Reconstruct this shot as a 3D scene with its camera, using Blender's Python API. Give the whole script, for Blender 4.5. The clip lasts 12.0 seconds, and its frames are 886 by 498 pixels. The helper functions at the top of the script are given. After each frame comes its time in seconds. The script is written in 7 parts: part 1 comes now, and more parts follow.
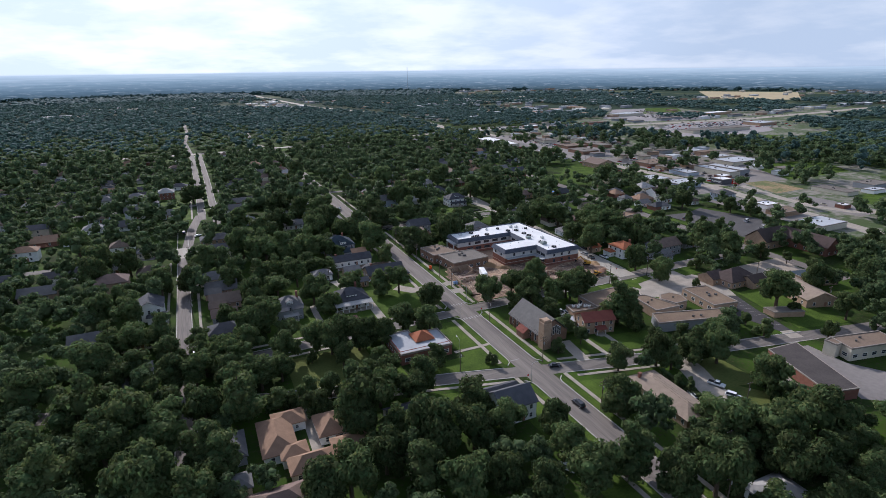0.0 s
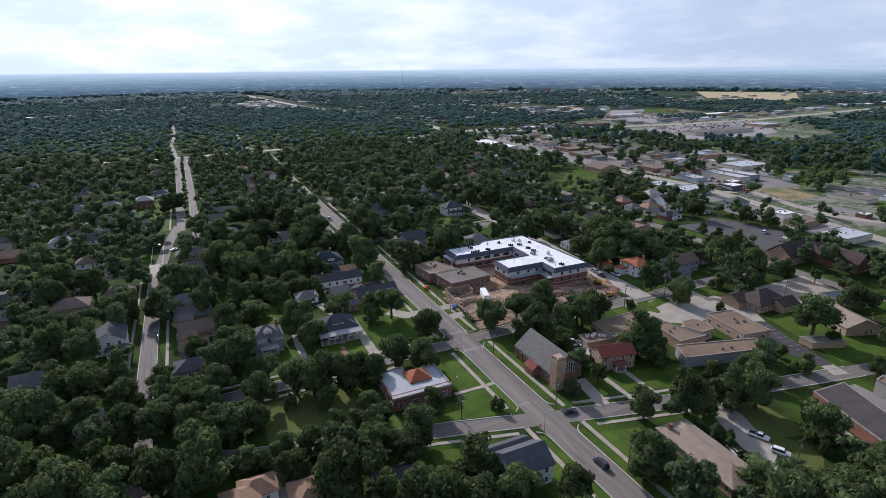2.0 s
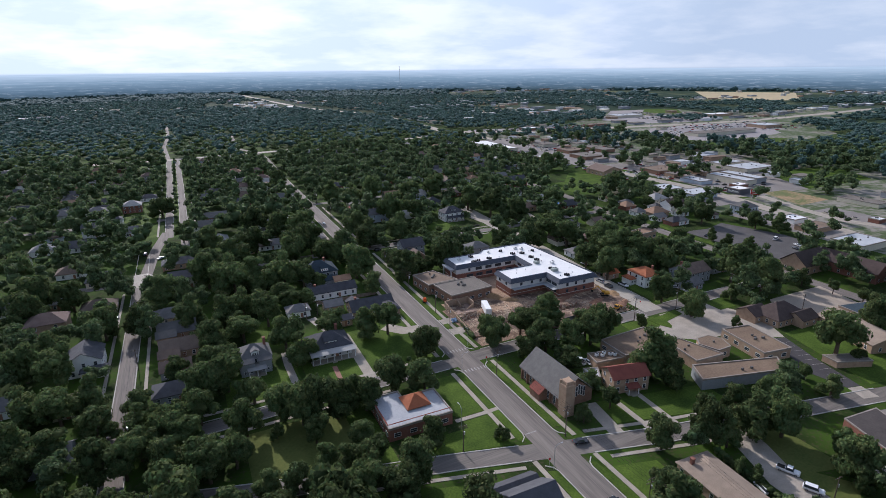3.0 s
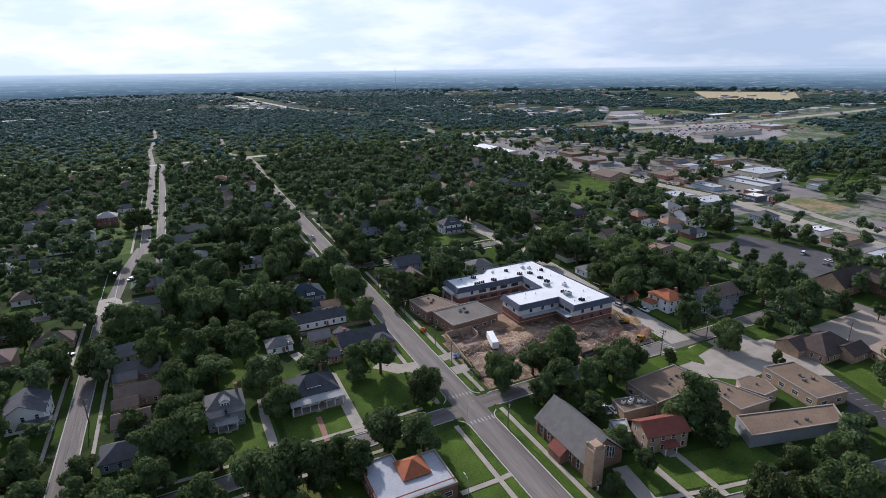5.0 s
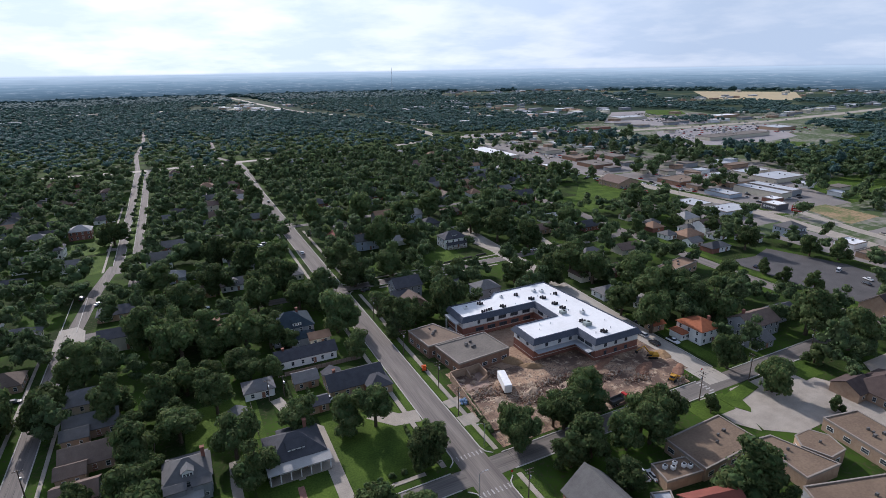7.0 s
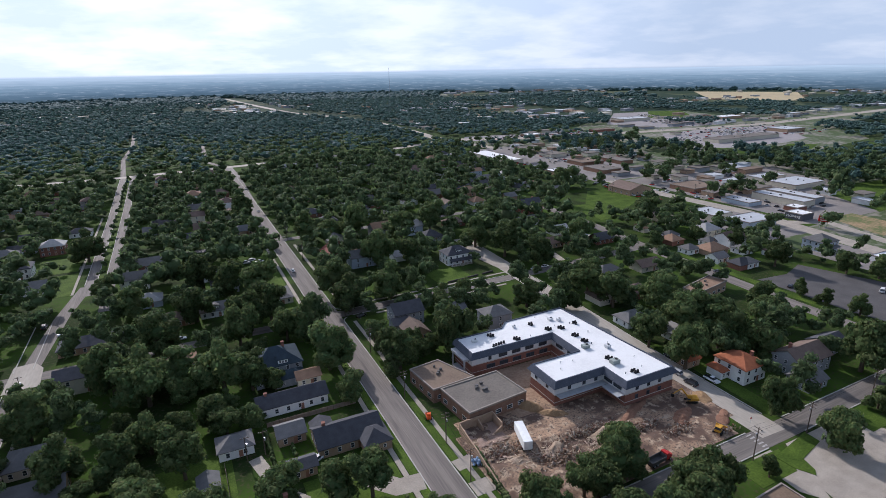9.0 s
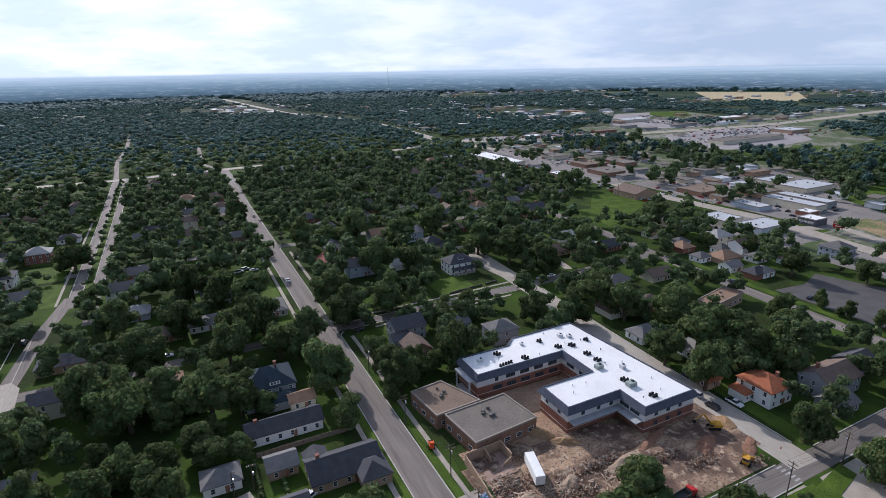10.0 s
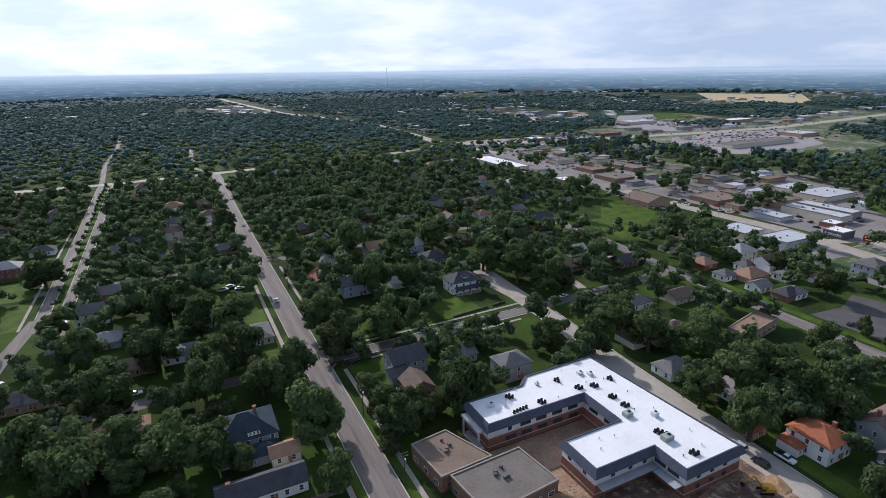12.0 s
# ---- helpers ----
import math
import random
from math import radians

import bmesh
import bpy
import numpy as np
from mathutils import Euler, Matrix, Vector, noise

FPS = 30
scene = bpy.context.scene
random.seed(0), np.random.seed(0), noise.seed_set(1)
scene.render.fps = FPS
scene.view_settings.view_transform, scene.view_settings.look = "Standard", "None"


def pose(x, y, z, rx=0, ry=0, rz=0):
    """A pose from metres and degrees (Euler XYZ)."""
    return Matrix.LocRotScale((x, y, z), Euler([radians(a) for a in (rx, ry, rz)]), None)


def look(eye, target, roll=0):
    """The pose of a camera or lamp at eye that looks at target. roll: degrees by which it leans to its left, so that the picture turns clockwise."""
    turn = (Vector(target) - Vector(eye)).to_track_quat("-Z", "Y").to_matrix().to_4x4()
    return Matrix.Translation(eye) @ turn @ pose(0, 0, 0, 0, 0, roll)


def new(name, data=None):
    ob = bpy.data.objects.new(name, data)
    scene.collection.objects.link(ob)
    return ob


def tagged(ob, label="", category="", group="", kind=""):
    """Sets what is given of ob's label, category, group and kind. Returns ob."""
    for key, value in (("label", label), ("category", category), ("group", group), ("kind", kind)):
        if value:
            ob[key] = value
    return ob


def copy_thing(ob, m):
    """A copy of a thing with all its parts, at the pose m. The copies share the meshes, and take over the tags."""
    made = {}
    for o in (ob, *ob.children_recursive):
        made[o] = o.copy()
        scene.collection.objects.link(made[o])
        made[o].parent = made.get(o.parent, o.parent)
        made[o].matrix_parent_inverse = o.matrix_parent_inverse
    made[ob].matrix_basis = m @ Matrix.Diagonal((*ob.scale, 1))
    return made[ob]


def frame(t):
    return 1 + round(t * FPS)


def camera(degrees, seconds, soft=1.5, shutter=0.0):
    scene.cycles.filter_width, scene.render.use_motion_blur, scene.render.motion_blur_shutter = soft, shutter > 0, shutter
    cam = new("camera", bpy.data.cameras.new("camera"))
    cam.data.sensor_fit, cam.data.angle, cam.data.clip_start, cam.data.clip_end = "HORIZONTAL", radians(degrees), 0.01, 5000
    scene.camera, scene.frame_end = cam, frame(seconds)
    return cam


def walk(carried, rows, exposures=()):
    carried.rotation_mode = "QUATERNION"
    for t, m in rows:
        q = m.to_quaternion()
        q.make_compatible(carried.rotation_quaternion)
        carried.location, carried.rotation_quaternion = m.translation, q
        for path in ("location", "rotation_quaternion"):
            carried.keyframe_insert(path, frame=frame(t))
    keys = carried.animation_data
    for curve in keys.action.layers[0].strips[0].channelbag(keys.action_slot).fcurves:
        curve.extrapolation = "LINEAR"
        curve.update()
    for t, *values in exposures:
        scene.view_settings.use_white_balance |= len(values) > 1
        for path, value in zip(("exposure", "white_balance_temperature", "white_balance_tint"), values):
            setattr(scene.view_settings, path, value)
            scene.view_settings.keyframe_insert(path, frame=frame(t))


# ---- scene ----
# A drone shot over a small town. Metres; main street runs along y, cross streets along x.
cam = camera(78.00, 12.0, soft=0.7)
# seconds, x, y, z, heading (clockwise from +y), pitch, lean
ROWS = [
    (0.0, -0.35, 0.96, 102.99, 24.361, -18.282, -0.666),
    (1.0, 4.80, 13.56, 103.22, 24.630, -18.308, -0.591),
    (2.0, 10.35, 26.64, 103.41, 24.876, -18.323, -0.571),
    (3.0, 16.08, 40.10, 103.58, 25.099, -18.329, -0.595),
    (4.0, 21.85, 53.80, 103.72, 25.300, -18.329, -0.651),
    (5.0, 27.52, 67.65, 103.86, 25.482, -18.323, -0.726),
    (6.0, 33.01, 81.51, 104.00, 25.645, -18.313, -0.807),
    (7.0, 38.28, 95.28, 104.15, 25.790, -18.302, -0.883),
    (8.0, 43.32, 108.84, 104.30, 25.920, -18.290, -0.940),
    (9.0, 48.17, 122.08, 104.48, 26.035, -18.279, -0.967),
    (10.0, 52.89, 134.88, 104.69, 26.137, -18.271, -0.950),
    (11.0, 57.59, 147.13, 104.93, 26.227, -18.268, -0.878),
    (12.0, 62.43, 158.71, 105.22, 26.306, -18.272, -0.738),
]
walk(cam, [(t, pose(x, y, z, 90 + pitch, 0, -heading) @ pose(0, 0, 0, 0, 0, lean)) for t, x, y, z, heading, pitch, lean in ROWS],
     exposures=((0.0, 0.05, 5600.0, 17.5), (12.0, 0.05, 5600.0, 17.5)))

# ---------------------------------------------------------------- light
SUN_AZ, SUN_EL = -5.0, 30.0  # degrees: azimuth clockwise from +y, elevation


def world_light():
    w = bpy.data.worlds.new("sky")
    scene.world = w
    w.use_nodes = True
    nt = w.node_tree
    nt.nodes.clear()
    N, L = nt.nodes.new, nt.links.new
    out = N("ShaderNodeOutputWorld")
    bg = N("ShaderNodeBackground")
    sky = N("ShaderNodeTexSky")
    sky.sky_type, sky.sun_disc = "NISHITA", False
    sky.sun_elevation, sky.sun_rotation = radians(SUN_EL), radians(SUN_AZ)
    sky.air_density, sky.dust_density, sky.altitude = 1.0, 2.5, 200
    tc = N("ShaderNodeTexCoord")
    sep = N("ShaderNodeSeparateXYZ")
    L(tc.outputs["Generated"], sep.inputs[0])
    # cloud deck: the direction is projected onto a flat layer overhead
    zc = N("ShaderNodeMath"); zc.operation = "MAXIMUM"; zc.inputs[1].default_value = 0.0
    L(sep.outputs["Z"], zc.inputs[0])
    zo = N("ShaderNodeMath"); zo.operation = "ADD"; zo.inputs[1].default_value = 0.20
    L(zc.outputs[0], zo.inputs[0])
    dv = N("ShaderNodeVectorMath"); dv.operation = "DIVIDE"
    cb = N("ShaderNodeCombineXYZ")
    for i in range(3):
        L(zo.outputs[0], cb.inputs[i])
    L(tc.outputs["Generated"], dv.inputs[0]); L(cb.outputs[0], dv.inputs[1])
    cl = N("ShaderNodeTexNoise"); cl.inputs["Scale"].default_value = 1.5; cl.inputs["Detail"].default_value = 7.0; cl.inputs["Roughness"].default_value = 0.55
    L(dv.outputs[0], cl.inputs["Vector"])
    cr = N("ShaderNodeValToRGB")
    cr.color_ramp.elements[0].position, cr.color_ramp.elements[1].position = 0.42, 0.62
    L(cl.outputs["Fac"], cr.inputs[0])
    # clear sky and cloud
    sk = N("ShaderNodeVectorMath"); sk.operation = "SCALE"; sk.inputs["Scale"].default_value = SKY_STRENGTH
    L(sky.outputs[0], sk.inputs[0])
    # brighter towards the sun's side
    dot = N("ShaderNodeVectorMath"); dot.operation = "DOT_PRODUCT"
    a, e = radians(SUN_AZ), radians(SUN_EL - 8)
    dot.inputs[1].default_value = (math.sin(a) * math.cos(e), math.cos(a) * math.cos(e), math.sin(e))
    L(tc.outputs["Generated"], dot.inputs[0])
    glow = N("ShaderNodeMapRange"); glow.inputs["From Min"].default_value = 0.55; glow.inputs["From Max"].default_value = 1.0
    glow.inputs["To Min"].default_value = 0.0; glow.inputs["To Max"].default_value = 1.0
    L(dot.outputs["Value"], glow.inputs["Value"])
    cloud = N("ShaderNodeMix"); cloud.data_type = "RGBA"
    cloud.inputs["A"].default_value, cloud.inputs["B"].default_value = CLOUD_DIM, CLOUD_BRIGHT
    L(glow.outputs[0], cloud.inputs["Factor"])
    shade = N("ShaderNodeMix"); shade.data_type = "RGBA"; shade.blend_type = "MULTIPLY"; shade.inputs["Factor"].default_value = 1.0
    tone = N("ShaderNodeMix"); tone.data_type = "RGBA"
    tone.inputs["A"].default_value, tone.inputs["B"].default_value = (0.82, 0.88, 0.94, 1), (1.07, 1.06, 1.04, 1)
    L(cr.outputs[0], tone.inputs["Factor"])
    L(cloud.outputs["Result"], shade.inputs["A"]); L(tone.outputs["Result"], shade.inputs["B"])
    # the deck is thick towards the horizon and opens overhead
    thick = N("ShaderNodeMapRange"); thick.inputs["From Min"].default_value = 0.12; thick.inputs["From Max"].default_value = 0.65
    thick.inputs["To Min"].default_value = 1.0; thick.inputs["To Max"].default_value = 0.30
    L(zc.outputs[0], thick.inputs["Value"])
    mix = N("ShaderNodeMix"); mix.data_type = "RGBA"
    L(thick.outputs[0], mix.inputs["Factor"]); L(sk.outputs[0], mix.inputs["A"]); L(shade.outputs["Result"], mix.inputs["B"])
    # hazy distance in a thin band at and under the horizon
    hz = N("ShaderNodeMapRange"); hz.interpolation_type = "SMOOTHSTEP"
    hz.inputs["From Min"].default_value = -0.0075; hz.inputs["From Max"].default_value = -0.001
    L(sep.outputs["Z"], hz.inputs["Value"])
    far = N("ShaderNodeMix"); far.data_type = "RGBA"
    far.inputs["A"].default_value = HAZE
    L(hz.outputs[0], far.inputs["Factor"]); L(mix.outputs["Result"], far.inputs["B"])
    L(far.outputs["Result"], bg.inputs["Color"])
    bg.inputs["Strength"].default_value = 1.0
    L(bg.outputs[0], out.inputs[0])


SKY_STRENGTH = 0.15
CLOUD_DIM, CLOUD_BRIGHT, HAZE = (0.64, 0.69, 0.72, 1), (1.04, 1.07, 1.04, 1), (0.38, 0.47, 0.55, 1)
world_light()
sun = new("sun", bpy.data.lights.new("sun", "SUN"))
sun.data.energy, sun.data.angle, sun.data.color = 4.5, radians(0.6), (1.0, 0.91, 0.78)
_a, _e = radians(SUN_AZ), radians(SUN_EL)
sun.matrix_world = look((0, 0, 300), (-300 * math.sin(_a) * math.cos(_e), -300 * math.cos(_a) * math.cos(_e), 300 - 300 * math.sin(_e)))

# ---------------------------------------------------------------- materials
MATS = {}


def mat(name, c1, c2=None, rough=0.85, scale=0.6, fine=9.0, bump=0.0, metal=0.0, spread=0.0, stretch=(1, 1, 1), local=False, spec=0.14, contrast=(0.3, 0.7), island=0.0):
    """A surface with coarse and fine noise between two colours; spread: how much single objects differ."""
    if name in MATS:
        return MATS[name]
    m = bpy.data.materials.new(name)
    m.use_nodes = True
    nt = m.node_tree
    N, L = nt.nodes.new, nt.links.new
    b = nt.nodes["Principled BSDF"]
    b.inputs["Roughness"].default_value, b.inputs["Metallic"].default_value = rough, metal
    b.inputs["Specular IOR Level"].default_value = spec
    c2 = c2 or tuple(v * 0.72 for v in c1)
    if local:
        src = N("ShaderNodeTexCoord").outputs["Object"]
    else:
        src = N("ShaderNodeNewGeometry").outputs["Position"]
    mp = N("ShaderNodeMapping"); mp.inputs["Scale"].default_value = stretch
    L(src, mp.inputs["Vector"])
    n1 = N("ShaderNodeTexNoise"); n1.inputs["Scale"].default_value = scale; n1.inputs["Detail"].default_value = 5.0
    n2 = N("ShaderNodeTexNoise"); n2.inputs["Scale"].default_value = scale * fine; n2.inputs["Detail"].default_value = 4.0
    L(mp.outputs[0], n1.inputs["Vector"]); L(mp.outputs[0], n2.inputs["Vector"])
    ad = N("ShaderNodeMath"); ad.operation = "MULTIPLY_ADD"; ad.inputs[1].default_value = 0.45
    sc = N("ShaderNodeMath"); sc.operation = "MULTIPLY"; sc.inputs[1].default_value = 0.55
    L(n1.outputs["Fac"], sc.inputs[0]); L(n2.outputs["Fac"], ad.inputs[0]); L(sc.outputs[0], ad.inputs[2])
    mr = N("ShaderNodeMapRange"); mr.inputs["From Min"].default_value, mr.inputs["From Max"].default_value = contrast
    L(ad.outputs[0], mr.inputs["Value"])
    mx = N("ShaderNodeMix"); mx.data_type = "RGBA"
    mx.inputs["A"].default_value, mx.inputs["B"].default_value = (*c2, 1), (*c1, 1)
    L(mr.outputs[0], mx.inputs["Factor"])
    col = mx.outputs["Result"]
    if spread or island:
        hs = N("ShaderNodeHueSaturation")
        rnd, amount = N("ShaderNodeObjectInfo").outputs["Random"], spread
        if island:
            rnd, amount = N("ShaderNodeNewGeometry").outputs["Random Per Island"], island
            if spread:
                whole = N("ShaderNodeMath"); whole.operation = "ADD"
                L(N("ShaderNodeObjectInfo").outputs["Random"], whole.inputs[0]); L(rnd, whole.inputs[1])
                half = N("ShaderNodeMath"); half.operation = "MULTIPLY"; half.inputs[1].default_value = 0.5
                L(whole.outputs[0], half.inputs[0])
                rnd, amount = half.outputs[0], spread + island
        v = N("ShaderNodeMapRange"); v.inputs["To Min"].default_value, v.inputs["To Max"].default_value = 1 - amount, 1 + amount
        h = N("ShaderNodeMapRange"); h.inputs["To Min"].default_value, h.inputs["To Max"].default_value = 0.5 - 0.06 * amount, 0.5 + 0.06 * amount
        fr = N("ShaderNodeMath"); fr.operation = "FRACT"
        ml = N("ShaderNodeMath"); ml.operation = "MULTIPLY"; ml.inputs[1].default_value = 7.31
        L(rnd, v.inputs["Value"]); L(rnd, ml.inputs[0]); L(ml.outputs[0], fr.inputs[0]); L(fr.outputs[0], h.inputs["Value"])
        L(v.outputs[0], hs.inputs["Value"]); L(h.outputs[0], hs.inputs["Hue"]); L(col, hs.inputs["Color"])
        col = hs.outputs["Color"]
    L(col, b.inputs["Base Color"])
    if bump:
        bp = N("ShaderNodeBump"); bp.inputs["Strength"].default_value = 0.6; bp.inputs["Distance"].default_value = bump
        L(n2.outputs["Fac"], bp.inputs["Height"]); L(bp.outputs[0], b.inputs["Normal"])
    MATS[name] = m
    return m


ASPHALT = mat("worn_street", (0.215, 0.187, 0.162), (0.112, 0.098, 0.087), scale=0.42, fine=7, stretch=(1, 0.035, 1), bump=0.01, contrast=(0.36, 0.64))
ASPHALT_X = mat("worn_cross_street", (0.190, 0.168, 0.147), (0.102, 0.090, 0.080), scale=0.42, fine=7, stretch=(0.035, 1, 1), bump=0.01, contrast=(0.36, 0.64))
LOT_DARK = mat("dark_asphalt", (0.105, 0.098, 0.095), (0.062, 0.058, 0.056), scale=0.15, fine=12, bump=0.01)
LOT_PALE = mat("pale_lot", (0.24, 0.215, 0.195), (0.15, 0.136, 0.126), scale=0.04, fine=14)
CONCRETE = mat("old_concrete", (0.38, 0.335, 0.275), (0.23, 0.20, 0.165), scale=0.25, fine=12, bump=0.01)
KERB = mat("kerb_concrete", (0.50, 0.47, 0.42), (0.30, 0.28, 0.25), scale=0.4)
GRASS = mat("lawn_grass", (0.088, 0.132, 0.022), (0.032, 0.056, 0.011), scale=0.13, fine=14, bump=0.04, contrast=(0.36, 0.66), spec=0.03)
DRY_GRASS = mat("dry_grass", (0.125, 0.130, 0.040), (0.06, 0.085, 0.022), scale=0.09, fine=14, bump=0.04, spec=0.03)
DIRT = mat("bare_dirt", (0.42, 0.30, 0.20), (0.19, 0.11, 0.07), scale=0.11, fine=9, bump=0.15)
TRIM = mat("white_paint", (0.78, 0.78, 0.75), (0.64, 0.63, 0.60), scale=0.8, rough=0.6)
GLASS = mat("window_glass", (0.05, 0.06, 0.07), (0.03, 0.035, 0.04), rough=0.08, spec=0.6)
BARK = mat("bark", (0.12, 0.09, 0.065), (0.06, 0.045, 0.03), scale=3, bump=0.03)
BRICK = mat("red_brick", (0.26, 0.125, 0.09), (0.17, 0.075, 0.055), scale=0.7, fine=10, bump=0.02)
BROWN_BRICK = mat("brown_brick", (0.26, 0.16, 0.11), (0.16, 0.09, 0.06), scale=0.7, fine=10, bump=0.02)
TAN_BRICK = mat("tan_brick", (0.40, 0.29, 0.20), (0.27, 0.18, 0.12), scale=0.7, fine=10, bump=0.02)
DARK_METAL = mat("dark_seamed_metal", (0.085, 0.095, 0.12), (0.05, 0.057, 0.075), rough=0.45, scale=0.5)
WHITE_ROOF = mat("white_membrane_roof", (0.68, 0.675, 0.66), (0.55, 0.545, 0.53), scale=0.12, fine=12, rough=0.7, contrast=(0.2, 0.55))
STEEL = mat("galvanised_steel", (0.52, 0.53, 0.54), (0.38, 0.39, 0.40), rough=0.45, metal=0.7)
BLACK = mat("black_rubber", (0.02, 0.02, 0.02), (0.012, 0.012, 0.012), rough=0.8)
POLE_WOOD = mat("pole_wood", (0.13, 0.10, 0.075), (0.07, 0.052, 0.04), scale=2)

# ---------------------------------------------------------------- mesh helpers


def part(name, bm, material, parent=None, label="", smooth=False):
    me = bpy.data.meshes.new(name)
    bm.to_mesh(me)
    bm.free()
    if smooth:
        me.shade_smooth()
    for m in material if isinstance(material, (list, tuple)) else (material,):
        me.materials.append(m)
    ob = new(name, me)
    ob.parent = parent
    if label:
        ob["label"] = label
    return ob


def shared(name, me, parent, loc=(0, 0, 0), rz=0.0, scale=(1, 1, 1)):
    ob = new(name, me)
    ob.parent = parent
    ob.matrix_basis = Matrix.LocRotScale(Vector(loc), Euler((0, 0, rz)), Vector(scale))
    return ob


def base(name, x, y, z=0.0, rz=0.0, label="", category="", group="", kind=""):
    ob = new(name)
    ob.empty_display_size = 0.5
    ob.matrix_basis = pose(x, y, z, 0, 0, rz)
    return tagged(ob, label, category, group, kind)


def box(bm, x0, y0, z0, x1, y1, z1, bevel=0.0, mi=0):
    g = bmesh.ops.create_cube(bm, size=1, matrix=Matrix.Translation(((x0 + x1) / 2, (y0 + y1) / 2, (z0 + z1) / 2)) @ Matrix.Diagonal((abs(x1 - x0), abs(y1 - y0), abs(z1 - z0), 1)))
    fs = {f for v in g["verts"] for f in v.link_faces}
    for f in fs:
        f.material_index = mi
    if bevel:
        es = {e for v in g["verts"] for e in v.link_edges}
        bmesh.ops.bevel(bm, geom=list(es), offset=bevel, segments=1, affect="EDGES")


def boxes(*bs, bevel=0.0):
    bm = bmesh.new()
    for b in bs:
        box(bm, *b, bevel=bevel)
    return bm


def prism(bm, pts, z0, z1, mi=0):
    lo = [bm.verts.new((x, y, z0)) for x, y in pts]
    hi = [bm.verts.new((x, y, z1)) for x, y in pts]
    n = len(pts)
    fs = [bm.faces.new(hi), bm.faces.new(lo[::-1])]
    for i in range(n):
        fs.append(bm.faces.new((lo[i], lo[(i + 1) % n], hi[(i + 1) % n], hi[i])))
    for f in fs:
        f.material_index = mi
    bmesh.ops.recalc_face_normals(bm, faces=fs)


def poly(bm, pts, mi=0):
    f = bm.faces.new([bm.verts.new(p) for p in pts])
    f.material_index = mi
    f.normal_update()
    return f


def tube(bm, a, b, r0, r1, seg=8, caps=True):
    a, b = Vector(a), Vector(b)
    d = b - a
    m = Matrix.Translation((a + b) / 2) @ d.to_track_quat("Z", "Y").to_matrix().to_4x4()
    return bmesh.ops.create_cone(bm, cap_ends=caps, segments=seg, radius1=r0, radius2=r1, depth=d.length, matrix=m)


def offset_line(pts, d):
    """A polyline moved sideways by d (to its left)."""
    out = []
    for i, p in enumerate(pts):
        a, b = Vector(pts[max(i - 1, 0)]), Vector(pts[min(i + 1, len(pts) - 1)])
        t = (b - a).normalized()
        out.append((p[0] - t.y * d, p[1] + t.x * d))
    return out


def ribbon(bm, pts, half, z, thick=0.0, mi=0):
    l, r = offset_line(pts, half), offset_line(pts, -half)
    for i in range(len(pts) - 1):
        q = [r[i], r[i + 1], l[i + 1], l[i]]
        if thick:
            prism(bm, q, z, z + thick, mi)
        else:
            poly(bm, [(x, y, z) for x, y in q], mi)

# ---------------------------------------------------------------- ground
def ground_material():
    m = bpy.data.materials.new("town_ground")
    m.use_nodes = True
    nt = m.node_tree
    N, L = nt.nodes.new, nt.links.new
    b = nt.nodes["Principled BSDF"]
    b.inputs["Roughness"].default_value = 0.9
    b.inputs["Specular IOR Level"].default_value = 0.03
    pos = N("ShaderNodeNewGeometry").outputs["Position"]

    def noise_fac(scale, detail, lo, hi):
        n = N("ShaderNodeTexNoise"); n.inputs["Scale"].default_value = scale; n.inputs["Detail"].default_value = detail
        L(pos, n.inputs["Vector"])
        r = N("ShaderNodeMapRange"); r.inputs["From Min"].default_value, r.inputs["From Max"].default_value = lo, hi
        L(n.outputs["Fac"], r.inputs["Value"])
        return r.outputs[0]

    def mixed(fac, a, c):
        x = N("ShaderNodeMix"); x.data_type = "RGBA"
        L(fac, x.inputs["Factor"])
        for s, v in (("A", a), ("B", c)):
            if isinstance(v, tuple):
                x.inputs[s].default_value = (*v, 1)
            else:
                L(v, x.inputs[s])
        return x.outputs["Result"]

    near = mixed(noise_fac(0.05, 5, 0.4, 0.62), (0.022, 0.036, 0.010), (0.046, 0.084, 0.012))
    near = mixed(noise_fac(0.9, 4, 0.52, 0.72), near, (0.060, 0.052, 0.030))
    fields = mixed(noise_fac(0.0022, 3, 0.45, 0.56), (0.030, 0.048, 0.028), (0.10, 0.11, 0.06))
    fields = mixed(noise_fac(0.0045, 4, 0.44, 0.52), fields, (0.028, 0.046, 0.030))
    d = N("ShaderNodeVectorMath"); d.operation = "LENGTH"
    L(pos, d.inputs[0])
    far = N("ShaderNodeMapRange"); far.inputs["From Min"].default_value, far.inputs["From Max"].default_value = 900, 1500
    L(d.outputs["Value"], far.inputs["Value"])
    L(mixed(far.outputs[0], near, fields), b.inputs["Base Color"])
    return m


def ground_sheet():
    ks = [-4900, -3600, -2600, -1800, -1200, -800, -500, -300, -200, -100, 0, 100, 200, 300, 400, 500, 700, 950, 1300, 1800, 2600, 3600, 4900]
    bm = bmesh.new()
    g = [[bm.verts.new((x, y, 0)) for y in ks] for x in ks]
    for i in range(len(ks) - 1):
        for j in range(len(ks) - 1):
            bm.faces.new((g[i][j], g[i + 1][j], g[i + 1][j + 1], g[i][j + 1]))
    tagged(part("ground", bm, ground_material()), "shaded grass and bare earth under the town's trees", "ground", kind="structure")


ground_sheet()

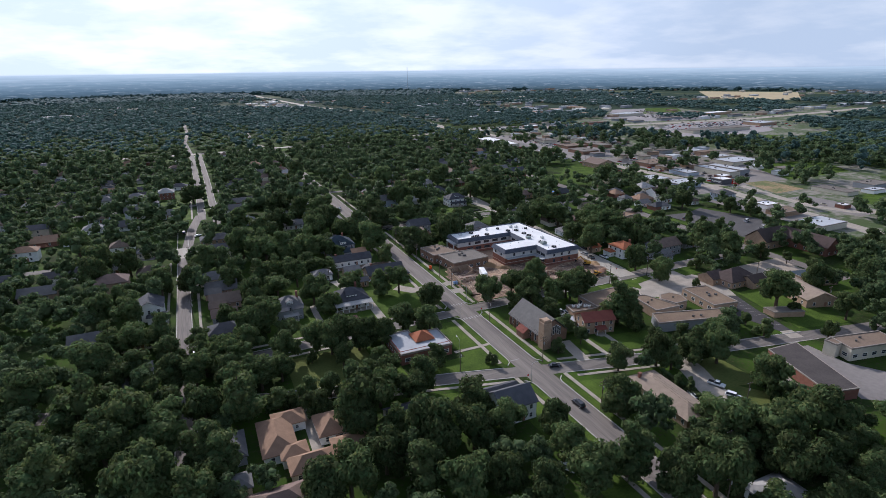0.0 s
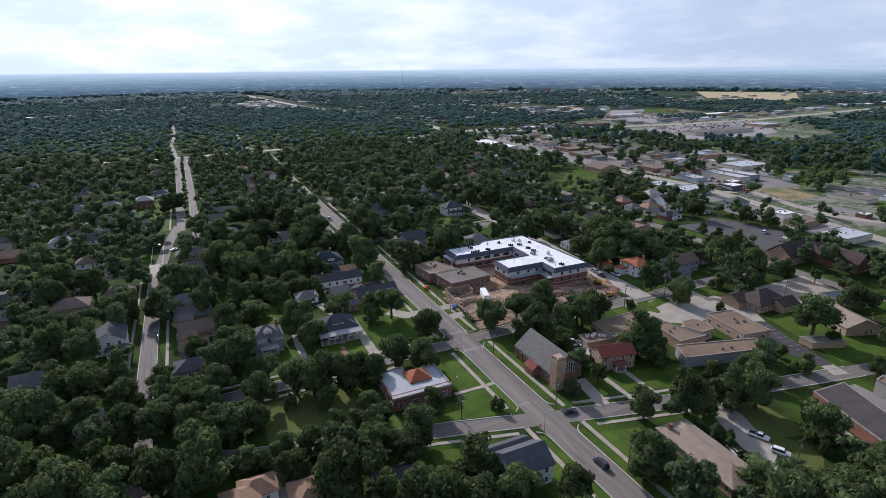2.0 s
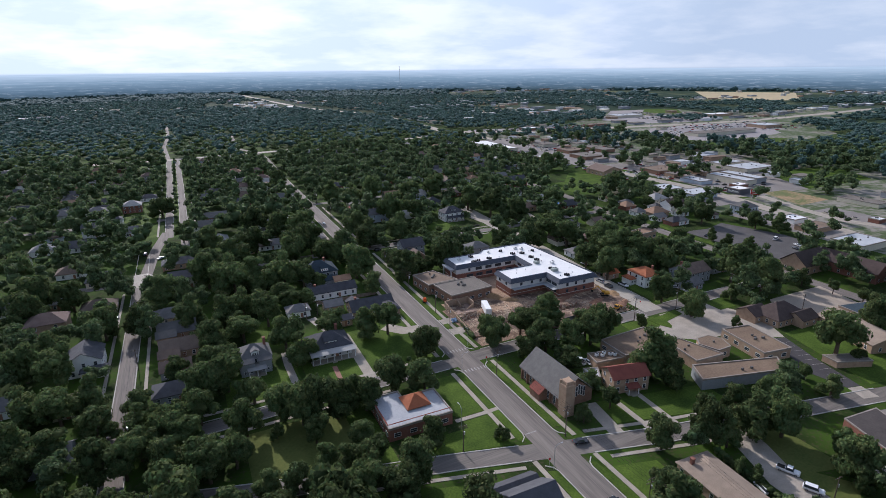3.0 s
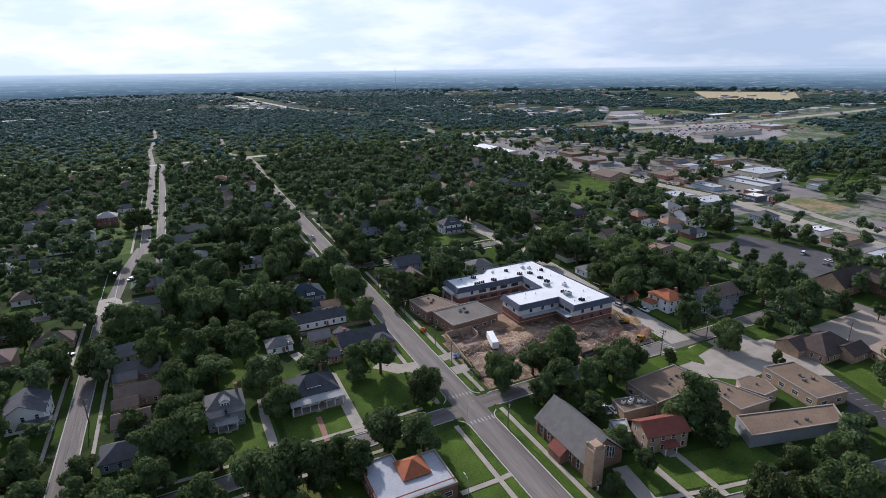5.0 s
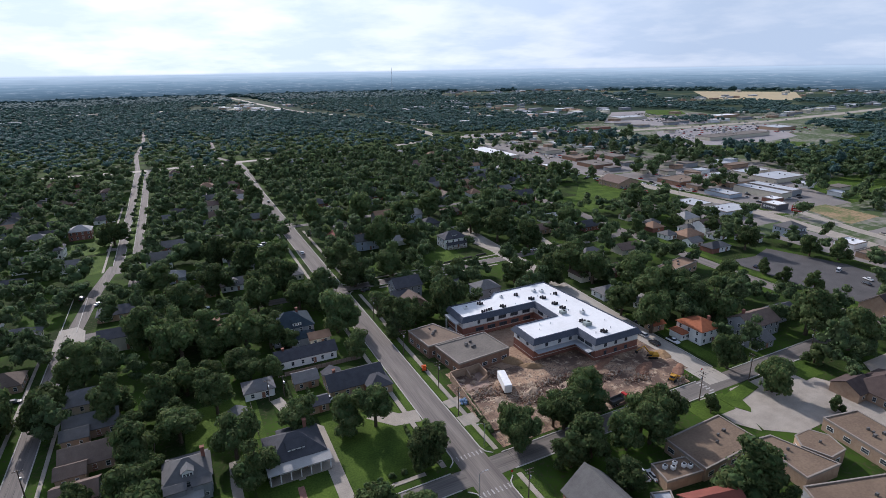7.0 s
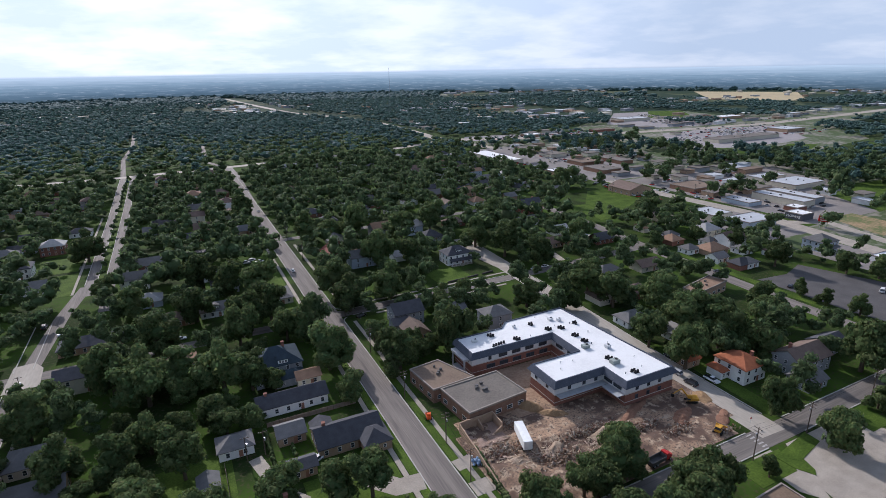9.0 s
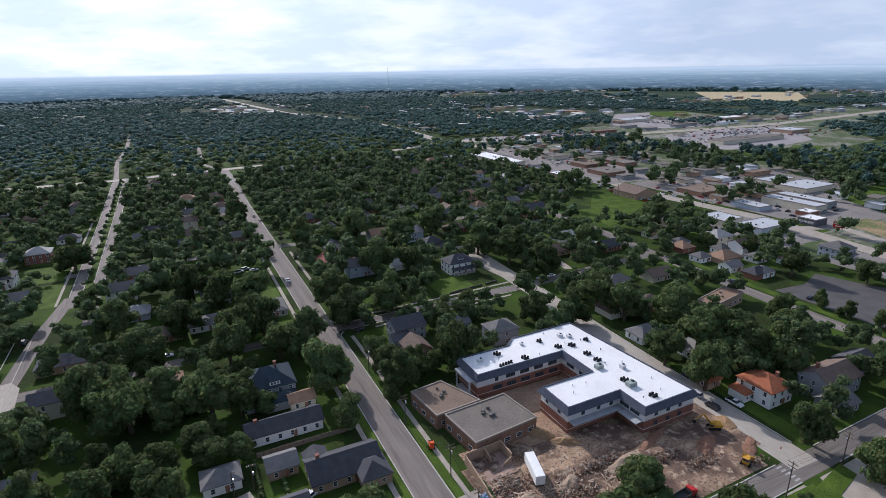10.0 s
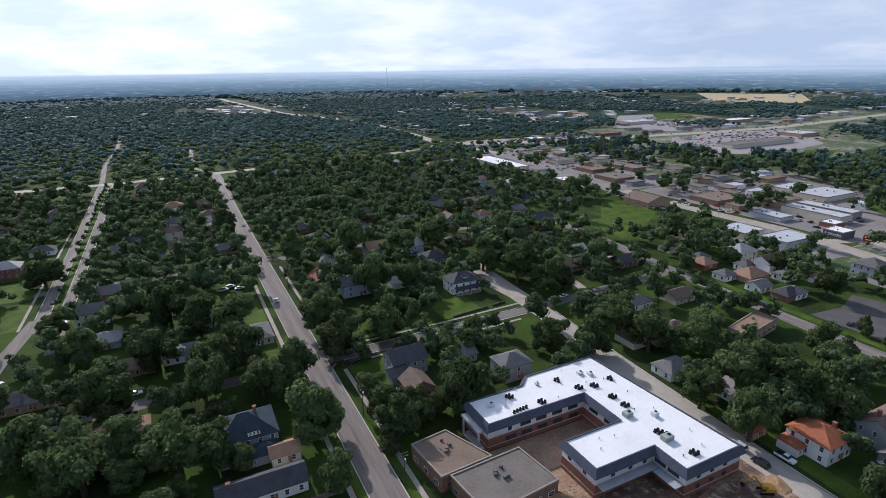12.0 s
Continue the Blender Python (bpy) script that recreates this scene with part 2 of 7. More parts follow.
# ---------------------------------------------------------------- streets
BLOCKED = []  # x0, y0, x1, y1 where no tree stands
LINES = []  # polyline and half width where no tree stands


def street(name, pts, half, z, material, label, clear=0.6):
    bm = bmesh.new()
    ribbon(bm, pts, half, z)
    tagged(part(name, bm, material), label, "road", kind="structure")
    LINES.append((pts, half + clear))


A_LINE = [(-60, 188), (20, 164.5), (71, 152.3), (99, 144.6), (133, 135.8), (214, 119.6), (330, 97)]
MAIN, WEST = (95.2, 104.5), (-16.8, -10.8)
C_LINE = [(195.5, 202), (197.6, 250), (200, 292), (203, 346), (206, 420)]
street("road_main", [(99.9, -60), (99.9, 200), (99.9, 400), (100.5, 600), (104, 735), (103, 790)], 4.65, 0.02, ASPHALT, "worn grey asphalt main street with pale wheel tracks", 1.0)
street("road_a", A_LINE, 3.4, 0.012, ASPHALT_X, "worn grey asphalt cross street between lawns")
street("road_b_west", [(-14, 197.5), (40, 199.5), (98, 200.5)], 3.3, 0.014, ASPHALT_X, "narrow worn asphalt side street")
street("road_b_east", [(101, 201.5), (200, 202.2), (330, 204)], 3.6, 0.014, ASPHALT_X, "worn concrete-grey cross street by the site")
street("road_c", C_LINE, 5.0, 0.024, mat("pale_street", (0.40, 0.36, 0.30), (0.25, 0.225, 0.19), scale=0.12, fine=12, stretch=(1, 0.2, 1)), "pale dusty concrete street along the new building")
street("road_west", [(-13.6, 60), (-13.8, 250), (-13.5, 330), (-8, 400), (-2, 440)], 3.0, 0.016, ASPHALT, "narrow grey residential street under trees")
street("boulevard_west", [(-0.5, 425), (-0.4, 600), (-2, 780), (-9, 925), (-4, 1054), (-8, 1271)], 2.5, 0.018, ASPHALT, "west carriageway of a tree-lined boulevard", 2.2)
street("boulevard_east", [(8.6, 400), (8.6, 600), (7, 780)], 2.5, 0.018, ASPHALT, "east carriageway of a tree-lined boulevard", 2.2)
street("road_north", [(-120, 346), (-13, 345), (99, 345), (150, 345.5), (205, 347), (295, 352)], 3.4, 0.010, ASPHALT_X, "grey residential cross street")
street("road_upper", [(-140, 478), (5, 476), (100, 474), (300, 480)], 3.2, 0.010, ASPHALT_X, "grey residential cross street under trees")
street("road_east", [(290.5, 150), (291, 225), (292, 272), (293.5, 300), (296, 352), (302, 412), (304, 480)], 4.2, 0.026, ASPHALT, "grey residential street by small houses", 3.5)
street("avenue_far", [(-400, 812), (-70, 788), (0, 786), (60, 793), (110, 798), (190, 809), (300, 826), (360, 850), (425, 882)], 6.5, 0.03, CONCRETE, "pale wide avenue across the far end of town", 3.0)
street("avenue_end", [(101.5, 796), (84, 850), (90, 1034)], 3.0, 0.028, ASPHALT, "narrow street running on beyond the avenue", 0.0)
street("commercial_avenue", [(425, 882), (440, 800), (448, 730), (442, 672), (428, 599), (419, 514), (416, 459), (419, 412), (422, 376), (418, 345), (412, 315), (405, 275), (398, 243), (394, 215), (388, 185), (380, 120)], 6.5, 0.03, CONCRETE, "pale wide commercial avenue lined with shops", 4.0)
street("highway", [(425, 890), (511, 842), (657, 812), (848, 783), (1035, 772), (1271, 793), (1495, 818), (2200, 880)], 11.0, 0.034, CONCRETE, "pale divided highway past shopping lots", 22.0)
street("highway_far", [(424, 884), (433, 1034), (437, 1207), (410, 1400), (340, 1640), (300, 2150), (276, 2600)], 9.0, 0.038, CONCRETE, "pale highway running to the horizon", 9.0)
street("side_road", [(418, 345), (444, 330), (430, 288), (424, 255), (433, 230), (455, 218), (520, 190)], 4.5, 0.032, CONCRETE, "pale concrete side road past open lots", 2.0)
LINES.append(([(420, 1380), (340, 1640), (300, 2150)], 34.0))
LINES.append(([(300, 2150), (276, 2600)], 60.0))
for a, b in (((-75, 758), (-14, 762)), ((8, 760), (33, 758)), ((112, 766), (150, 766)), ((240, 790), (330, 800))):
    LINES.append(([a, b], 20.0))

MEDIAN = [(4.1, 440), (4.1, 600), (3, 775)]
bm = bmesh.new()
ribbon(bm, MEDIAN, 2.0, 0.0, 0.14)
tagged(part("median", bm, GRASS), "grass median strip between two carriageways", "median", kind="structure")


def kerb_run(pts, name="kerb"):
    bm = bmesh.new()
    ribbon(bm, pts, 0.15, 0.0, 0.16)
    tagged(part(name, bm, KERB), "weathered concrete kerb at the street edge", "kerb", kind="structure")


def a_y(x):
    for (x0, y0), (x1, y1) in zip(A_LINE, A_LINE[1:]):
        if x0 <= x <= x1:
            return y0 + (y1 - y0) * (x - x0) / (x1 - x0)
    return 0


for x in MAIN:
    e = -1 if x < 100 else 1
    for y0, y1 in ((40, a_y(x) - 8), (a_y(x) + 8, 193.5), (208.5, 338), (352, 470), (483, 770)):
        kerb_run([(x, y0 + 1), (x, y1 - 1)])
        # rounded ends at the corners
        if y0 > 50:
            kerb_run([(x, y0 + 1), (x + e * 0.5, y0 - 0.8), (x + e * 2.2, y0 - 2.4)])
        kerb_run([(x, y1 - 1), (x + e * 0.5, y1 + 0.8), (x + e * 2.2, y1 + 2.4)])
for x in WEST:
    for y0, y1 in ((70, 190), (204, 335), (352, 395)):
        kerb_run([(x, y0), (x, y1)])
for s in (-3.5, 3.5):
    kerb_run([(x, a_y(x) + s) for x in (-6, 20, 50, 71, 91)])
    kerb_run([(x, a_y(x) + s) for x in (109, 133, 170, 214)])
    kerb_run([(-8, 198.5 + s * 0.97), (40, 199.6 + s * 0.97), (92, 200.5 + s * 0.97)])
    kerb_run([(109, 201.6 + s * 1.06), (150, 201.9 + s * 1.06), (188, 202.2 + s * 1.06)])
    kerb_run([(205, 202.4 + s * 1.06), (290, 203.4 + s * 1.06)])
    kerb_run([(110, 345 + s), (150, 345.6 + s), (195, 346.8 + s)])
kerb_run(offset_line([(196.2, 210), (197.6, 250), (200, 292), (203, 340)], -5.1))
kerb_run(offset_line([(197.6, 250), (200, 292), (203, 340)], 5.1))
for x in (2.2, 6.0):
    kerb_run([(x, 441), (x, 600), (x - 1, 770)])
for x in (-3.1, 11.2):
    kerb_run([(x, 441), (x, 600), (x - 1.5, 770)])

# ---------------------------------------------------------------- footpaths and lawns


SLABS = []


def slab(name, pts, half, label="pale concrete footpath", z=0.0, t=0.09, material=None):
    bm = bmesh.new()
    SLABS.append(name)
    ribbon(bm, pts, half, z, t + 0.0023 * (len(SLABS) % 29))
    ob = tagged(part(name, bm, material or CONCRETE), label, "pavement", kind="structure")
    return ob


def area(name, pts, material, label, category, z=0.0, t=0.06, block=True):
    bm = bmesh.new()
    SLABS.append(name)
    prism(bm, pts, z, z + t + 0.0013 * (len(SLABS) % 17))
    tagged(part(name, bm, material), label, category, kind="structure")
    if block:
        xs, ys = [p[0] for p in pts], [p[1] for p in pts]
        BLOCKED.append((min(xs), min(ys), max(xs), max(ys)))


def lawn(pts, dry=False, block=True, raised=False):
    area("lawn", pts, DRY_GRASS if dry else GRASS, "patchy sunlit mown lawn", "lawn", t=0.16 if raised else 0.05, block=block)


def drive(pts, half=1.6, name="driveway"):
    slab(name, pts, half, "stained pale concrete driveway", t=0.07)
    LINES.append((pts, half))


# along the main street
slab("footpath", [(91.4, a_y(91) + 7), (91.4, 194)], 0.75)
slab("footpath", [(91.4, 60), (91.4, a_y(91) - 4)], 0.75)
slab("footpath", [(108.6, 70), (108.6, a_y(108) - 4)], 0.75)
slab("footpath", [(108.6, a_y(108) + 5), (108.6, 196)], 0.75)
slab("footpath", [(108.2, 207), (108.2, 300)], 0.75)
slab("footpath", [(91.6, 207), (91.6, 335)], 0.75)
slab("footpath", [(91.6, 355), (91.6, 460)], 0.75)
slab("footpath", [(108.6, 300), (108.6, 335)], 0.75)
slab("footpath", [(108.6, 355), (108.6, 460)], 0.75)
slab("footpath", [(80, 168.5), (90.6, 168.5), (95, 168.8)], 0.8)
# along street a
for s, x0, x1 in ((6.2, 112, 165), (-6.0, 112, 160), (-6.0, 40, 88)):
    slab("footpath", [(x, a_y(x) + s) for x in (x0, (x0 + x1) / 2, x1)], 0.65)
slab("footpath", [(70, 193.5), (40, 193), (0, 192)], 0.65)
slab("footpath", [(86, 207), (40, 206.3), (-6, 205.6)], 0.65)
slab("footpath", [(-20, 70), (-20, 190)], 0.55)
slab("footpath", [(-20.3, 205), (-20.3, 330)], 0.55)
slab("footpath", [(-7.4, 205), (-7.4, 330)], 0.55)
slab("footpath", [(-7.4, 430), (-7.0, 600)], 0.6)
slab("footpath", [(16.0, 430), (15.6, 600)], 0.6)
slab("footpath", [(120, 338.5), (160, 339), (190, 340)], 0.65)
slab("footpath", [(120, 352.5), (160, 353), (198, 354.5)], 0.65)

lawn([(66, 157.5), (90.4, 151.5), (90.4, 167.4), (82, 167.4), (82, 164), (66, 164)])
lawn([(82, 169.6), (90.4, 169.6), (90.4, 193), (80, 193), (80, 172)])
lawn([(92.4, 152), (94.9, 151.5), (94.9, 193), (92.4, 193)])
lawn([(92.4, 60), (94.9, 60), (94.9, 137), (92.4, 138)])
lawn([(82, 60), (90.5, 60), (90.5, 135), (82, 138)])
lawn([(60, 125), (81.8, 125), (81.8, 140), (60, 146)])
lawn([(105, 70), (107.7, 70), (107.7, 135), (105, 136)])
lawn([(109.5, 108), (122, 108), (122, 128.5), (109.5, 132)])
lawn([(105, 153), (107.7, 152.5), (107.7, 194), (105, 194)])
lawn([(109.6, 156), (112, 156), (112, 194), (109.6, 194)])
lawn([(124, 146), (165, 136), (165, 150), (124, 158)])
lawn([(105.2, 209), (107.3, 209), (107.3, 300), (105.2, 300)], block=False)
lawn([(92.6, 209), (94.9, 209), (94.9, 335), (92.6, 335)], block=False)
lawn([(66, 208), (90.5, 208), (90.5, 246), (66, 246)])
lawn([(44, 207.2), (63, 207.2), (63, 226), (44, 226)])
lawn([(17, 207), (42, 207), (42, 224), (17, 224)])
lawn([(20, 168), (50, 159), (50, 190), (20, 190)], dry=True)
lawn([(52, 160), (58, 158), (58, 190), (52, 190)])
lawn([(28, 243), (50, 243), (50, 268), (28, 268)])
lawn([(203, 207), (209, 207), (211, 250), (206, 262)])
lawn([(150, 108), (166, 104), (166, 124), (156, 126)], dry=True)
lawn([(141, 97), (152, 92), (162, 99), (152, 112)], dry=True, block=False)
lawn([(172, 189), (186, 189), (190, 197), (172, 197.5)])
lawn([(222, 189), (232, 189), (232, 198), (222, 198)])
lawn([(297.0, 215), (301.5, 215), (303.0, 290), (304.5, 340), (301.0, 340), (298.6, 290)])
lawn([(186.2, 190.0), (185.9, 195.2), (204.0, 198.2), (203.6, 193.6), (192.0, 191.2), (190.4, 187.0), (188.6, 185.6)], raised=True)
lawn([(216, 125), (240, 120), (246, 162), (226, 162)])
lawn([(112, 354.5), (125, 355), (125, 372), (112, 372)])
lawn([(160, 355), (180, 356), (180, 375), (160, 375)])
lawn([(110, 318), (124, 318), (124, 337), (110, 337)])
lawn([(325, 440), (352, 425), (400, 455), (370, 490)])
lawn([(-9, 470), (-30, 470), (-30, 500), (-9, 500)])
lawn([(-30, 505), (-9, 505), (-9, 540), (-30, 540)])
lawn([(-20, 430), (-8, 430), (-8, 466), (-20, 466)])
lawn([(72, 352), (90, 352), (90, 420), (72, 420)])
drive([(64.6, 204), (64.8, 240), (60, 246), (56, 262)], 1.9)
drive([(40, 203), (39.5, 226), (40, 236)], 1.3)
drive([(21, 163), (20.5, 135), (19, 128)], 1.7)
drive([(120.5, 142), (123, 158)], 2.3)
drive([(131, 140), (131.5, 156)], 1.0)
drive([(140, 138), (141, 156)], 1.0)
drive([(95, 232), (88, 233), (82, 240)], 3.2)
drive([(153, 131), (151, 121), (146, 108), (146, 92)], 4.6, "parking_drive")
drive([(113, 306), (118, 306), (124, 302)], 2.6)
drive([(105, 223), (112, 223)], 2.6)
drive([(199, 381), (200.5, 367), (202.5, 353)], 2.4)
drive([(242, 381), (239.5, 367), (237, 355)], 2.2)
area("concrete_junction", [(-17.5, 336), (-6.5, 337.5), (-7.5, 352), (-11, 358), (-17.5, 357)], mat("pale_street", (0.40, 0.36, 0.30)), "pale concrete patch where two streets meet", "road", t=0.03)
drive([(105, 233), (111, 233.5)], 2.2)
# church parking and the long lots
area("parking_lot", [(186, 185.5), (194, 197.5), (222, 197.5), (232, 178), (222.6, 159.8), (213, 165), (205, 172), (192, 172), (184, 178)], CONCRETE, "pale worn concrete car park with faded bays", "parking lot", t=0.05)
area("parking_lot", [(180, 197.8), (187.5, 197.8), (187.5, 186), (183, 178), (179, 184)], CONCRETE, "pale concrete car park entrance", "parking lot", t=0.045)
area("parking_lot", [(212.2, 163.5), (222.5, 159.5), (217, 145.2), (211.8, 126), (206.5, 127.2), (203.5, 146), (209.2, 147.6)], mat("newer_asphalt", (0.070, 0.064, 0.066), (0.042, 0.039, 0.040), scale=0.15, fine=12, bump=0.01), "dark asphalt lane beside the brick wings", "parking lot", t=0.04)
area("parking_lot", [(240, 174), (252, 187), (289, 187), (284, 165.5), (262, 165.5), (251, 161.5), (245, 166)], mat("gravel_lot", (0.36, 0.30, 0.235), (0.25, 0.21, 0.165), scale=0.1, fine=14), "pale gravel car park", "parking lot", t=0.035)
area("driveway", [(206.5, 127.0), (211.8, 125.8), (210.4, 119.5), (204.6, 121)], CONCRETE, "short concrete driveway onto the street", "driveway", t=0.03)
area("parking_lot", [(305, 284), (325, 282), (344, 288), (356, 250), (352, 224), (309, 216), (305, 240)], LOT_DARK, "dark worn asphalt car park", "parking lot", t=0.04)
area("parking_lot", [(180.5, 115), (172.0, 87.5), (167, 90), (174, 112)], CONCRETE, "pale concrete strip by the long hall", "parking lot", t=0.04)
area("parking_lot", [(197.0, 116), (205, 114.5), (204.5, 100), (212, 88), (196, 76), (185.2, 84)], LOT_PALE, "pale worn concrete alley beside a long building", "parking lot", t=0.035)

# ---------------------------------------------------------------- new school building
area("court_earth", [(131, 243), (146.8, 243), (146.8, 256.5), (124, 256.5), (126, 250)], DIRT, "trampled earth beside the new walls", "ground", t=0.075, block=False)
area("court_earth", [(122, 256.7), (166.7, 256.7), (166.7, 270.8), (126, 270.8)], DIRT, "bare trodden earth in the unfinished court", "ground", t=0.07, block=False)
def school_building():
    b = base("school_building", 158, 258, label="large new two-storey brick building with white flat roof, unfinished", category="building")
    o = (158, 258)
    outline = [(183.2, 288.4), (156.0, 288.0), (151.8, 284.0), (131.8, 284.0), (131.8, 271.4), (166.4, 271.4), (166.4, 256.0), (146.4, 256.0), (146.4, 243.2), (166.4, 243.2), (166.4, 232.8), (186.8, 232.8)]
    loc = [(x - o[0], y - o[1]) for x, y in outline]
    n = len(loc)
    ZT, ZE, ZW = 9.0, 7.1, 4.4

    def off(d):
        res = []
        for i in range(n):
            p, q, r = Vector(loc[i - 1]), Vector(loc[i]), Vector(loc[(i + 1) % n])
            t1, t2 = (q - p).normalized(), (r - q).normalized()
            n1, n2 = Vector((t1.y, -t1.x)), Vector((t2.y, -t2.x))
            m = (n1 + n2).normalized()
            res.append(tuple(q + m * (d / max(m.dot(n1), 0.3))))
        return res

    def ring(bm, pa, za, pb, zb):
        for i in range(n):
            j = (i + 1) % n
            poly(bm, [(*pa[i], za), (*pa[j], za), (*pb[j], zb), (*pb[i], zb)])

    bm = bmesh.new()
    prism(bm, off(0.25), 0, ZW)
    part("lower_wall", bm, BRICK, b, "red brick lower storey with pale bands")
    bm = bmesh.new()
    prism(bm, off(0.15), ZW, ZE)
    part("upper_wall", bm, mat("pale_panel_wall", (0.62, 0.62, 0.61), (0.5, 0.5, 0.49), scale=0.3), b, "pale panelled upper storey")
    for z in (1.4, 4.25):
        bm = bmesh.new()
        prism(bm, off(0.31), z, z + 0.22)
        part("stone_band", bm, mat("pale_stone", (0.55, 0.5, 0.44), (0.42, 0.38, 0.33)), b, "pale stone band")
    bm = bmesh.new()
    inner, outer = off(-0.35), off(1.25)
    ring(bm, outer, ZE, off(0.0), ZT + 0.1)
    ring(bm, off(0.0), ZT + 0.1, inner, ZT + 0.1)
    ring(bm, inner, ZT + 0.1, inner, ZT - 0.45)
    ring(bm, off(0.15), ZE - 0.02, outer, ZE)
    ring(bm, outer, ZE, off(1.28), ZE + 0.0)
    bmesh.ops.remove_doubles(bm, verts=bm.verts, dist=0.002)
    bmesh.ops.recalc_face_normals(bm, faces=bm.faces)
    part("mansard_roof", bm, DARK_METAL, b, "dark blue-grey standing seam metal roof edge")
    # standing seams
    bm = bmesh.new()
    top = off(0.0)
    for i in range(n):
        j = (i + 1) % n
        a0, a1, c0, c1 = Vector((*outer[i], ZE)), Vector((*outer[j], ZE)), Vector((*top[i], ZT + 0.1)), Vector((*top[j], ZT + 0.1))
        k = max(int((a1 - a0).length / 0.75), 2)
        for s in range(1, k):
            u = s / k
            p, q = a0.lerp(a1, u), c0.lerp(c1, u)
            t = (a1 - a0).normalized() * 0.03
            up = Vector((0, 0, 0.06))
            poly(bm, [p - t, p - t + up, q - t + up, q - t])
            poly(bm, [p + t, q + t, q + t + up, p + t + up])
            poly(bm, [p - t + up, p + t + up, q + t + up, q - t + up])
    tagged(part("seams", bm, DARK_METAL, b), kind="stuff")
    bm = bmesh.new()
    f = poly(bm, [(*p, ZT - 0.3) for p in inner])
    bmesh.ops.triangulate(bm, faces=[f])
    bmesh.ops.recalc_face_normals(bm, faces=bm.faces)
    for f in bm.faces:
        if f.normal.z < 0:
            f.normal_flip()
    part("roof_membrane", bm, WHITE_ROOF, b, "bright white membrane roof")
    # windows of the upper storey on the walls round the courts
    wm = {}
    for w in (1.2, 3.6, 4.6):
        bm = boxes((-w / 2, -0.08, -0.75, w / 2, 0.10, -0.68), (-w / 2, -0.08, 0.68, w / 2, 0.10, 0.75), (-w / 2, -0.08, -0.68, -w / 2 + 0.07, 0.10, 0.68), (w / 2 - 0.07, -0.08, -0.68, w / 2, 0.10, 0.68), (-0.04, -0.08, -0.68, 0.04, 0.08, 0.68))
        me = bpy.data.meshes.new("window_frame"); bm.to_mesh(me); bm.free(); me.materials.append(DARK_METAL)
        bm = boxes((-w / 2 + 0.07, -0.05, -0.68, w / 2 - 0.07, 0.04, 0.68))
        mg = bpy.data.meshes.new("pane"); bm.to_mesh(mg); bm.free(); mg.materials.append(GLASS)
        wm[w] = (me, mg)

    def win(x, y, z, rz, w):
        fr = shared("window", wm[w][0], b, (x - o[0], y - o[1], z), rz)
        shared("pane", wm[w][1], fr)

    for i, x in enumerate((139, 144.5, 150.2, 156, 162)):
        win(x, 271.15, 5.75, 0, 1.2 if i == 0 else 3.6)
        win(x + 0.4, 271.05, 2.6, 0, 3.6)
    for y in (260, 266.5):
        win(166.15, y, 5.75, math.pi / 2, 3.6)
    for x in (152, 158, 163):
        win(x, 242.95, 5.75, 0, 1.2)
    for y in (236.3, 240.6):
        win(166.15, y, 5.75, math.pi / 2, 3.6)
        win(166.05, y, 2.6, math.pi / 2, 3.6)
    for x in (171, 176, 181):
        win(x, 232.55, 5.75, 0, 1.2)
        win(x, 232.45, 2.6, 0, 1.2)
    for y in (247, 253):
        win(146.15, y, 5.75, math.pi / 2, 1.2)
    for y in (240, 249, 258, 267, 276):
        win(187.05 - (y - 232.8) * 0.0647, y, 5.75, math.pi / 2, 3.6)
    for y in (274, 280):
        win(131.55, y, 5.75, math.pi / 2, 1.2)
    # low lean-to roofs in the two southern notches
    for x0, y0, x1, y1 in ((146.6, 240.4, 166.0, 243.0), (163.1, 232.8, 166.1, 240.2)):
        part("canopy", boxes((x0 - o[0], y0 - o[1], 4.15, x1 - o[0], y1 - o[1], 4.4), bevel=0.05), mat("grey_canopy", (0.36, 0.37, 0.38)), b, "low grey flat canopy roof")
    # entrance block at the north-west end
    part("entrance", boxes((129.2 - o[0], 272.5 - o[1], 0, 131.5 - o[0], 282 - o[1], 0.4), (129.2 - o[0], 272.5 - o[1], 0.4, 129.7 - o[0], 273.1 - o[1], 6.0), (129.2 - o[0], 281.4 - o[1], 0.4, 129.7 - o[0], 282 - o[1], 6.0), (128.9 - o[0], 272.3 - o[1], 6.0, 131.5 - o[0], 282.2 - o[1], 6.7)), mat("grey_block", (0.42, 0.42, 0.42)), b, "grey block entrance bay")
    BLOCKED.append((129, 230, 192, 290))


school_building()


def condenser_mesh():
    bm = bmesh.new()
    bmesh.ops.create_cone(bm, cap_ends=True, segments=10, radius1=0.42, radius2=0.42, depth=0.8, matrix=Matrix.Translation((0, 0, 0.5)))
    box(bm, -0.45, -0.45, 0, 0.45, 0.45, 0.08)
    me = bpy.data.meshes.new("casing"); bm.to_mesh(me); bm.free(); me.materials.append(mat("dark_casing", (0.035, 0.036, 0.04), (0.02, 0.02, 0.022), rough=0.5))
    bm = bmesh.new()
    bmesh.ops.create_cone(bm, cap_ends=True, segments=10, radius1=0.36, radius2=0.30, depth=0.12, matrix=Matrix.Translation((0, 0, 0.96)))
    mt = bpy.data.meshes.new("fan_guard"); bm.to_mesh(mt); bm.free(); mt.materials.append(BLACK)
    return me, mt


COND = condenser_mesh()


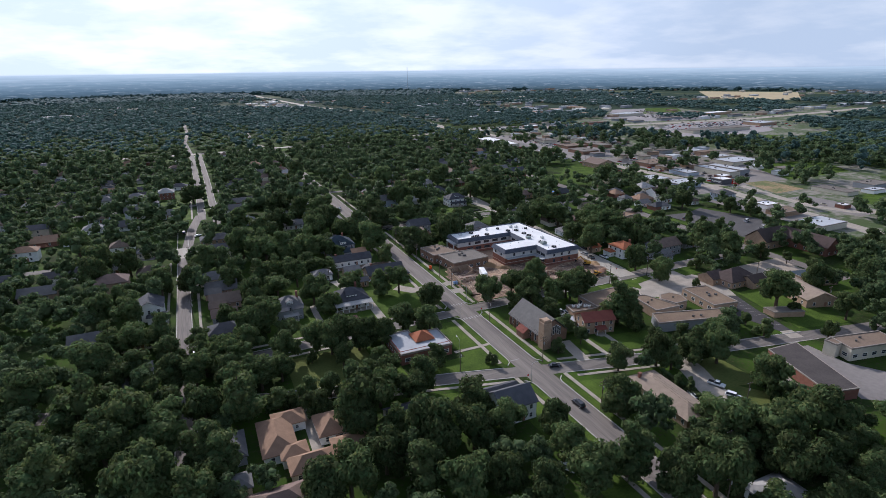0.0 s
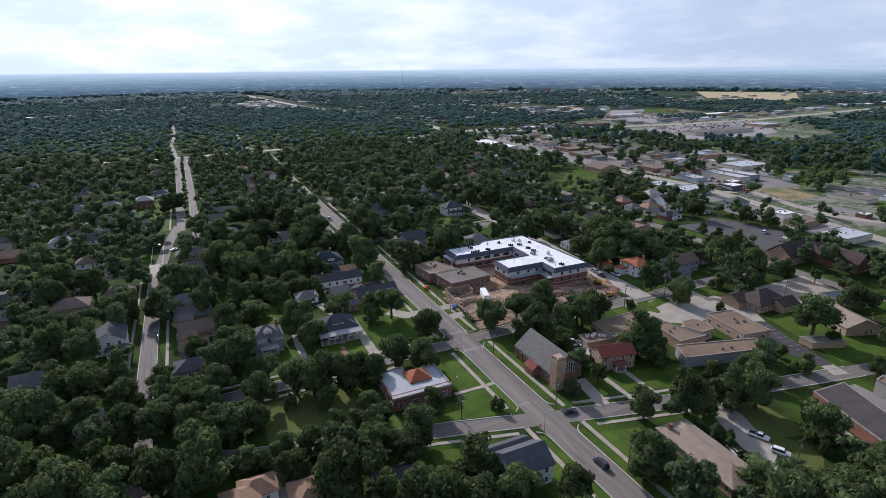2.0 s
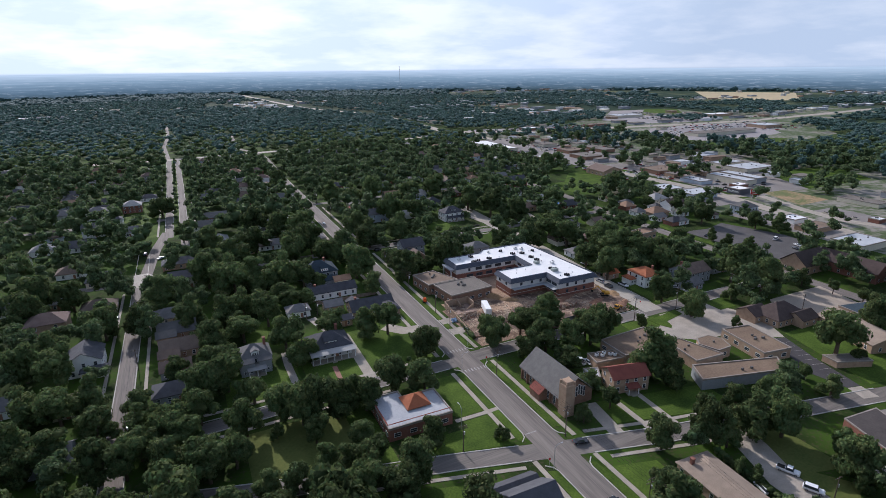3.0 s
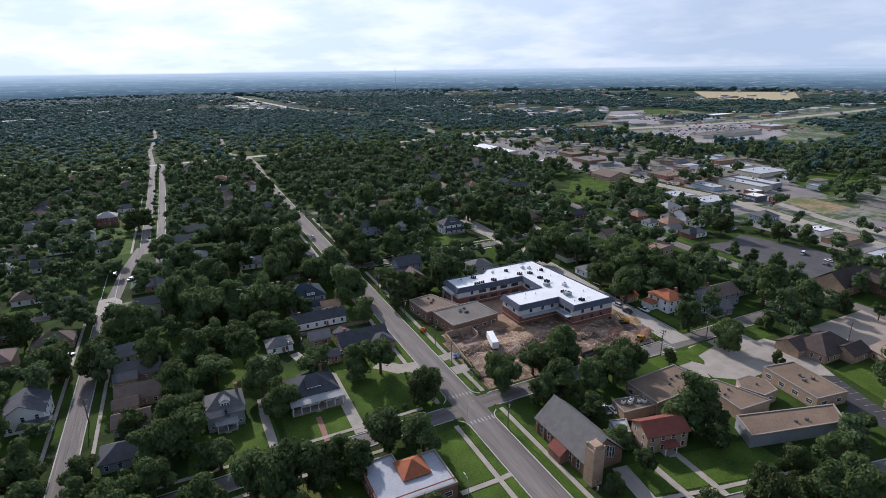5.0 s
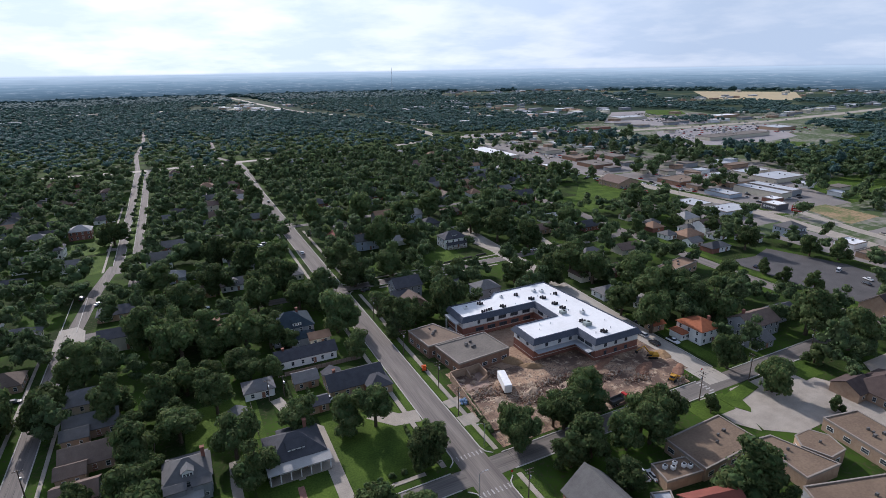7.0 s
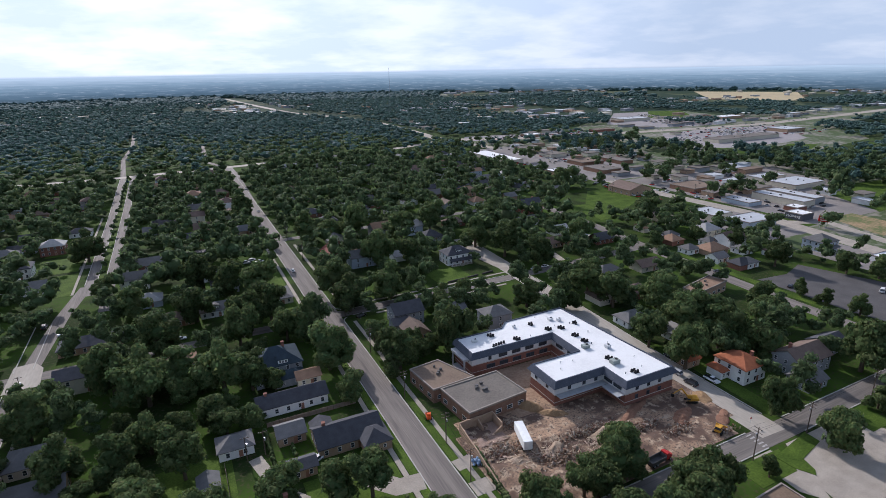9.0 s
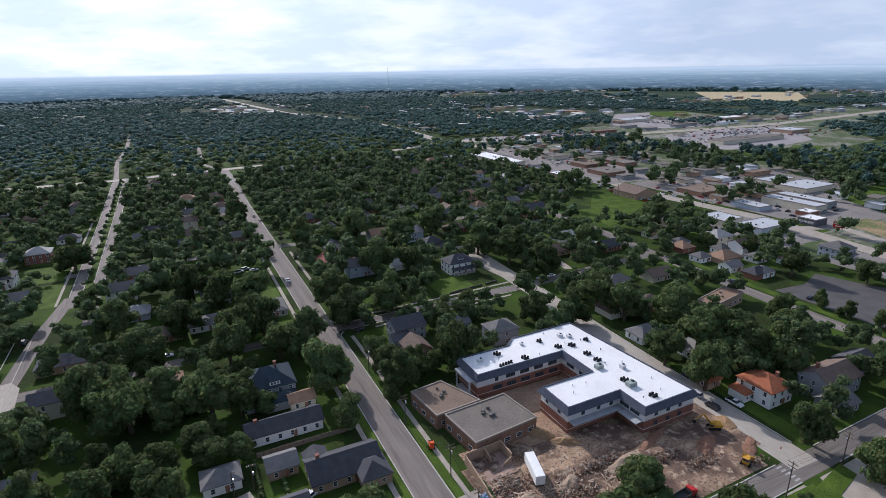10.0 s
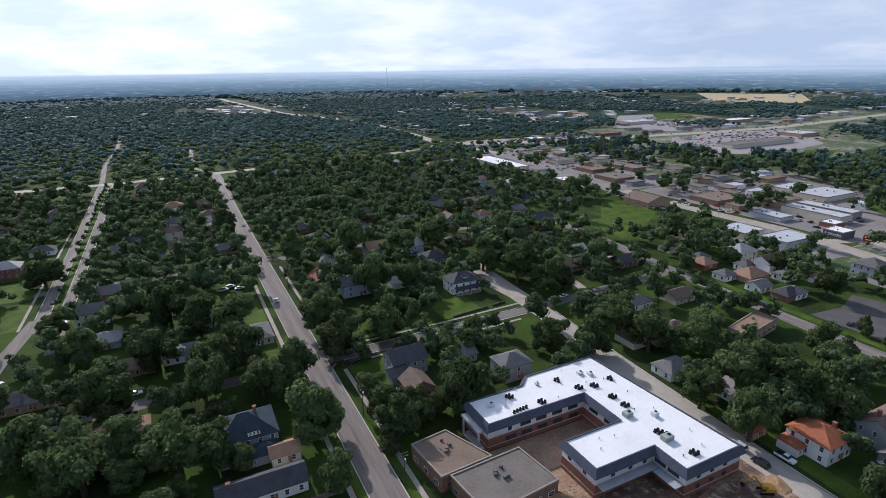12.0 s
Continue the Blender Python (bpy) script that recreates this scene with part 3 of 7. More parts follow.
def roof_gear():
    zr = 8.7
    groups = ((163.0, 281.6, 3, 0), (166.2, 275.2, 4, 0), (171.2, 273.8, 4, 0), (178.8, 274.5, 3, 0), (172.0, 266.4, 4, 0), (172.2, 261.4, 4, 0), (171.2, 247.6, 6, 0), (172.6, 237.0, 4, 0), (144.0, 281.0, 4, 0), (141.6, 273.0, 5, 1), (151.2, 274.2, 4, 0))
    for x, y, k, line in groups:
        for i in range(k):
            dx, dy = (i * 1.15, i * 0.12) if line else ((i % 2) * 1.05 + (i // 2) * 0.5, -(i // 2) * 1.1)
            c = base("condenser", x + dx, y + dy, zr, label="small black cylindrical condenser on the white roof", category="condenser", group="roof condensers")
            shared("casing", COND[0], c)
            shared("fan_guard", COND[1], c)
    for x, y, w, d, h, lab in ((170.0, 256.8, 2.6, 2.0, 1.3, "grey-green"), (171.6, 243.8, 3.0, 2.2, 1.5, "grey-green"), (177.0, 253.2, 1.6, 1.8, 1.3, "white"), (172.8, 281.2, 1.8, 1.6, 1.0, "white"), (175.4, 279.2, 1.6, 1.6, 1.0, "white"), (137.2, 279.4, 2.0, 1.5, 1.0, "white"), (156.4, 282.4, 1.1, 1.1, 0.9, "white")):
        u = base("rooftop_unit", x, y, zr, label=f"{lab} boxy rooftop air handling unit", category="air conditioner", group="rooftop units")
        m = mat("unit_grey", (0.30, 0.33, 0.30), (0.22, 0.25, 0.23), rough=0.5) if lab != "white" else mat("unit_white", (0.66, 0.67, 0.66), rough=0.5)
        part("cabinet", boxes((-w / 2, -d / 2, 0.15, w / 2, d / 2, h), bevel=0.05), m, u)
        part("kerb_frame", boxes((-w / 2 + 0.1, -d / 2 + 0.1, 0, w / 2 - 0.1, d / 2 - 0.1, 0.15)), STEEL, u)
        bm = bmesh.new()
        tube(bm, (w * 0.2, 0, h), (w * 0.2, 0, h + 0.12), 0.35 * d / 1.4, 0.35 * d / 1.4, 10)
        part("fan_ring", bm, BLACK, u)
    random.seed(4)
    for x, y in ((148.5, 283.0), (152.0, 274.5), (158.0, 273.5), (163.5, 281.0), (171, 276), (168.5, 285.5), (177.5, 275), (179, 266), (173.8, 258), (179.5, 256), (180.5, 244), (178, 238), (160.0, 251.5), (153.0, 249.0), (155.5, 252.5), (170, 237)):
        v = base("roof_vent", x, y, zr, label="short metal vent pipe on the white roof", category="vent", group="roof vents")
        bm = bmesh.new()
        tube(bm, (0, 0, 0), (0, 0, 0.55), 0.13, 0.13, 8)
        tube(bm, (0, 0, 0.55), (0, 0, 0.68), 0.24, 0.10, 8)
        part("pipe", bm, STEEL if random.random() < 0.6 else DARK_METAL, v)


roof_gear()


def flat_wing(name, pts, h, wall, roofm, label, gear=3, parapet=0.35, seed=1, windows=True):
    """An old flat-roofed building: walls, a roof set inside a low parapet, and small units."""
    cx, cy = sum(p[0] for p in pts) / len(pts), sum(p[1] for p in pts) / len(pts)
    b = base(name, cx, cy, label=label, category="building")
    loc = [(x - cx, y - cy) for x, y in pts]
    area2 = sum(loc[i - 1][0] * loc[i][1] - loc[i][0] * loc[i - 1][1] for i in range(len(loc)))
    if area2 < 0:
        loc = loc[::-1]
    n = len(loc)

    def off(d):
        res = []
        for i in range(n):
            p, q, r = Vector(loc[i - 1]), Vector(loc[i]), Vector(loc[(i + 1) % n])
            t1, t2 = (q - p).normalized(), (r - q).normalized()
            n1, n2 = Vector((t1.y, -t1.x)), Vector((t2.y, -t2.x))
            m = (n1 + n2).normalized()
            res.append(tuple(q + m * (d / max(m.dot(n1), 0.35))))
        return res

    bm = bmesh.new()
    prism(bm, loc, 0, h)
    part("wall", bm, wall, b)
    bm = bmesh.new()
    i0, o0 = off(-0.3), off(0.12)
    for i in range(n):
        j = (i + 1) % n
        poly(bm, [(*o0[i], h - 0.25), (*o0[j], h - 0.25), (*o0[j], h + parapet), (*o0[i], h + parapet)])
        poly(bm, [(*o0[i], h + parapet), (*o0[j], h + parapet), (*i0[j], h + parapet), (*i0[i], h + parapet)])
        poly(bm, [(*i0[i], h + parapet), (*i0[j], h + parapet), (*i0[j], h + 0.03), (*i0[i], h + 0.03)])
        poly(bm, [(*o0[j], h - 0.25), (*o0[i], h - 0.25), (*loc[i], h - 0.25), (*loc[j], h - 0.25)])
    bmesh.ops.remove_doubles(bm, verts=bm.verts, dist=0.002)
    part("parapet", bm, mat("parapet_metal", (0.30, 0.26, 0.22), (0.2, 0.17, 0.14), rough=0.6), b)
    bm = bmesh.new()
    f = poly(bm, [(*p, h + 0.06) for p in off(-0.28)])
    if f.normal.z < 0:
        f.normal_flip()
    bmesh.ops.triangulate(bm, faces=[f])
    part("roof", bm, roofm, b)
    random.seed(seed)
    for i in range(gear):
        share = [random.random() + 0.15 for _ in loc]
        x, y = (sum(w * p[k] for w, p in zip(share, loc)) / sum(share) for k in (0, 1))
        s = random.uniform(0.3, 0.55)
        part("roof_unit", boxes((x - s, y - s * 0.8, h + 0.06, x + s, y + s * 0.8, h + 0.7 + s * 0.4), bevel=0.06), mat("weathered_unit", (0.16, 0.15, 0.14), (0.08, 0.075, 0.07), rough=0.6, scale=1.5), b, "small dark metal roof unit")
    if windows:
        for i in range(n):
            p, q = Vector(loc[i]), Vector(loc[(i + 1) % n])
            ln = (q - p).length
            k = int(ln / 4.2)
            t = (q - p).normalized()
            nrm = Vector((t.y, -t.x))
            for s in range(k):
                c = p + t * (ln * (s + 0.5) / k) + nrm * 0.02
                fr = shared("window", WIN["wide"][0], b, (c.x, c.y, min(h - 1.5, 1.9)), math.atan2(t.y, t.x))
                shared("pane", WIN["wide"][1], fr)
    xs, ys = [p[0] for p in pts], [p[1] for p in pts]
    BLOCKED.append((min(xs) - 1, min(ys) - 1, max(xs) + 1, max(ys) + 1))
    return b


def window_meshes():
    out = {}
    for key, w, h in (("wide", 2.0, 1.3), ("house", 0.95, 1.45), ("small", 0.75, 0.9), ("tall", 0.9, 2.6)):
        bm = boxes((-w / 2 - 0.09, -0.05, -h / 2 - 0.09, w / 2 + 0.09, 0.03, -h / 2), (-w / 2 - 0.09, -0.05, h / 2, w / 2 + 0.09, 0.03, h / 2 + 0.09), (-w / 2 - 0.09, -0.05, -h / 2, -w / 2, 0.03, h / 2), (w / 2, -0.05, -h / 2, w / 2 + 0.09, 0.03, h / 2), (-w / 2, -0.04, -0.03, w / 2, 0.02, 0.03))
        me = bpy.data.meshes.new("window_frame"); bm.to_mesh(me); bm.free(); me.materials.append(TRIM)
        bm = boxes((-w / 2, -0.03, -h / 2, w / 2, 0.005, h / 2))
        mg = bpy.data.meshes.new("pane"); bm.to_mesh(mg); bm.free(); mg.materials.append(GLASS)
        out[key] = (me, mg)
    bm = boxes((-0.55, -0.06, 0, -0.45, 0.02, 2.15), (0.45, -0.06, 0, 0.55, 0.02, 2.15), (-0.55, -0.06, 2.05, 0.55, 0.02, 2.15), (-0.45, -0.03, 0, 0.45, 0.01, 2.05))
    me = bpy.data.meshes.new("door"); bm.to_mesh(me); bm.free(); me.materials.append(mat("door_paint", (0.30, 0.16, 0.10), (0.2, 0.1, 0.07), rough=0.5))
    out["door"] = (me, None)
    return out


WIN = window_meshes()
GRAVEL_ROOF = mat("brown_gravel_roof", (0.21, 0.155, 0.112), (0.13, 0.095, 0.07), scale=0.12, fine=14)
GREY_ROOF = mat("grey_gravel_roof", (0.185, 0.162, 0.138), (0.105, 0.092, 0.078), scale=0.12, fine=14)
flat_wing("old_school_wing", [(110.8, 278.2), (122.2, 279.6), (128.4, 263.9), (112.6, 262.8)][::-1], 5.0, BROWN_BRICK, GRAVEL_ROOF, "old low brown brick wing with a tan gravel roof", 4, seed=3)
flat_wing("old_school_wing", [(115.0, 262.2), (116.8, 246.2), (138.8, 248.2), (136.8, 263.4)], 5.0, BROWN_BRICK, GREY_ROOF, "old low brown brick wing with a grey stained roof", 5, seed=5)

# ---------------------------------------------------------------- houses
ROOFS = [
    mat("grey_shingle", (0.15, 0.145, 0.14), (0.095, 0.092, 0.09), scale=0.5, fine=12, stretch=(1, 1, 2), spread=0.2),
    mat("dark_shingle", (0.085, 0.085, 0.092), (0.05, 0.05, 0.056), scale=0.5, fine=12, spread=0.2),
    mat("brown_shingle", (0.17, 0.125, 0.10), (0.105, 0.075, 0.06), scale=0.5, fine=12, spread=0.2),
    mat("tan_shingle", (0.30, 0.19, 0.125), (0.20, 0.125, 0.08), scale=0.5, fine=12),
    mat("red_shingle", (0.215, 0.072, 0.052), (0.135, 0.045, 0.034), scale=0.5, fine=12),
    mat("orange_tile", (0.36, 0.13, 0.062), (0.24, 0.082, 0.04), scale=0.8, fine=10),
    mat("blue_grey_shingle", (0.048, 0.066, 0.080), (0.028, 0.040, 0.050), scale=0.5, fine=12),
    mat("pale_shingle", (0.34, 0.33, 0.31), (0.25, 0.24, 0.225), scale=0.5, fine=12, spread=0.15),
    mat("dark_brown_shingle", (0.085, 0.062, 0.055), (0.05, 0.036, 0.032), scale=0.5, fine=12, spread=0.2),
    mat("weathered_tan_shingle", (0.30, 0.235, 0.18), (0.19, 0.148, 0.112), scale=0.4, fine=12),
]
WALLS = [
    TRIM,
    mat("cream_siding", (0.58, 0.53, 0.42), (0.46, 0.42, 0.33), scale=0.6),
    mat("grey_siding", (0.30, 0.31, 0.32), (0.22, 0.23, 0.24), scale=0.6),
    BRICK, TAN_BRICK,
    mat("dark_siding", (0.12, 0.12, 0.13), (0.08, 0.08, 0.088), scale=0.6),
    mat("pale_blue_siding", (0.42, 0.47, 0.52), (0.33, 0.37, 0.42), scale=0.6),
]


def roof_bm(w, d, z, rise, style, over=0.5, thick=0.18):
    """A hip or gable roof over a w x d plan, ridge along the longer side."""
    bm = bmesh.new()
    x, y = w / 2 + over, d / 2 + over
    along = w >= d
    r = (x - y if along else y - x) if style == "hip" else (x if along else y)
    r = max(r, 0.05)
    a, b = ((-r, 0), (r, 0)) if along else ((0, -r), (0, r))
    for dz, flip in ((thick, False), (0.0, True)):
        c = [bm.verts.new((px, py, z + dz)) for px, py in ((-x, -y), (x, -y), (x, y), (-x, y))]
        p, q = bm.verts.new((*a, z + rise + dz)), bm.verts.new((*b, z + rise + dz))
        if along:
            fs = [(c[0], c[1], q, p), (c[2], c[3], p, q), (c[1], c[2], q), (c[3], c[0], p)]
        else:
            fs = [(c[1], c[2], q, p), (c[3], c[0], p, q), (c[0], c[1], p), (c[2], c[3], q)]
        if style != "hip":
            fs = fs[:2]
        for f in fs:
            bm.faces.new(f[::-1] if flip else f)
        ring = [(c[0], c[1]), (c[1], c[2]), (c[2], c[3]), (c[3], c[0])]
        if not flip:
            tops, tp, tq = c, p, q
        else:
            for i in range(4):
                j = (i + 1) % 4
                if style != "hip" and ((along and i in (1, 3)) or (not along and i in (0, 2))):
                    tm, lm = (tq, q) if i in (1, 2) else (tp, p)
                    bm.faces.new((tops[i], c[i], lm, tm)); bm.faces.new((tm, lm, c[j], tops[j]))
                else:
                    bm.faces.new((c[i], c[j], tops[j], tops[i]))
    bmesh.ops.recalc_face_normals(bm, faces=bm.faces)
    return bm


def wall_bm(w, d, h, rise=0.0, style="hip"):
    bm = bmesh.new()
    box(bm, -w / 2, -d / 2, 0, w / 2, d / 2, h)
    if style == "gable":
        # gable triangles
        for s in (-1, 1):
            if w >= d:
                f = [(s * w / 2, -d / 2, h), (s * w / 2, d / 2, h), (s * w / 2, 0, h + rise * (d / 2) / (d / 2 + 0.5))]
            else:
                f = [(-w / 2, s * d / 2, h), (w / 2, s * d / 2, h), (0, s * d / 2, h + rise * (w / 2) / (w / 2 + 0.5))]
            poly(bm, f)
    return bm


def put_windows(b, w, d, h, rows, key="house", step=3.0, faces="nsew", y0=0.0, x0=0.0):
    for r in range(rows):
        z = 1.6 + 2.9 * r
        for face in faces:
            ln = w if face in "ns" else d
            k = max(int(ln / step), 1)
            for i in range(k):
                u = -ln / 2 + ln * (i + 0.5) / k
                if face == "s":
                    p, rz = (u, -d / 2 - 0.02, z), 0
                elif face == "n":
                    p, rz = (u, d / 2 + 0.02, z), math.pi
                elif face == "e":
                    p, rz = (w / 2 + 0.02, u, z), math.pi / 2
                else:
                    p, rz = (-w / 2 - 0.02, u, z), -math.pi / 2
                fr = shared("window", WIN[key][0], b, (p[0] + x0, p[1] + y0, p[2]), rz)
                shared("pane", WIN[key][1], fr)


def house(x, y, w, d, roof=0, wall=0, h=2.9, rise=None, style="hip", rz=0, rows=1, wings=(), chimney=None, dormer=None, porch=None, porch_cover=None, label="", name="house", windows=True, step=3.2, faces="nsew", category="house"):
    """A house: body, roof, windows, and where it has them wings, a dormer, a porch on the south side and a chimney."""
    rise = rise if rise is not None else min(w, d) * 0.3
    b = base(name, x, y, 0, rz, label, category)
    hh = h if rows == 1 else h + 2.9 * (rows - 1)
    rm, wm = ROOFS[roof], WALLS[wall]
    part("wall", wall_bm(w, d, hh, rise, style), wm, b)
    part("roof", roof_bm(w, d, hh, rise, style), rm, b)
    if windows:
        put_windows(b, w, d, hh, rows, step=step, faces=faces)
    shared("door", WIN["door"][0], b, (w * 0.12, -d / 2 - 0.025, 0.1))
    for wx, wy, ww, wd, wstyle, wh in wings:
        p = part("wing", wall_bm(ww, wd, wh, min(ww, wd) * 0.3, wstyle), wm, b)
        p.location = (wx, wy, 0)
        r = part("wing_roof", roof_bm(ww, wd, wh, min(ww, wd) * 0.3, wstyle, 0.45), rm, b)
        r.location = (wx, wy, 0.012)
        for s in (-1, 1):
            fr = shared("window", WIN["small"][0], b, (wx + s * ww * 0.22, wy - wd / 2 - 0.02, 1.6))
            shared("pane", WIN["small"][1], fr)
    if chimney:
        cx, cy = chimney
        c = part("chimney", boxes((cx - 0.45, cy - 0.45, 0, cx + 0.45, cy + 0.45, hh + rise + 0.7), (cx - 0.55, cy - 0.55, hh + rise + 0.7, cx + 0.55, cy + 0.55, hh + rise + 0.9)), BRICK, b, "brick chimney stack")
    if dormer:
        dx, dy, dw = dormer
        t = part("dormer", wall_bm(dw, 3.0, 1.5, dw * 0.35, "gable"), WALLS[0], b)
        t.location = (dx, dy, hh + 0.5)
        t = part("dormer_roof", roof_bm(dw, 3.01, 1.5, dw * 0.35, "gable", 0.3, 0.12), rm, b)
        t.location = (dx, dy, hh + 0.51)
        for s in (-1, 0, 1):
            fr = shared("dormer_window", WIN["small"][0], b, (dx + s * dw * 0.3, dy - 1.52, hh + 1.25), 0, (0.8, 1, 0.9))
            shared("pane", WIN["small"][1], fr)
    if porch:
        pw, pd, ph = porch
        part("porch_floor", boxes((-pw / 2, -d / 2 - pd, 0, pw / 2, -d / 2 - 0.003, 0.35)), CONCRETE, b)
        bm = bmesh.new()
        pts = [(-pw / 2 - 0.3, -d / 2 - pd - 0.3, ph), (pw / 2 + 0.3, -d / 2 - pd - 0.3, ph), (pw / 2 + 0.3, -d / 2 - 0.02, ph + 0.8), (-pw / 2 - 0.3, -d / 2 - 0.02, ph + 0.8)]
        up = [(a, c, e + 0.18) for a, c, e in pts]
        vs, us = [bm.verts.new(p) for p in pts], [bm.verts.new(p) for p in up]
        bm.faces.new(us); bm.faces.new(vs[::-1])
        for i in range(4):
            bm.faces.new((vs[i], vs[(i + 1) % 4], us[(i + 1) % 4], us[i]))
        bmesh.ops.recalc_face_normals(bm, faces=bm.faces)
        part("porch_roof", bm, ROOFS[porch_cover] if porch_cover is not None else rm, b)
        k = max(int(pw / 2.6), 1)
        for i in range(k + 1):
            px = -pw / 2 + 0.25 + (pw - 0.5) * i / k
            bm = bmesh.new()
            tube(bm, (px, -d / 2 - pd + 0.25, 0.35), (px, -d / 2 - pd + 0.25, ph + 0.05), 0.17, 0.14, 8)
            part("column", bm, TRIM, b, "white porch column")
        part("step", boxes((-0.9, -d / 2 - pd - 0.7, 0, 0.9, -d / 2 - pd - 0.003, 0.18)), CONCRETE, b)
    q = abs(math.sin(radians(rz))) > 0.5
    BLOCKED.append((x - (d if q else w) / 2 - 1, y - (w if q else d) / 2 - 1, x + (d if q else w) / 2 + 1, y + (w if q else d) / 2 + 1))
    return b


# the block west of the main street
house(55.8, 230.0, 15, 12, roof=1, wall=0, rows=1, h=4.4, rise=4.0, dormer=(0, -3.0, 4.6), porch=(16.5, 3.4, 3.5), porch_cover=7, wings=((2, 7.6, 10, 4, "hip", 3.2),), chimney=(4, 3.4), label="large white house with dark hip roof and columned porch", step=2.6)
house(28.6, 231.0, 11, 9.5, roof=0, wall=2, rows=2, h=2.7, rise=3.4, style="hip", dormer=(0.2, -2.6, 2.6), wings=((-3.0, -5.4, 4.6, 3.2, "gable", 4.9), (3.1, -5.2, 4.2, 2.8, "gable", 4.9), (0, 7.2, 10, 5, "gable", 2.9)), porch=(6.0, 4.0, 2.7), porch_cover=7, chimney=(4.2, 2.0), label="grey two-storey house with twin front gables and white trim")
area("brick_walk", [(53.5, 204.5), (55.2, 204.5), (55.6, 217.5), (53.9, 217.5)], mat("red_paving", (0.30, 0.16, 0.12), (0.20, 0.10, 0.075), scale=1.2, fine=6), "reddish brick garden walk to a porch", "pavement", t=0.08, block=False)
house(51.6, 268.5, 9.5, 7.5, roof=0, wall=0, style="hip", label="small white garage with a grey hip roof", name="garage")
house(43.5, 254, 5, 6, roof=0, wall=0, style="gable", label="small white shed with a grey roof", name="shed", category="shed")
house(71.0, 284.0, 22, 8, roof=1, wall=0, style="gable", rise=2.6, h=3.2, label="long dark-roofed white house by a hedge", chimney=(-8, 0))
house(67.0, 267.0, 8, 7, roof=0, wall=4, style="gable", label="small brown-roofed wooden outbuilding beside a house", name="outbuilding", category="shed")
house(82.0, 258.5, 19, 11, roof=1, wall=4, style="gable", rise=3.4, h=3.0, wings=((6.5, -5.5, 8, 9, "hip", 3.0), (-6, 4, 6, 9, "gable", 2.9)), chimney=(-6.5, 1), label="rambling dark-roofed brick house with several gables")
house(67.0, 250.2, 7, 5, roof=1, wall=4, style="gable", label="small dark-roofed brick garage in shade", name="garage")
# west street, east side
house(3.2, 271.0, 14, 9, roof=0, wall=4, style="gable", rise=3.4, wings=((-4, -4.5, 7, 6, "gable", 2.9),), label="tan brick house with grey gabled roof")
house(3.8, 254.5, 13, 10, roof=2, wall=4, style="gable", rise=3.3, wings=((-3.5, -6, 7, 6, "gable", 2.9),), label="brick house with brown gabled roof")
house(2.5, 238.5, 10, 8, roof=2, wall=2, style="gable", label="grey house with brown shingle roof")
house(2.0, 222.5, 13, 9, roof=1, wall=2, style="hip", label="grey house with a dark roof among trees")
house(0.5, 288.0, 13, 10, roof=0, wall=1, style="hip", label="cream house with a grey hip roof")
house(7.5, 362.0, 22, 10, roof=1, wall=4, style="hip", rise=2.6, chimney=(-5, 1), label="long low brick ranch house with dark hip roof")
house(-27.0, 256.0, 11, 12, roof=1, wall=0, rows=2, h=2.8, rise=3.4, style="gable", wings=((3, -7, 8, 4, "hip", 2.9),), label="white two-storey house with dark gabled roof")
house(-28.5, 312.0, 14, 10, roof=2, wall=4, style="hip", rise=3.2, label="brick house with a reddish-brown hip roof")
house(-30.5, 352.0, 15, 11, roof=0, wall=1, style="hip", label="cream house with grey hip roof")
house(-30.0, 228.0, 12, 10, roof=2, wall=1, style="hip", label="cream house under trees with brown roof")
house(-30.0, 200.0, 12, 10, roof=0, wall=2, style="gable", label="grey gabled house under trees")
house(-49.0, 236.0, 11, 9, roof=0, wall=0, style="gable", label="white gabled house among trees")
# foreground block
house(10.2, 142.0, 9, 17, roof=3, wall=0, style="hip", rise=3.0, wings=((4.5, 7.5, 9, 7, "hip", 2.9), (3.5, -8.5, 7, 6, "hip", 2.9)), label="long house with tan shingle hip roofs and white walls")
house(25.6, 141.5, 8, 11, roof=3, wall=0, style="hip", rise=2.8, wings=((4, -3, 5, 5, "gable", 2.7),), label="white cottage with a tan hip roof")
house(29.5, 130.0, 11, 7.5, roof=3, wall=0, style="hip", label="white garage with tan roof", name="garage")
house(17.5, 127.0, 12, 7.0, roof=3, wall=1, style="hip", rise=2.6, label="tan-roofed garage at the end of a drive", name="garage")
house(-3.0, 143.0, 9, 12, roof=0, wall=2, style="hip", label="grey hip-roofed house beside a tan-roofed one")
house(-1.5, 127.0, 6, 6, roof=0, wall=1, style="hip", label="small cream garage with grey hip roof", name="garage")
house(7.0, 115.5, 15, 10, roof=2, wall=4, style="hip", label="brick house with a brown hip roof")
house(47.5, 136.5, 11, 9, roof=1, wall=1, style="gable", label="cream house with a dark gabled roof in deep shade")
house(79.0, 126.0, 12, 10, roof=1, wall=0, rows=2, h=2.8, rise=3.6, style="gable", wings=((-3, 6.8, 6, 5, "gable", 4.6), (3.2, 6.8, 5, 5, "gable", 4.6)), label="white two-storey house with steep dark gables")
house(119.5, 66.0, 12, 10, roof=7, wall=0, style="hip", label="house with pale grey metal-like roof under trees")
house(128.5, 84.0, 6, 4.5, roof=7, wall=2, style="gable", rise=1.0, label="small shed with pale tin roof", name="shed", category="shed")
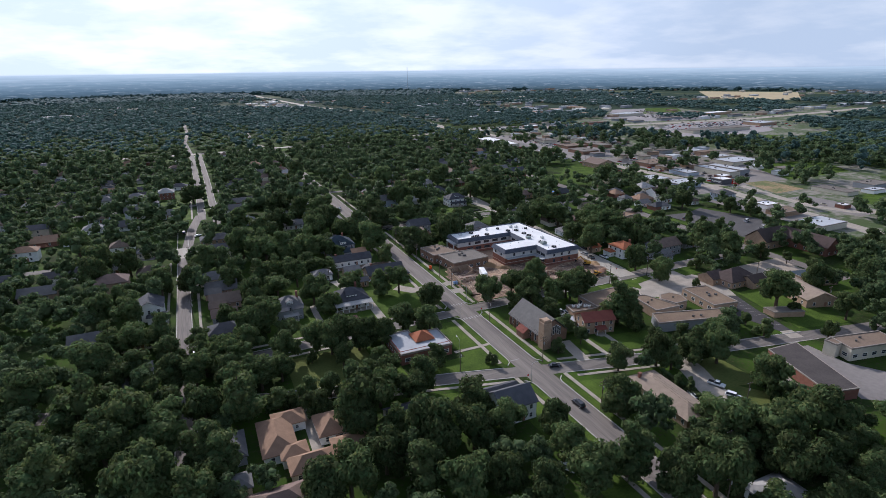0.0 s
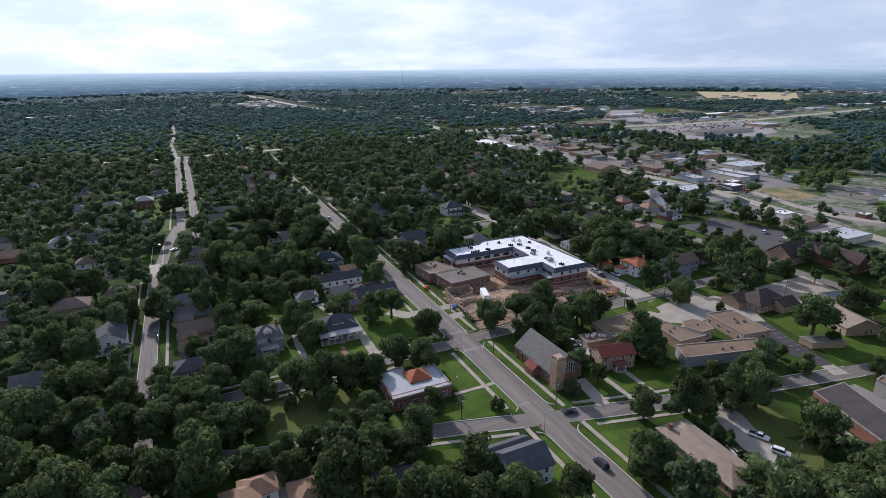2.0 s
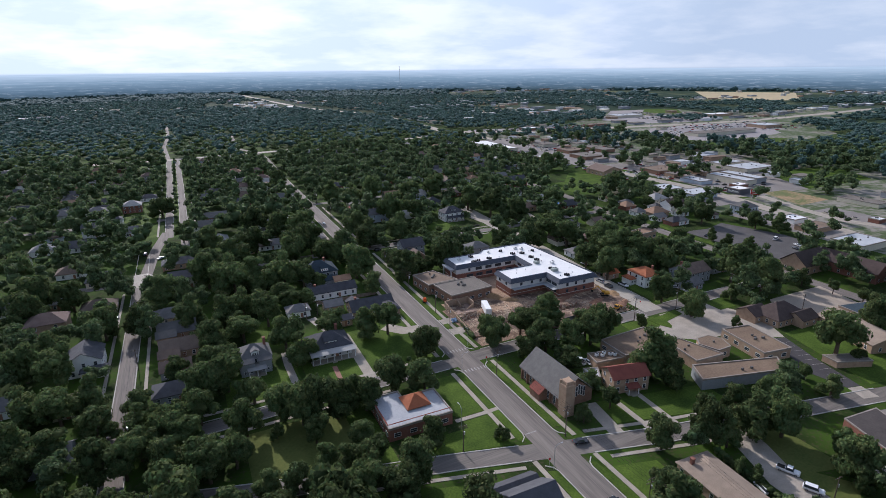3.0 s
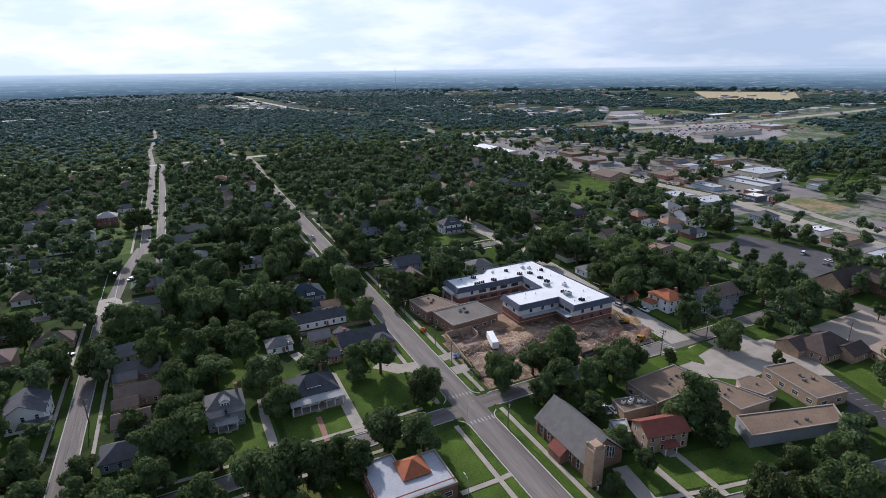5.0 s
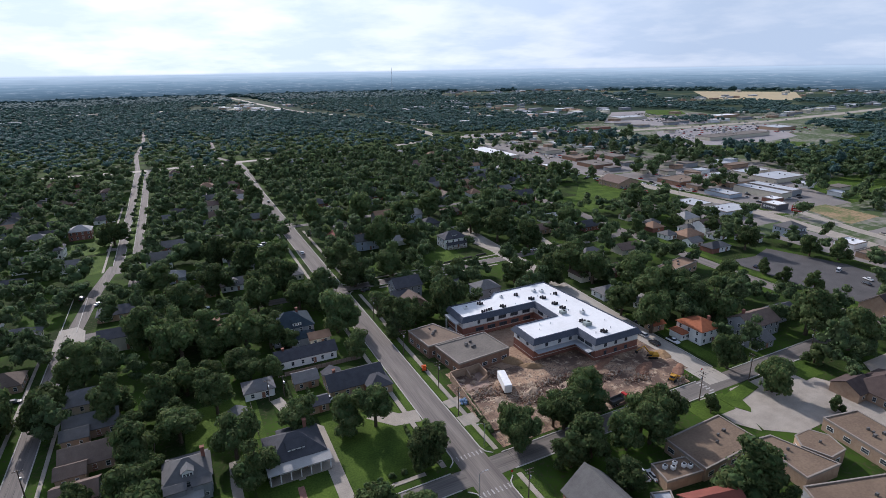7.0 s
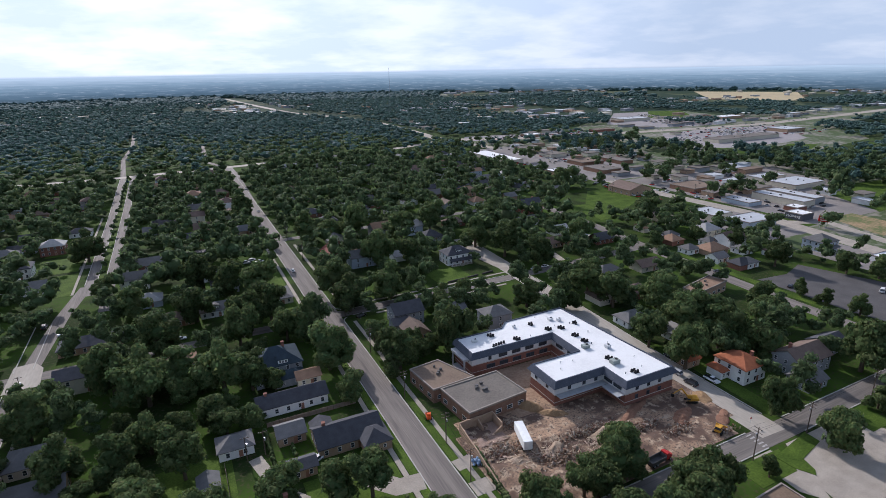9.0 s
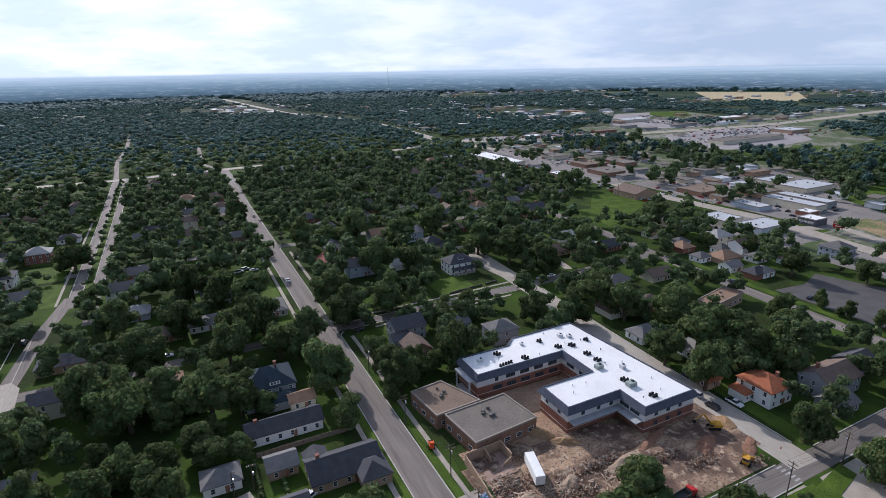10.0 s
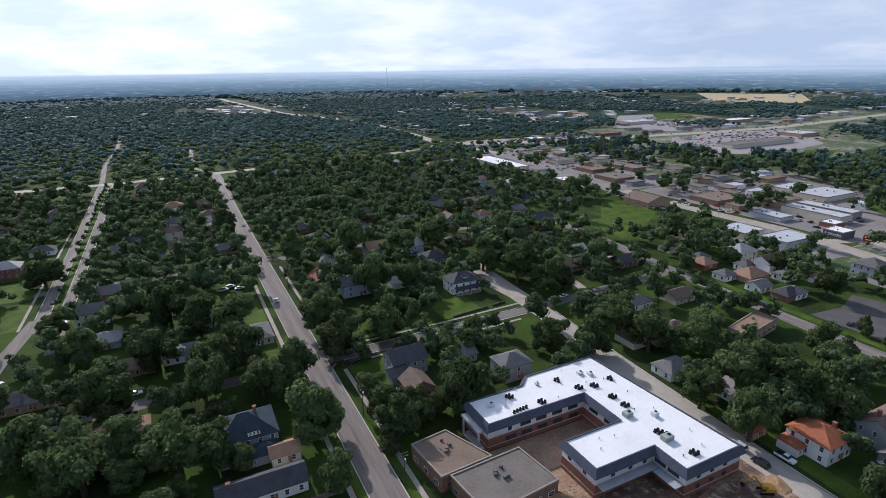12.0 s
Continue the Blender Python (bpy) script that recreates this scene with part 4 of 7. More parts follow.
# east side
house(216.0, 229.0, 11, 12, roof=5, wall=0, rows=2, h=2.8, rise=2.8, style="hip", wings=((-7, 3, 4, 6, "hip", 2.9),), chimney=(2.5, -2), label="white two-storey stucco house with orange tile roof")
house(206.0, 242.0, 6, 5, roof=5, wall=4, style="gable", rise=1.4, label="small brick garage with orange roof", name="garage")
house(239.0, 222.0, 17, 11, roof=2, wall=2, style="gable", rise=3.4, chimney=(-4, 2), label="long brown-roofed two-storey house behind trees", rows=2, h=2.6)
house(230.0, 214.0, 10, 8, roof=0, wall=2, style="gable", rise=2.6, label="grey garage block behind a white house", name="garage")
house(262.0, 226.0, 12, 9, roof=1, wall=2, style="gable", label="dark house among large trees")
house(236.0, 172.5, 18, 13, roof=8, wall=4, style="hip", rise=4.6, h=3.2, wings=((-9, 5, 9, 9, "gable", 3.2), (5, -7, 10, 8, "gable", 3.2)), label="large brick building with steep brown hip roofs")
house(213.0, 277.5, 12, 9, roof=0, wall=0, style="hip", label="small white house with grey roof by the street")
house(219.0, 257.5, 9, 10, roof=7, wall=0, style="gable", label="small white house with pale gabled roof")
house(128.5, 325.0, 13, 11, roof=1, wall=2, rows=2, h=2.8, rise=3.4, style="gable", wings=((-5, -5.5, 7, 7, "gable", 3.0),), label="grey two-storey house with steep dark gables")
house(126.5, 310.0, 9, 10, roof=2, wall=4, style="gable", rise=3.4, label="brown gabled brick house with steep roof")
house(150.0, 322.0, 10, 8, roof=0, wall=2, style="gable", label="grey-roofed house behind trees")
house(70.0, 308.0, 17, 14, roof=6, wall=2, rows=2, h=2.8, rise=4.4, style="hip", wings=((3, -9.5, 10, 6, "hip", 3.0), (-7, 5, 7, 8, "hip", 4.4), (-5.5, -8.0, 5, 4, "gable", 4.6)), dormer=(2.0, -5.2, 3.4), chimney=(3.5, 1), label="large house with blue-grey hip roofs and gables")
house(79.0, 296.0, 8, 6, roof=3, wall=1, style="gable", label="small cream garage with tan gabled roof", name="garage")
house(183.5, 383.0, 15, 11, roof=1, wall=0, rows=2, h=2.9, rise=3.6, style="hip", porch=(13, 2.6, 2.9), dormer=(0, -2.6, 3.2), label="large white two-storey house with dark roof and porch")
house(250.0, 380.0, 22, 10, roof=2, wall=4, style="hip", rise=2.8, label="long brown-roofed brick ranch house")
house(280.0, 371.0, 13, 9, roof=1, wall=3, style="gable", rise=3.4, label="brick house with steep dark gables")
house(83.0, 376.0, 12, 15, roof=0, wall=1, style="hip", rise=2.4, label="low grey-roofed house by a lawn")
house(55.0, 373.0, 13, 9, roof=0, wall=0, style="gable", dormer=(0, -2, 3), label="white house with grey dormered roof")
house(40.0, 370.0, 11, 9, roof=2, wall=4, style="gable", label="tan house with a brown roof")
house(21.0, 427.0, 13, 10, roof=0, wall=0, rows=2, h=2.7, style="gable", label="white two-storey house with grey roof by the boulevard")
house(-26.0, 515.0, 13, 11, roof=7, wall=3, rows=2, h=2.8, style="hip", label="brick two-storey house with pale hip roof")
house(-36.0, 475.0, 12, 12, roof=1, wall=0, rows=2, h=2.8, style="hip", label="two-storey house with dark hip roof by the boulevard")
house(-25.0, 444.0, 12, 10, roof=0, wall=0, style="gable", label="white gabled house by the boulevard")
house(284.0, 455.0, 16, 12, roof=1, wall=3, rows=2, h=2.8, rise=5.0, style="gable", chimney=(3, 1), label="dark brick house with steep roof and white dormers")
house(123.0, 424.0, 11, 14, roof=4, wall=3, style="gable", rise=3.6, label="red-brown roofed brick house among trees")

# flat-roofed and church buildings
flat_wing("apartment_block", [(252.5, 277.5), (278, 282), (276.5, 291), (253, 286)], 5.0, TAN_BRICK, mat("rust_gravel_roof", (0.27, 0.18, 0.12), (0.17, 0.11, 0.075), scale=0.15), "long tan brick block with a brown flat roof", 3, seed=9)


def corner_office():
    b = flat_wing("corner_office", [(58.2, 168.0), (78.6, 168.0), (78.6, 182.0), (67.5, 182.0), (67.5, 185.5), (58.2, 185.5)], 4.2, BRICK, mat("pale_flat_roof", (0.40, 0.405, 0.415), (0.28, 0.285, 0.295), scale=0.2), "brick office with pale flat roof and orange tiled pavilion", 2, parapet=0.5, seed=12)
    t = part("tiled_pavilion", roof_bm(7.5, 7.5, 4.6, 2.6, "hip", 0.2), ROOFS[5], b, "orange tiled pyramid roof")
    t.location = (2.2, -0.5, 0)
    part("coping", boxes((-9.95, -8.9, 4.75, -9.55, 9.0, 4.88), (-9.5, -9.05, 4.75, 10.6, -8.75, 4.88)), ROOFS[4], b, "red parapet coping")


corner_office()


def church():
    x, y = 118.5, 170.5
    b = base("church", x, y, 0, 0, "stone and brick church with steep grey roof and square tower", "church")
    w, d, h, rise = 13.0, 22, 4.0, 6.0
    part("wall", wall_bm(w, d, h, rise, "gable"), BROWN_BRICK, b)
    part("roof", roof_bm(w, d, h, rise, "gable", 0.5, 0.2), mat("church_slate", (0.155, 0.148, 0.138), (0.095, 0.09, 0.085), scale=0.5, fine=12), b)
    part("tower", boxes((-7.6, -15.4, 0, -4.0, -11.8, 11.0), (-7.2, -15.0, 11.0, -4.4, -12.2, 12.2), bevel=0.12), TAN_BRICK, b, "square buttressed brick tower")
    for sx in (-7.55, -4.55):
        for sy in (-15.35, -12.35):
            part("pinnacle", boxes((sx, sy, 11.0, sx + 0.5, sy + 0.5, 12.0)), TAN_BRICK, b)
    for i in range(5):
        px = 0.3 + i * 1.0
        fr = shared("lancet_window", WIN["tall"][0], b, (px - 1.2, -d / 2 - 0.03, 4.4 + (2 - abs(i - 2)) * 0.5), 0, (0.75, 1, 1.3))
        shared("pane", WIN["tall"][1], fr)
    for i in range(6):
        yy = -8.5 + i * 3.3
        fr = shared("side_window", WIN["tall"][0], b, (-w / 2 - 0.03, yy, 2.3), -math.pi / 2)
        shared("pane", WIN["tall"][1], fr)
        part("buttress", boxes((-w / 2 - 0.6, yy + 1.6, 0, -w / 2 - 0.003, yy + 2.1, 3.4)), BROWN_BRICK, b)
    p = part("side_porch", wall_bm(4, 5, 2.6, 1.8, "gable"), BROWN_BRICK, b)
    p.location = (-7.6, -2.0, 0)
    p = part("side_porch_roof", roof_bm(4, 5, 2.6, 1.8, "gable", 0.3), ROOFS[4], b, "small red gabled porch roof")
    p.location = (-7.6, -2.0, 0)
    BLOCKED.append((108, 153, 126, 188))


church()
house(140.5, 161.2, 13.0, 8.0, roof=4, wall=4, rows=2, h=2.5, rise=2.6, style="gable", rz=-12, label="tan brick two-storey house with red-brown roof", porch=(4, 2.2, 2.7))
flat_wing("annexe", [(129.8, 166.3), (133.6, 165.2), (136.8, 170.6), (131.8, 172.2)], 2.8, TRIM, mat("pale_flat_roof", (0.40, 0.405, 0.415)), "small white annexe with a pale flat roof", 0, seed=6, windows=False)
TAN_ROOF = mat("tan_roof_felt", (0.215, 0.155, 0.105), (0.115, 0.080, 0.056), scale=0.12, fine=14)
flat_wing("parish_hall", [(150, 184.5), (172.6, 185.5), (173.0, 172.0), (150, 171.0)], 4.0, TAN_BRICK, TAN_ROOF, "low tan brick hall with brown felt roof", 3, seed=21)
flat_wing("parish_wing", [(171.6, 173.2), (177.5, 172.4), (182.5, 156.5), (169.8, 157.2)], 4.0, TAN_BRICK, TAN_ROOF, "low tan brick wing with brown felt roof", 2, seed=22, windows=False)
flat_wing("parish_wing", [(161.5, 147.5), (192.0, 139.8), (197.5, 146.5), (166.0, 155.8)], 4.0, WALLS[2], TAN_ROOF, "low wing with a long grey wall and stained brown roof", 2, seed=23, windows=False)
flat_wing("service_block", [(138.2, 172.8), (149.6, 171.5), (149.8, 177.5), (139.6, 179.5)], 3.2, TAN_BRICK, TAN_ROOF, "low service block with white cooling units on its roof", 0, seed=26, windows=False)
for x, y in ((141.5, 176.8), (143.2, 175.6), (144.8, 176.6), (146.4, 175.0), (147.6, 174.0)):
    u = base("cooling_unit", x, y, 3.26, (x * 40) % 25, "white boxy cooling unit on a low roof", "air conditioner", "cooling units")
    part("cabinet", boxes((-0.6, -0.5, 0.1, 0.6, 0.5, 1.1), bevel=0.05), TRIM, u)
    part("base_frame", boxes((-0.55, -0.45, 0, 0.55, 0.45, 0.1)), STEEL, u)
    bm = bmesh.new(); tube(bm, (0, 0, 1.1), (0, 0, 1.18), 0.4, 0.38, 10)
    part("fan_guard", bm, BLACK, u)
flat_wing("chapel", [(180.6, 165.5), (183.6, 169.2), (189.4, 169.2), (192.0, 164.8), (189.8, 159.2), (183.2, 159.0)], 4.2, TAN_BRICK, TAN_ROOF, "small tan octagonal building with flat brown roof", 1, parapet=0.15, seed=24)
flat_wing("classroom_wing", [(199, 170.5), (211.6, 168.2), (208.6, 148.6), (196.2, 150.4)], 4.0, TAN_BRICK, TAN_ROOF, "long tan brick classroom wing with brown flat roof", 4, seed=25)
house(127.8, 109.5, 10.5, 26, roof=9, wall=4, style="hip", rise=1.8, h=3.0, rz=-3, chimney=(-3, 10.5), label="long low tan-roofed brick building with chimney", name="lodge", category="building")
flat_wing("long_hall", [(172.6, 87.4), (184.0, 84.8), (195.5, 113.4), (181.4, 114.4)], 4.0, BRICK, mat("dark_brown_felt", (0.082, 0.070, 0.064), (0.05, 0.043, 0.04), scale=0.2, fine=9), "long brick building with low dark roof", 0, parapet=0.1, seed=44, windows=False)
flat_wing("entrance_block", [(204.0, 108.6), (208.2, 109.0), (207.0, 104.3), (204.1, 104.2)], 5.3, WALLS[1], GRAVEL_ROOF, "pale plain block at a corner building's end", 0, seed=31, windows=False)
flat_wing("garage_row", [(216.8, 142.0), (230.5, 136.5), (228.6, 131.5), (216.2, 136.4)], 2.5, TAN_BRICK, GREY_ROOF, "low flat garage with pale roof beside a hall", 0, parapet=0.12, seed=32, windows=False)
flat_wing("low_hall", [(263.5, 164.0), (281.0, 160.5), (279.0, 148.0), (262.0, 152.0)], 4.0, TAN_BRICK, ROOFS[6], "low hall with dark slate-blue flat roof", 0, parapet=0.12, seed=33)
flat_wing("corner_store", [(208.6, 109.3), (230.0, 104.6), (228.0, 96.2), (206.4, 100.3)], 5.0, WALLS[1], GRAVEL_ROOF, "white-walled corner building with tan flat roof", 2, seed=30)

# ---------------------------------------------------------------- shops along the commercial avenue
def rect(x, y, w, d):
    return [(x - w / 2, y - d / 2), (x + w / 2, y - d / 2), (x + w / 2, y + d / 2), (x - w / 2, y + d / 2)]


PALE_ROOF = mat("pale_metal_roof", (0.46, 0.47, 0.475), (0.32, 0.33, 0.34), scale=0.1, rough=0.5, stretch=(1, 4, 1))
for x, y, w, d, h, wall, roofm, label in (
    (396, 688, 25, 84, 5, WALLS[1], WHITE_ROOF, "long shop building with a white flat roof"),
    (466, 667, 24, 24, 5, WALLS[1], GREY_ROOF, "grey flat-roofed shop building by the avenue"),
    (464, 718, 14, 40, 5, TAN_BRICK, GREY_ROOF, "brown shop building with flat roof"),
    (464, 604, 30, 26, 5, BROWN_BRICK, GRAVEL_ROOF, "brown square flat-roofed store by the avenue"),
    (501, 600, 18, 44, 5, BROWN_BRICK, GREY_ROOF, "long brown workshop building with flat roof"),
    (448, 559, 24, 30, 5, BROWN_BRICK, GREY_ROOF, "dark brick row of shops"),
    (398, 570, 14, 20, 4.5, TAN_BRICK, WHITE_ROOF, "small brick shop with white roof"),
    (400, 541, 9, 8, 4, TRIM, LOT_DARK, "small white kiosk with dark band"),
    (455, 450, 30, 26, 5, BROWN_BRICK, GRAVEL_ROOF, "dark row of old brick shops"),
    (388, 379, 20, 20, 5.5, WALLS[1], PALE_ROOF, "wide warehouse with pale metal roof"),
    (395, 353, 28, 18, 6, WALLS[6], PALE_ROOF, "warehouse with pale blue-white metal roof"),
    (549, 447, 36, 15, 4.5, WALLS[1], PALE_ROOF, "cream metal shed with pale roof"),
    (545, 417, 42, 27, 5, WALLS[1], PALE_ROOF, "long cream metal building with pale roof"),
    (473, 382, 14, 42, 6.5, WALLS[1], PALE_ROOF, "tall open storage shed with metal roof"),
    (491, 384, 13, 40, 6.5, WALLS[2], PALE_ROOF, "tall open lumber shed with metal roof"),
    (490, 424, 32, 24, 5, TAN_BRICK, GREY_ROOF, "tan workshop with a grey roof"),
    (444, 396, 15, 24, 4, WALLS[6], PALE_ROOF, "low shop with pale blue-white roof"),
    (458, 362, 12, 10, 4, BRICK, WHITE_ROOF, "small red and white brick shop"),
    (448, 425, 14, 12, 4.5, TAN_BRICK, GREY_ROOF, "tan brick corner shop with flat roof"),
    (790, 650, 130, 26, 6, WALLS[1], GREY_ROOF, "very long shopping centre with grey flat roof"),
    (941, 683, 44, 34, 6, TAN_BRICK, PALE_ROOF, "large store with a pale flat roof"),
    (560, 846, 26, 20, 5, BROWN_BRICK, WHITE_ROOF, "brown store with a white roof"),
    (700, 842, 40, 18, 5, BRICK, GRAVEL_ROOF, "red-brown store building beside the highway"),
    (880, 960, 70, 36, 6, WALLS[1], PALE_ROOF, "large pale-roofed store across the highway"),
    (1060, 880, 60, 26, 6, TAN_BRICK, WHITE_ROOF, "wide store beside the highway"),
    (391, 268, 14, 11, 4, TRIM, WHITE_ROOF, "small white-roofed shop by a lot"),
    (373, 216, 26, 18, 5, WALLS[1], PALE_ROOF, "pale-roofed hall behind a church"),
    (384, 249, 22, 13, 4, TAN_BRICK, GRAVEL_ROOF, "tan low workshop by the avenue"),
    (535, 274, 25, 17, 6, WALLS[2], GREY_ROOF, "big grey metal shed on grass"),
    (516, 262, 18, 10, 4, TRIM, PALE_ROOF, "low white shed beside a big shed"),
    (488, 277, 14, 30, 4, WALLS[1], GREY_ROOF, "long low cream building by a field"),
    (439, 241, 8, 7, 3.5, BRICK, WHITE_ROOF, "small red kiosk on a forecourt"),
    (352, 390, 14, 20, 4, WALLS[1], GREY_ROOF, "low cream shop behind trees"),
):
    flat_wing("shop", rect(x, y, w, d), h * 0.78, wall, roofm, label, 3 if w * d < 2000 else 9, seed=int(x), windows=False)
house(399, 470, 24, 26, roof=2, wall=4, style="gable", rise=4, h=4.5, label="brown hall with a broad gabled roof", name="hall", category="building", step=6)
CONCRETE_LOT = mat("pinkish_lot", (0.30, 0.27, 0.26), (0.20, 0.185, 0.18), scale=0.02, fine=14)
for x, y, w, d in ((450, 640, 90, 250), (480, 420, 96, 180), (560, 440, 70, 110), (392, 352, 50, 60), (384, 262, 34, 80), (440, 250, 30, 60), (580, 484, 60, 30)):
    area("forecourt", rect(x, y, w, d), LOT_PALE, "pale worn concrete forecourts between the shops", "parking lot", t=0.012, block=False)
MIXED = mat("mixed_yards", (0.22, 0.20, 0.17), (0.060, 0.085, 0.030), scale=0.022, fine=8, contrast=(0.47, 0.60))
area("mixed_yards", [(433, 300), (431, 870), (690, 800), (640, 300)], MIXED, "pale yards and patchy grass between the shops", "ground", t=0.004, block=False)
area("mixed_yards", [(700, 520), (690, 900), (960, 1110), (1150, 1080), (1100, 900), (1500, 930), (1500, 760), (1083, 700), (940, 560)], MIXED, "pale yards and patchy grass round the highway", "ground", t=0.004, block=False)
area("shopping_lot", [(652, 673), (754, 761), (889, 770), (999, 738), (880, 610), (802, 594), (693, 603)], CONCRETE_LOT, "vast pale car park of the shopping centre", "parking lot", t=0.02)
area("shopping_lot", [(785, 923), (968, 1103), (1061, 1089), (1092, 907), (955, 803), (825, 827)], CONCRETE_LOT, "pale car park of stores across the highway", "parking lot", t=0.02, block=False)
area("shopping_lot", [(440, 850), (470, 900), (620, 870), (700, 826), (600, 830)], CONCRETE_LOT, "pale car park beside the highway", "parking lot", t=0.02, block=False)
area("playing_field", [(940, 973), (1082, 1110), (1142, 1062), (1025, 929)], GRASS, "green playing field behind the stores", "field", t=0.06)
area("tan_field", [(1570, 1330), (1700, 1110), (2160, 1430), (1960, 1720)], mat("ripe_field", (0.42, 0.34, 0.20), (0.33, 0.27, 0.16), scale=0.01), "tan dry open field", "field", t=0.05)
area("red_yard", rect(565, 485, 40, 26), mat("red_earth_yard", (0.26, 0.16, 0.12), (0.17, 0.11, 0.09), scale=0.1), "reddish bare yard", "yard", t=0.04)
area("orange_lot", [(-70, 752), (-72, 778), (-50, 776), (-49, 748)], mat("clay_court", (0.62, 0.36, 0.20), (0.5, 0.28, 0.15), scale=0.1), "orange clay patch by the avenue", "yard", t=0.05)
area("green_yard", [(530, 378), (572, 396), (640, 390), (600, 330), (505, 329)], GRASS, "green yard beside the sheds", "lawn", t=0.045, block=False)
area("green_yard", [(316, 453), (365, 454), (352, 419), (315, 409)], GRASS, "green park lawn among old trees", "lawn", t=0.045)
area("green_yard", [(747, 559), (797, 587), (824, 562), (775, 541)], GRASS, "green yard behind the shopping centre", "lawn", t=0.045)
area("mixed_yards", [(370, 180), (368, 330), (600, 330), (560, 200)], MIXED, "pale yards and grass by the avenue", "ground", t=0.004, block=False)
area("green_yard", [(466, 242), (489, 261), (530, 258), (480, 215)], GRASS, "green field beside a side road", "lawn", t=0.045)
house(381, 299, 13, 13, roof=0, wall=6, rows=2, h=2.9, rise=3.6, style="hip", label="old pale two-storey house with grey roof and porch", porch=(10, 2.4, 2.8))
area("baseball_patch", [(456, 337), (483, 336), (479, 297), (441, 295)], mat("tan_patch", (0.30, 0.205, 0.12), (0.11, 0.125, 0.045), scale=0.05, contrast=(0.42, 0.58)), "tan worn field with grass edges", "field", t=0.05)


def flower_shop():
    b = flat_wing("flower_shop", rect(437, 346, 13, 12), 4.6, WALLS[5], WHITE_ROOF, "dark shop with white roof and a sign", 1, seed=77, windows=False)
    cu = bpy.data.curves.new("sign_text", "FONT")
    cu.body, cu.size, cu.extrude, cu.align_x = "FLOWERS", 2.2, 0.06, "CENTER"
    tmp = bpy.data.objects.new("tmp", cu)
    me = bpy.data.meshes.new_from_object(tmp)
    bpy.data.objects.remove(tmp)
    me.materials.append(TRIM)
    s = new("sign_lettering", me)
    s.parent = b
    s.matrix_basis = pose(-6.65, 0, 1.6, 90, 0, -90)
    s["label"] = "white capital letters on a dark band"


flower_shop()


def far_store(x, y, w, d, h, k):
    b = base("store", x, y, 0, 0, ("cream", "tan brick", "white", "grey")[k] + " low flat-roofed store beyond the shops", "building", "far stores")
    part("wall", boxes((-w / 2, -d / 2, 0, w / 2, d / 2, h)), (WALLS[1], TAN_BRICK, TRIM, WALLS[2])[k], b)
    part("roof", boxes((-w / 2 - 0.4, -d / 2 - 0.4, h, w / 2 + 0.4, d / 2 + 0.4, h + 0.6), bevel=0.1), (GREY_ROOF, GRAVEL_ROOF, PALE_ROOF, GREY_ROOF)[k], b)
    BLOCKED.append((x - w / 2, y - d / 2 - 8, x + w / 2, y + d / 2))


def far_roofs():
    """Distant buildings: stores of their own along the highway, and beyond them a scatter too far to tell apart."""
    rng = np.random.default_rng(21)
    for cx, cy, sx, sy, k in ((600, 850, 140, 30, 14), (900, 810, 220, 40, 12), (1200, 840, 200, 40, 14), (580, 510, 40, 30, 6), (980, 940, 120, 90, 14), (480, 1100, 20, 130, 9)):
        for _ in range(k):
            x, y = cx + rng.normal() * sx * 0.6, cy + rng.normal() * sy * 0.6
            w, d, h = rng.uniform(12, 30), rng.uniform(9, 18), rng.uniform(3.0, 4.2)
            if not in_streets(x, y, max(w, d) * 0.5 - 10):
                far_store(x, y, w, d, h, int(rng.integers(0, 4)))
    for _ in range(150):
        x, y = rng.uniform(435, 560), rng.uniform(340, 840)
        w, d, h = rng.uniform(8, 17), rng.uniform(7, 14), rng.uniform(2.8, 3.8)
        if in_streets(x, y, max(w, d) * 0.6) or any(x0 - 4 - w / 2 < x < x1 + 4 + w / 2 and y0 - 4 - d / 2 < y < y1 + 4 + d / 2 for x0, y0, x1, y1 in BLOCKED):
            continue
        far_store(x, y, w, d, h, int(rng.integers(0, 4)))
    bm = bmesh.new()
    for cx, cy, sx, sy, k in ((1500, 880, 300, 60, 30), (310, 1850, 110, 130, 60), (230, 1650, 120, 60, 16), (900, 1500, 400, 200, 90), (-150, 1800, 200, 60, 6), (1500, 1300, 300, 150, 30), (800, 1150, 200, 120, 40), (300, 2380, 170, 330, 110), (860, 2480, 260, 130, 70), (1250, 2350, 300, 200, 60), (-236, 1577, 60, 20, 5), (-300, 2300, 300, 120, 14), (1900, 2150, 500, 250, 60), (2250, 1350, 200, 300, 50)):
        for _ in range(k):
            x, y = cx + rng.normal() * sx * 0.6, cy + rng.normal() * sy * 0.6
            w, d, h = rng.uniform(9, 30), rng.uniform(8, 15), rng.uniform(3.5, 6)
            if in_streets(x, y, max(w, d) * 0.6):
                continue
            mi = int(rng.integers(0, 4))
            box(bm, x - w / 2, y - d / 2, 0, x + w / 2, y + d / 2, h, mi=mi)
            box(bm, x - w / 2 - 0.4, y - d / 2 - 0.4, h, x + w / 2 + 0.4, y + d / 2 + 0.4, h + 0.6, mi=4 if rng.random() < 0.3 else mi)
            BLOCKED.append((x - w / 2, y - d / 2 - 14, x + w / 2, y + d / 2))
    ob = part("far_buildings", bm, [WALLS[1], TAN_BRICK, PALE_ROOF, WALLS[2], WHITE_ROOF])
    tagged(ob, "far low pale commercial buildings and sheds", "buildings", kind="stuff")


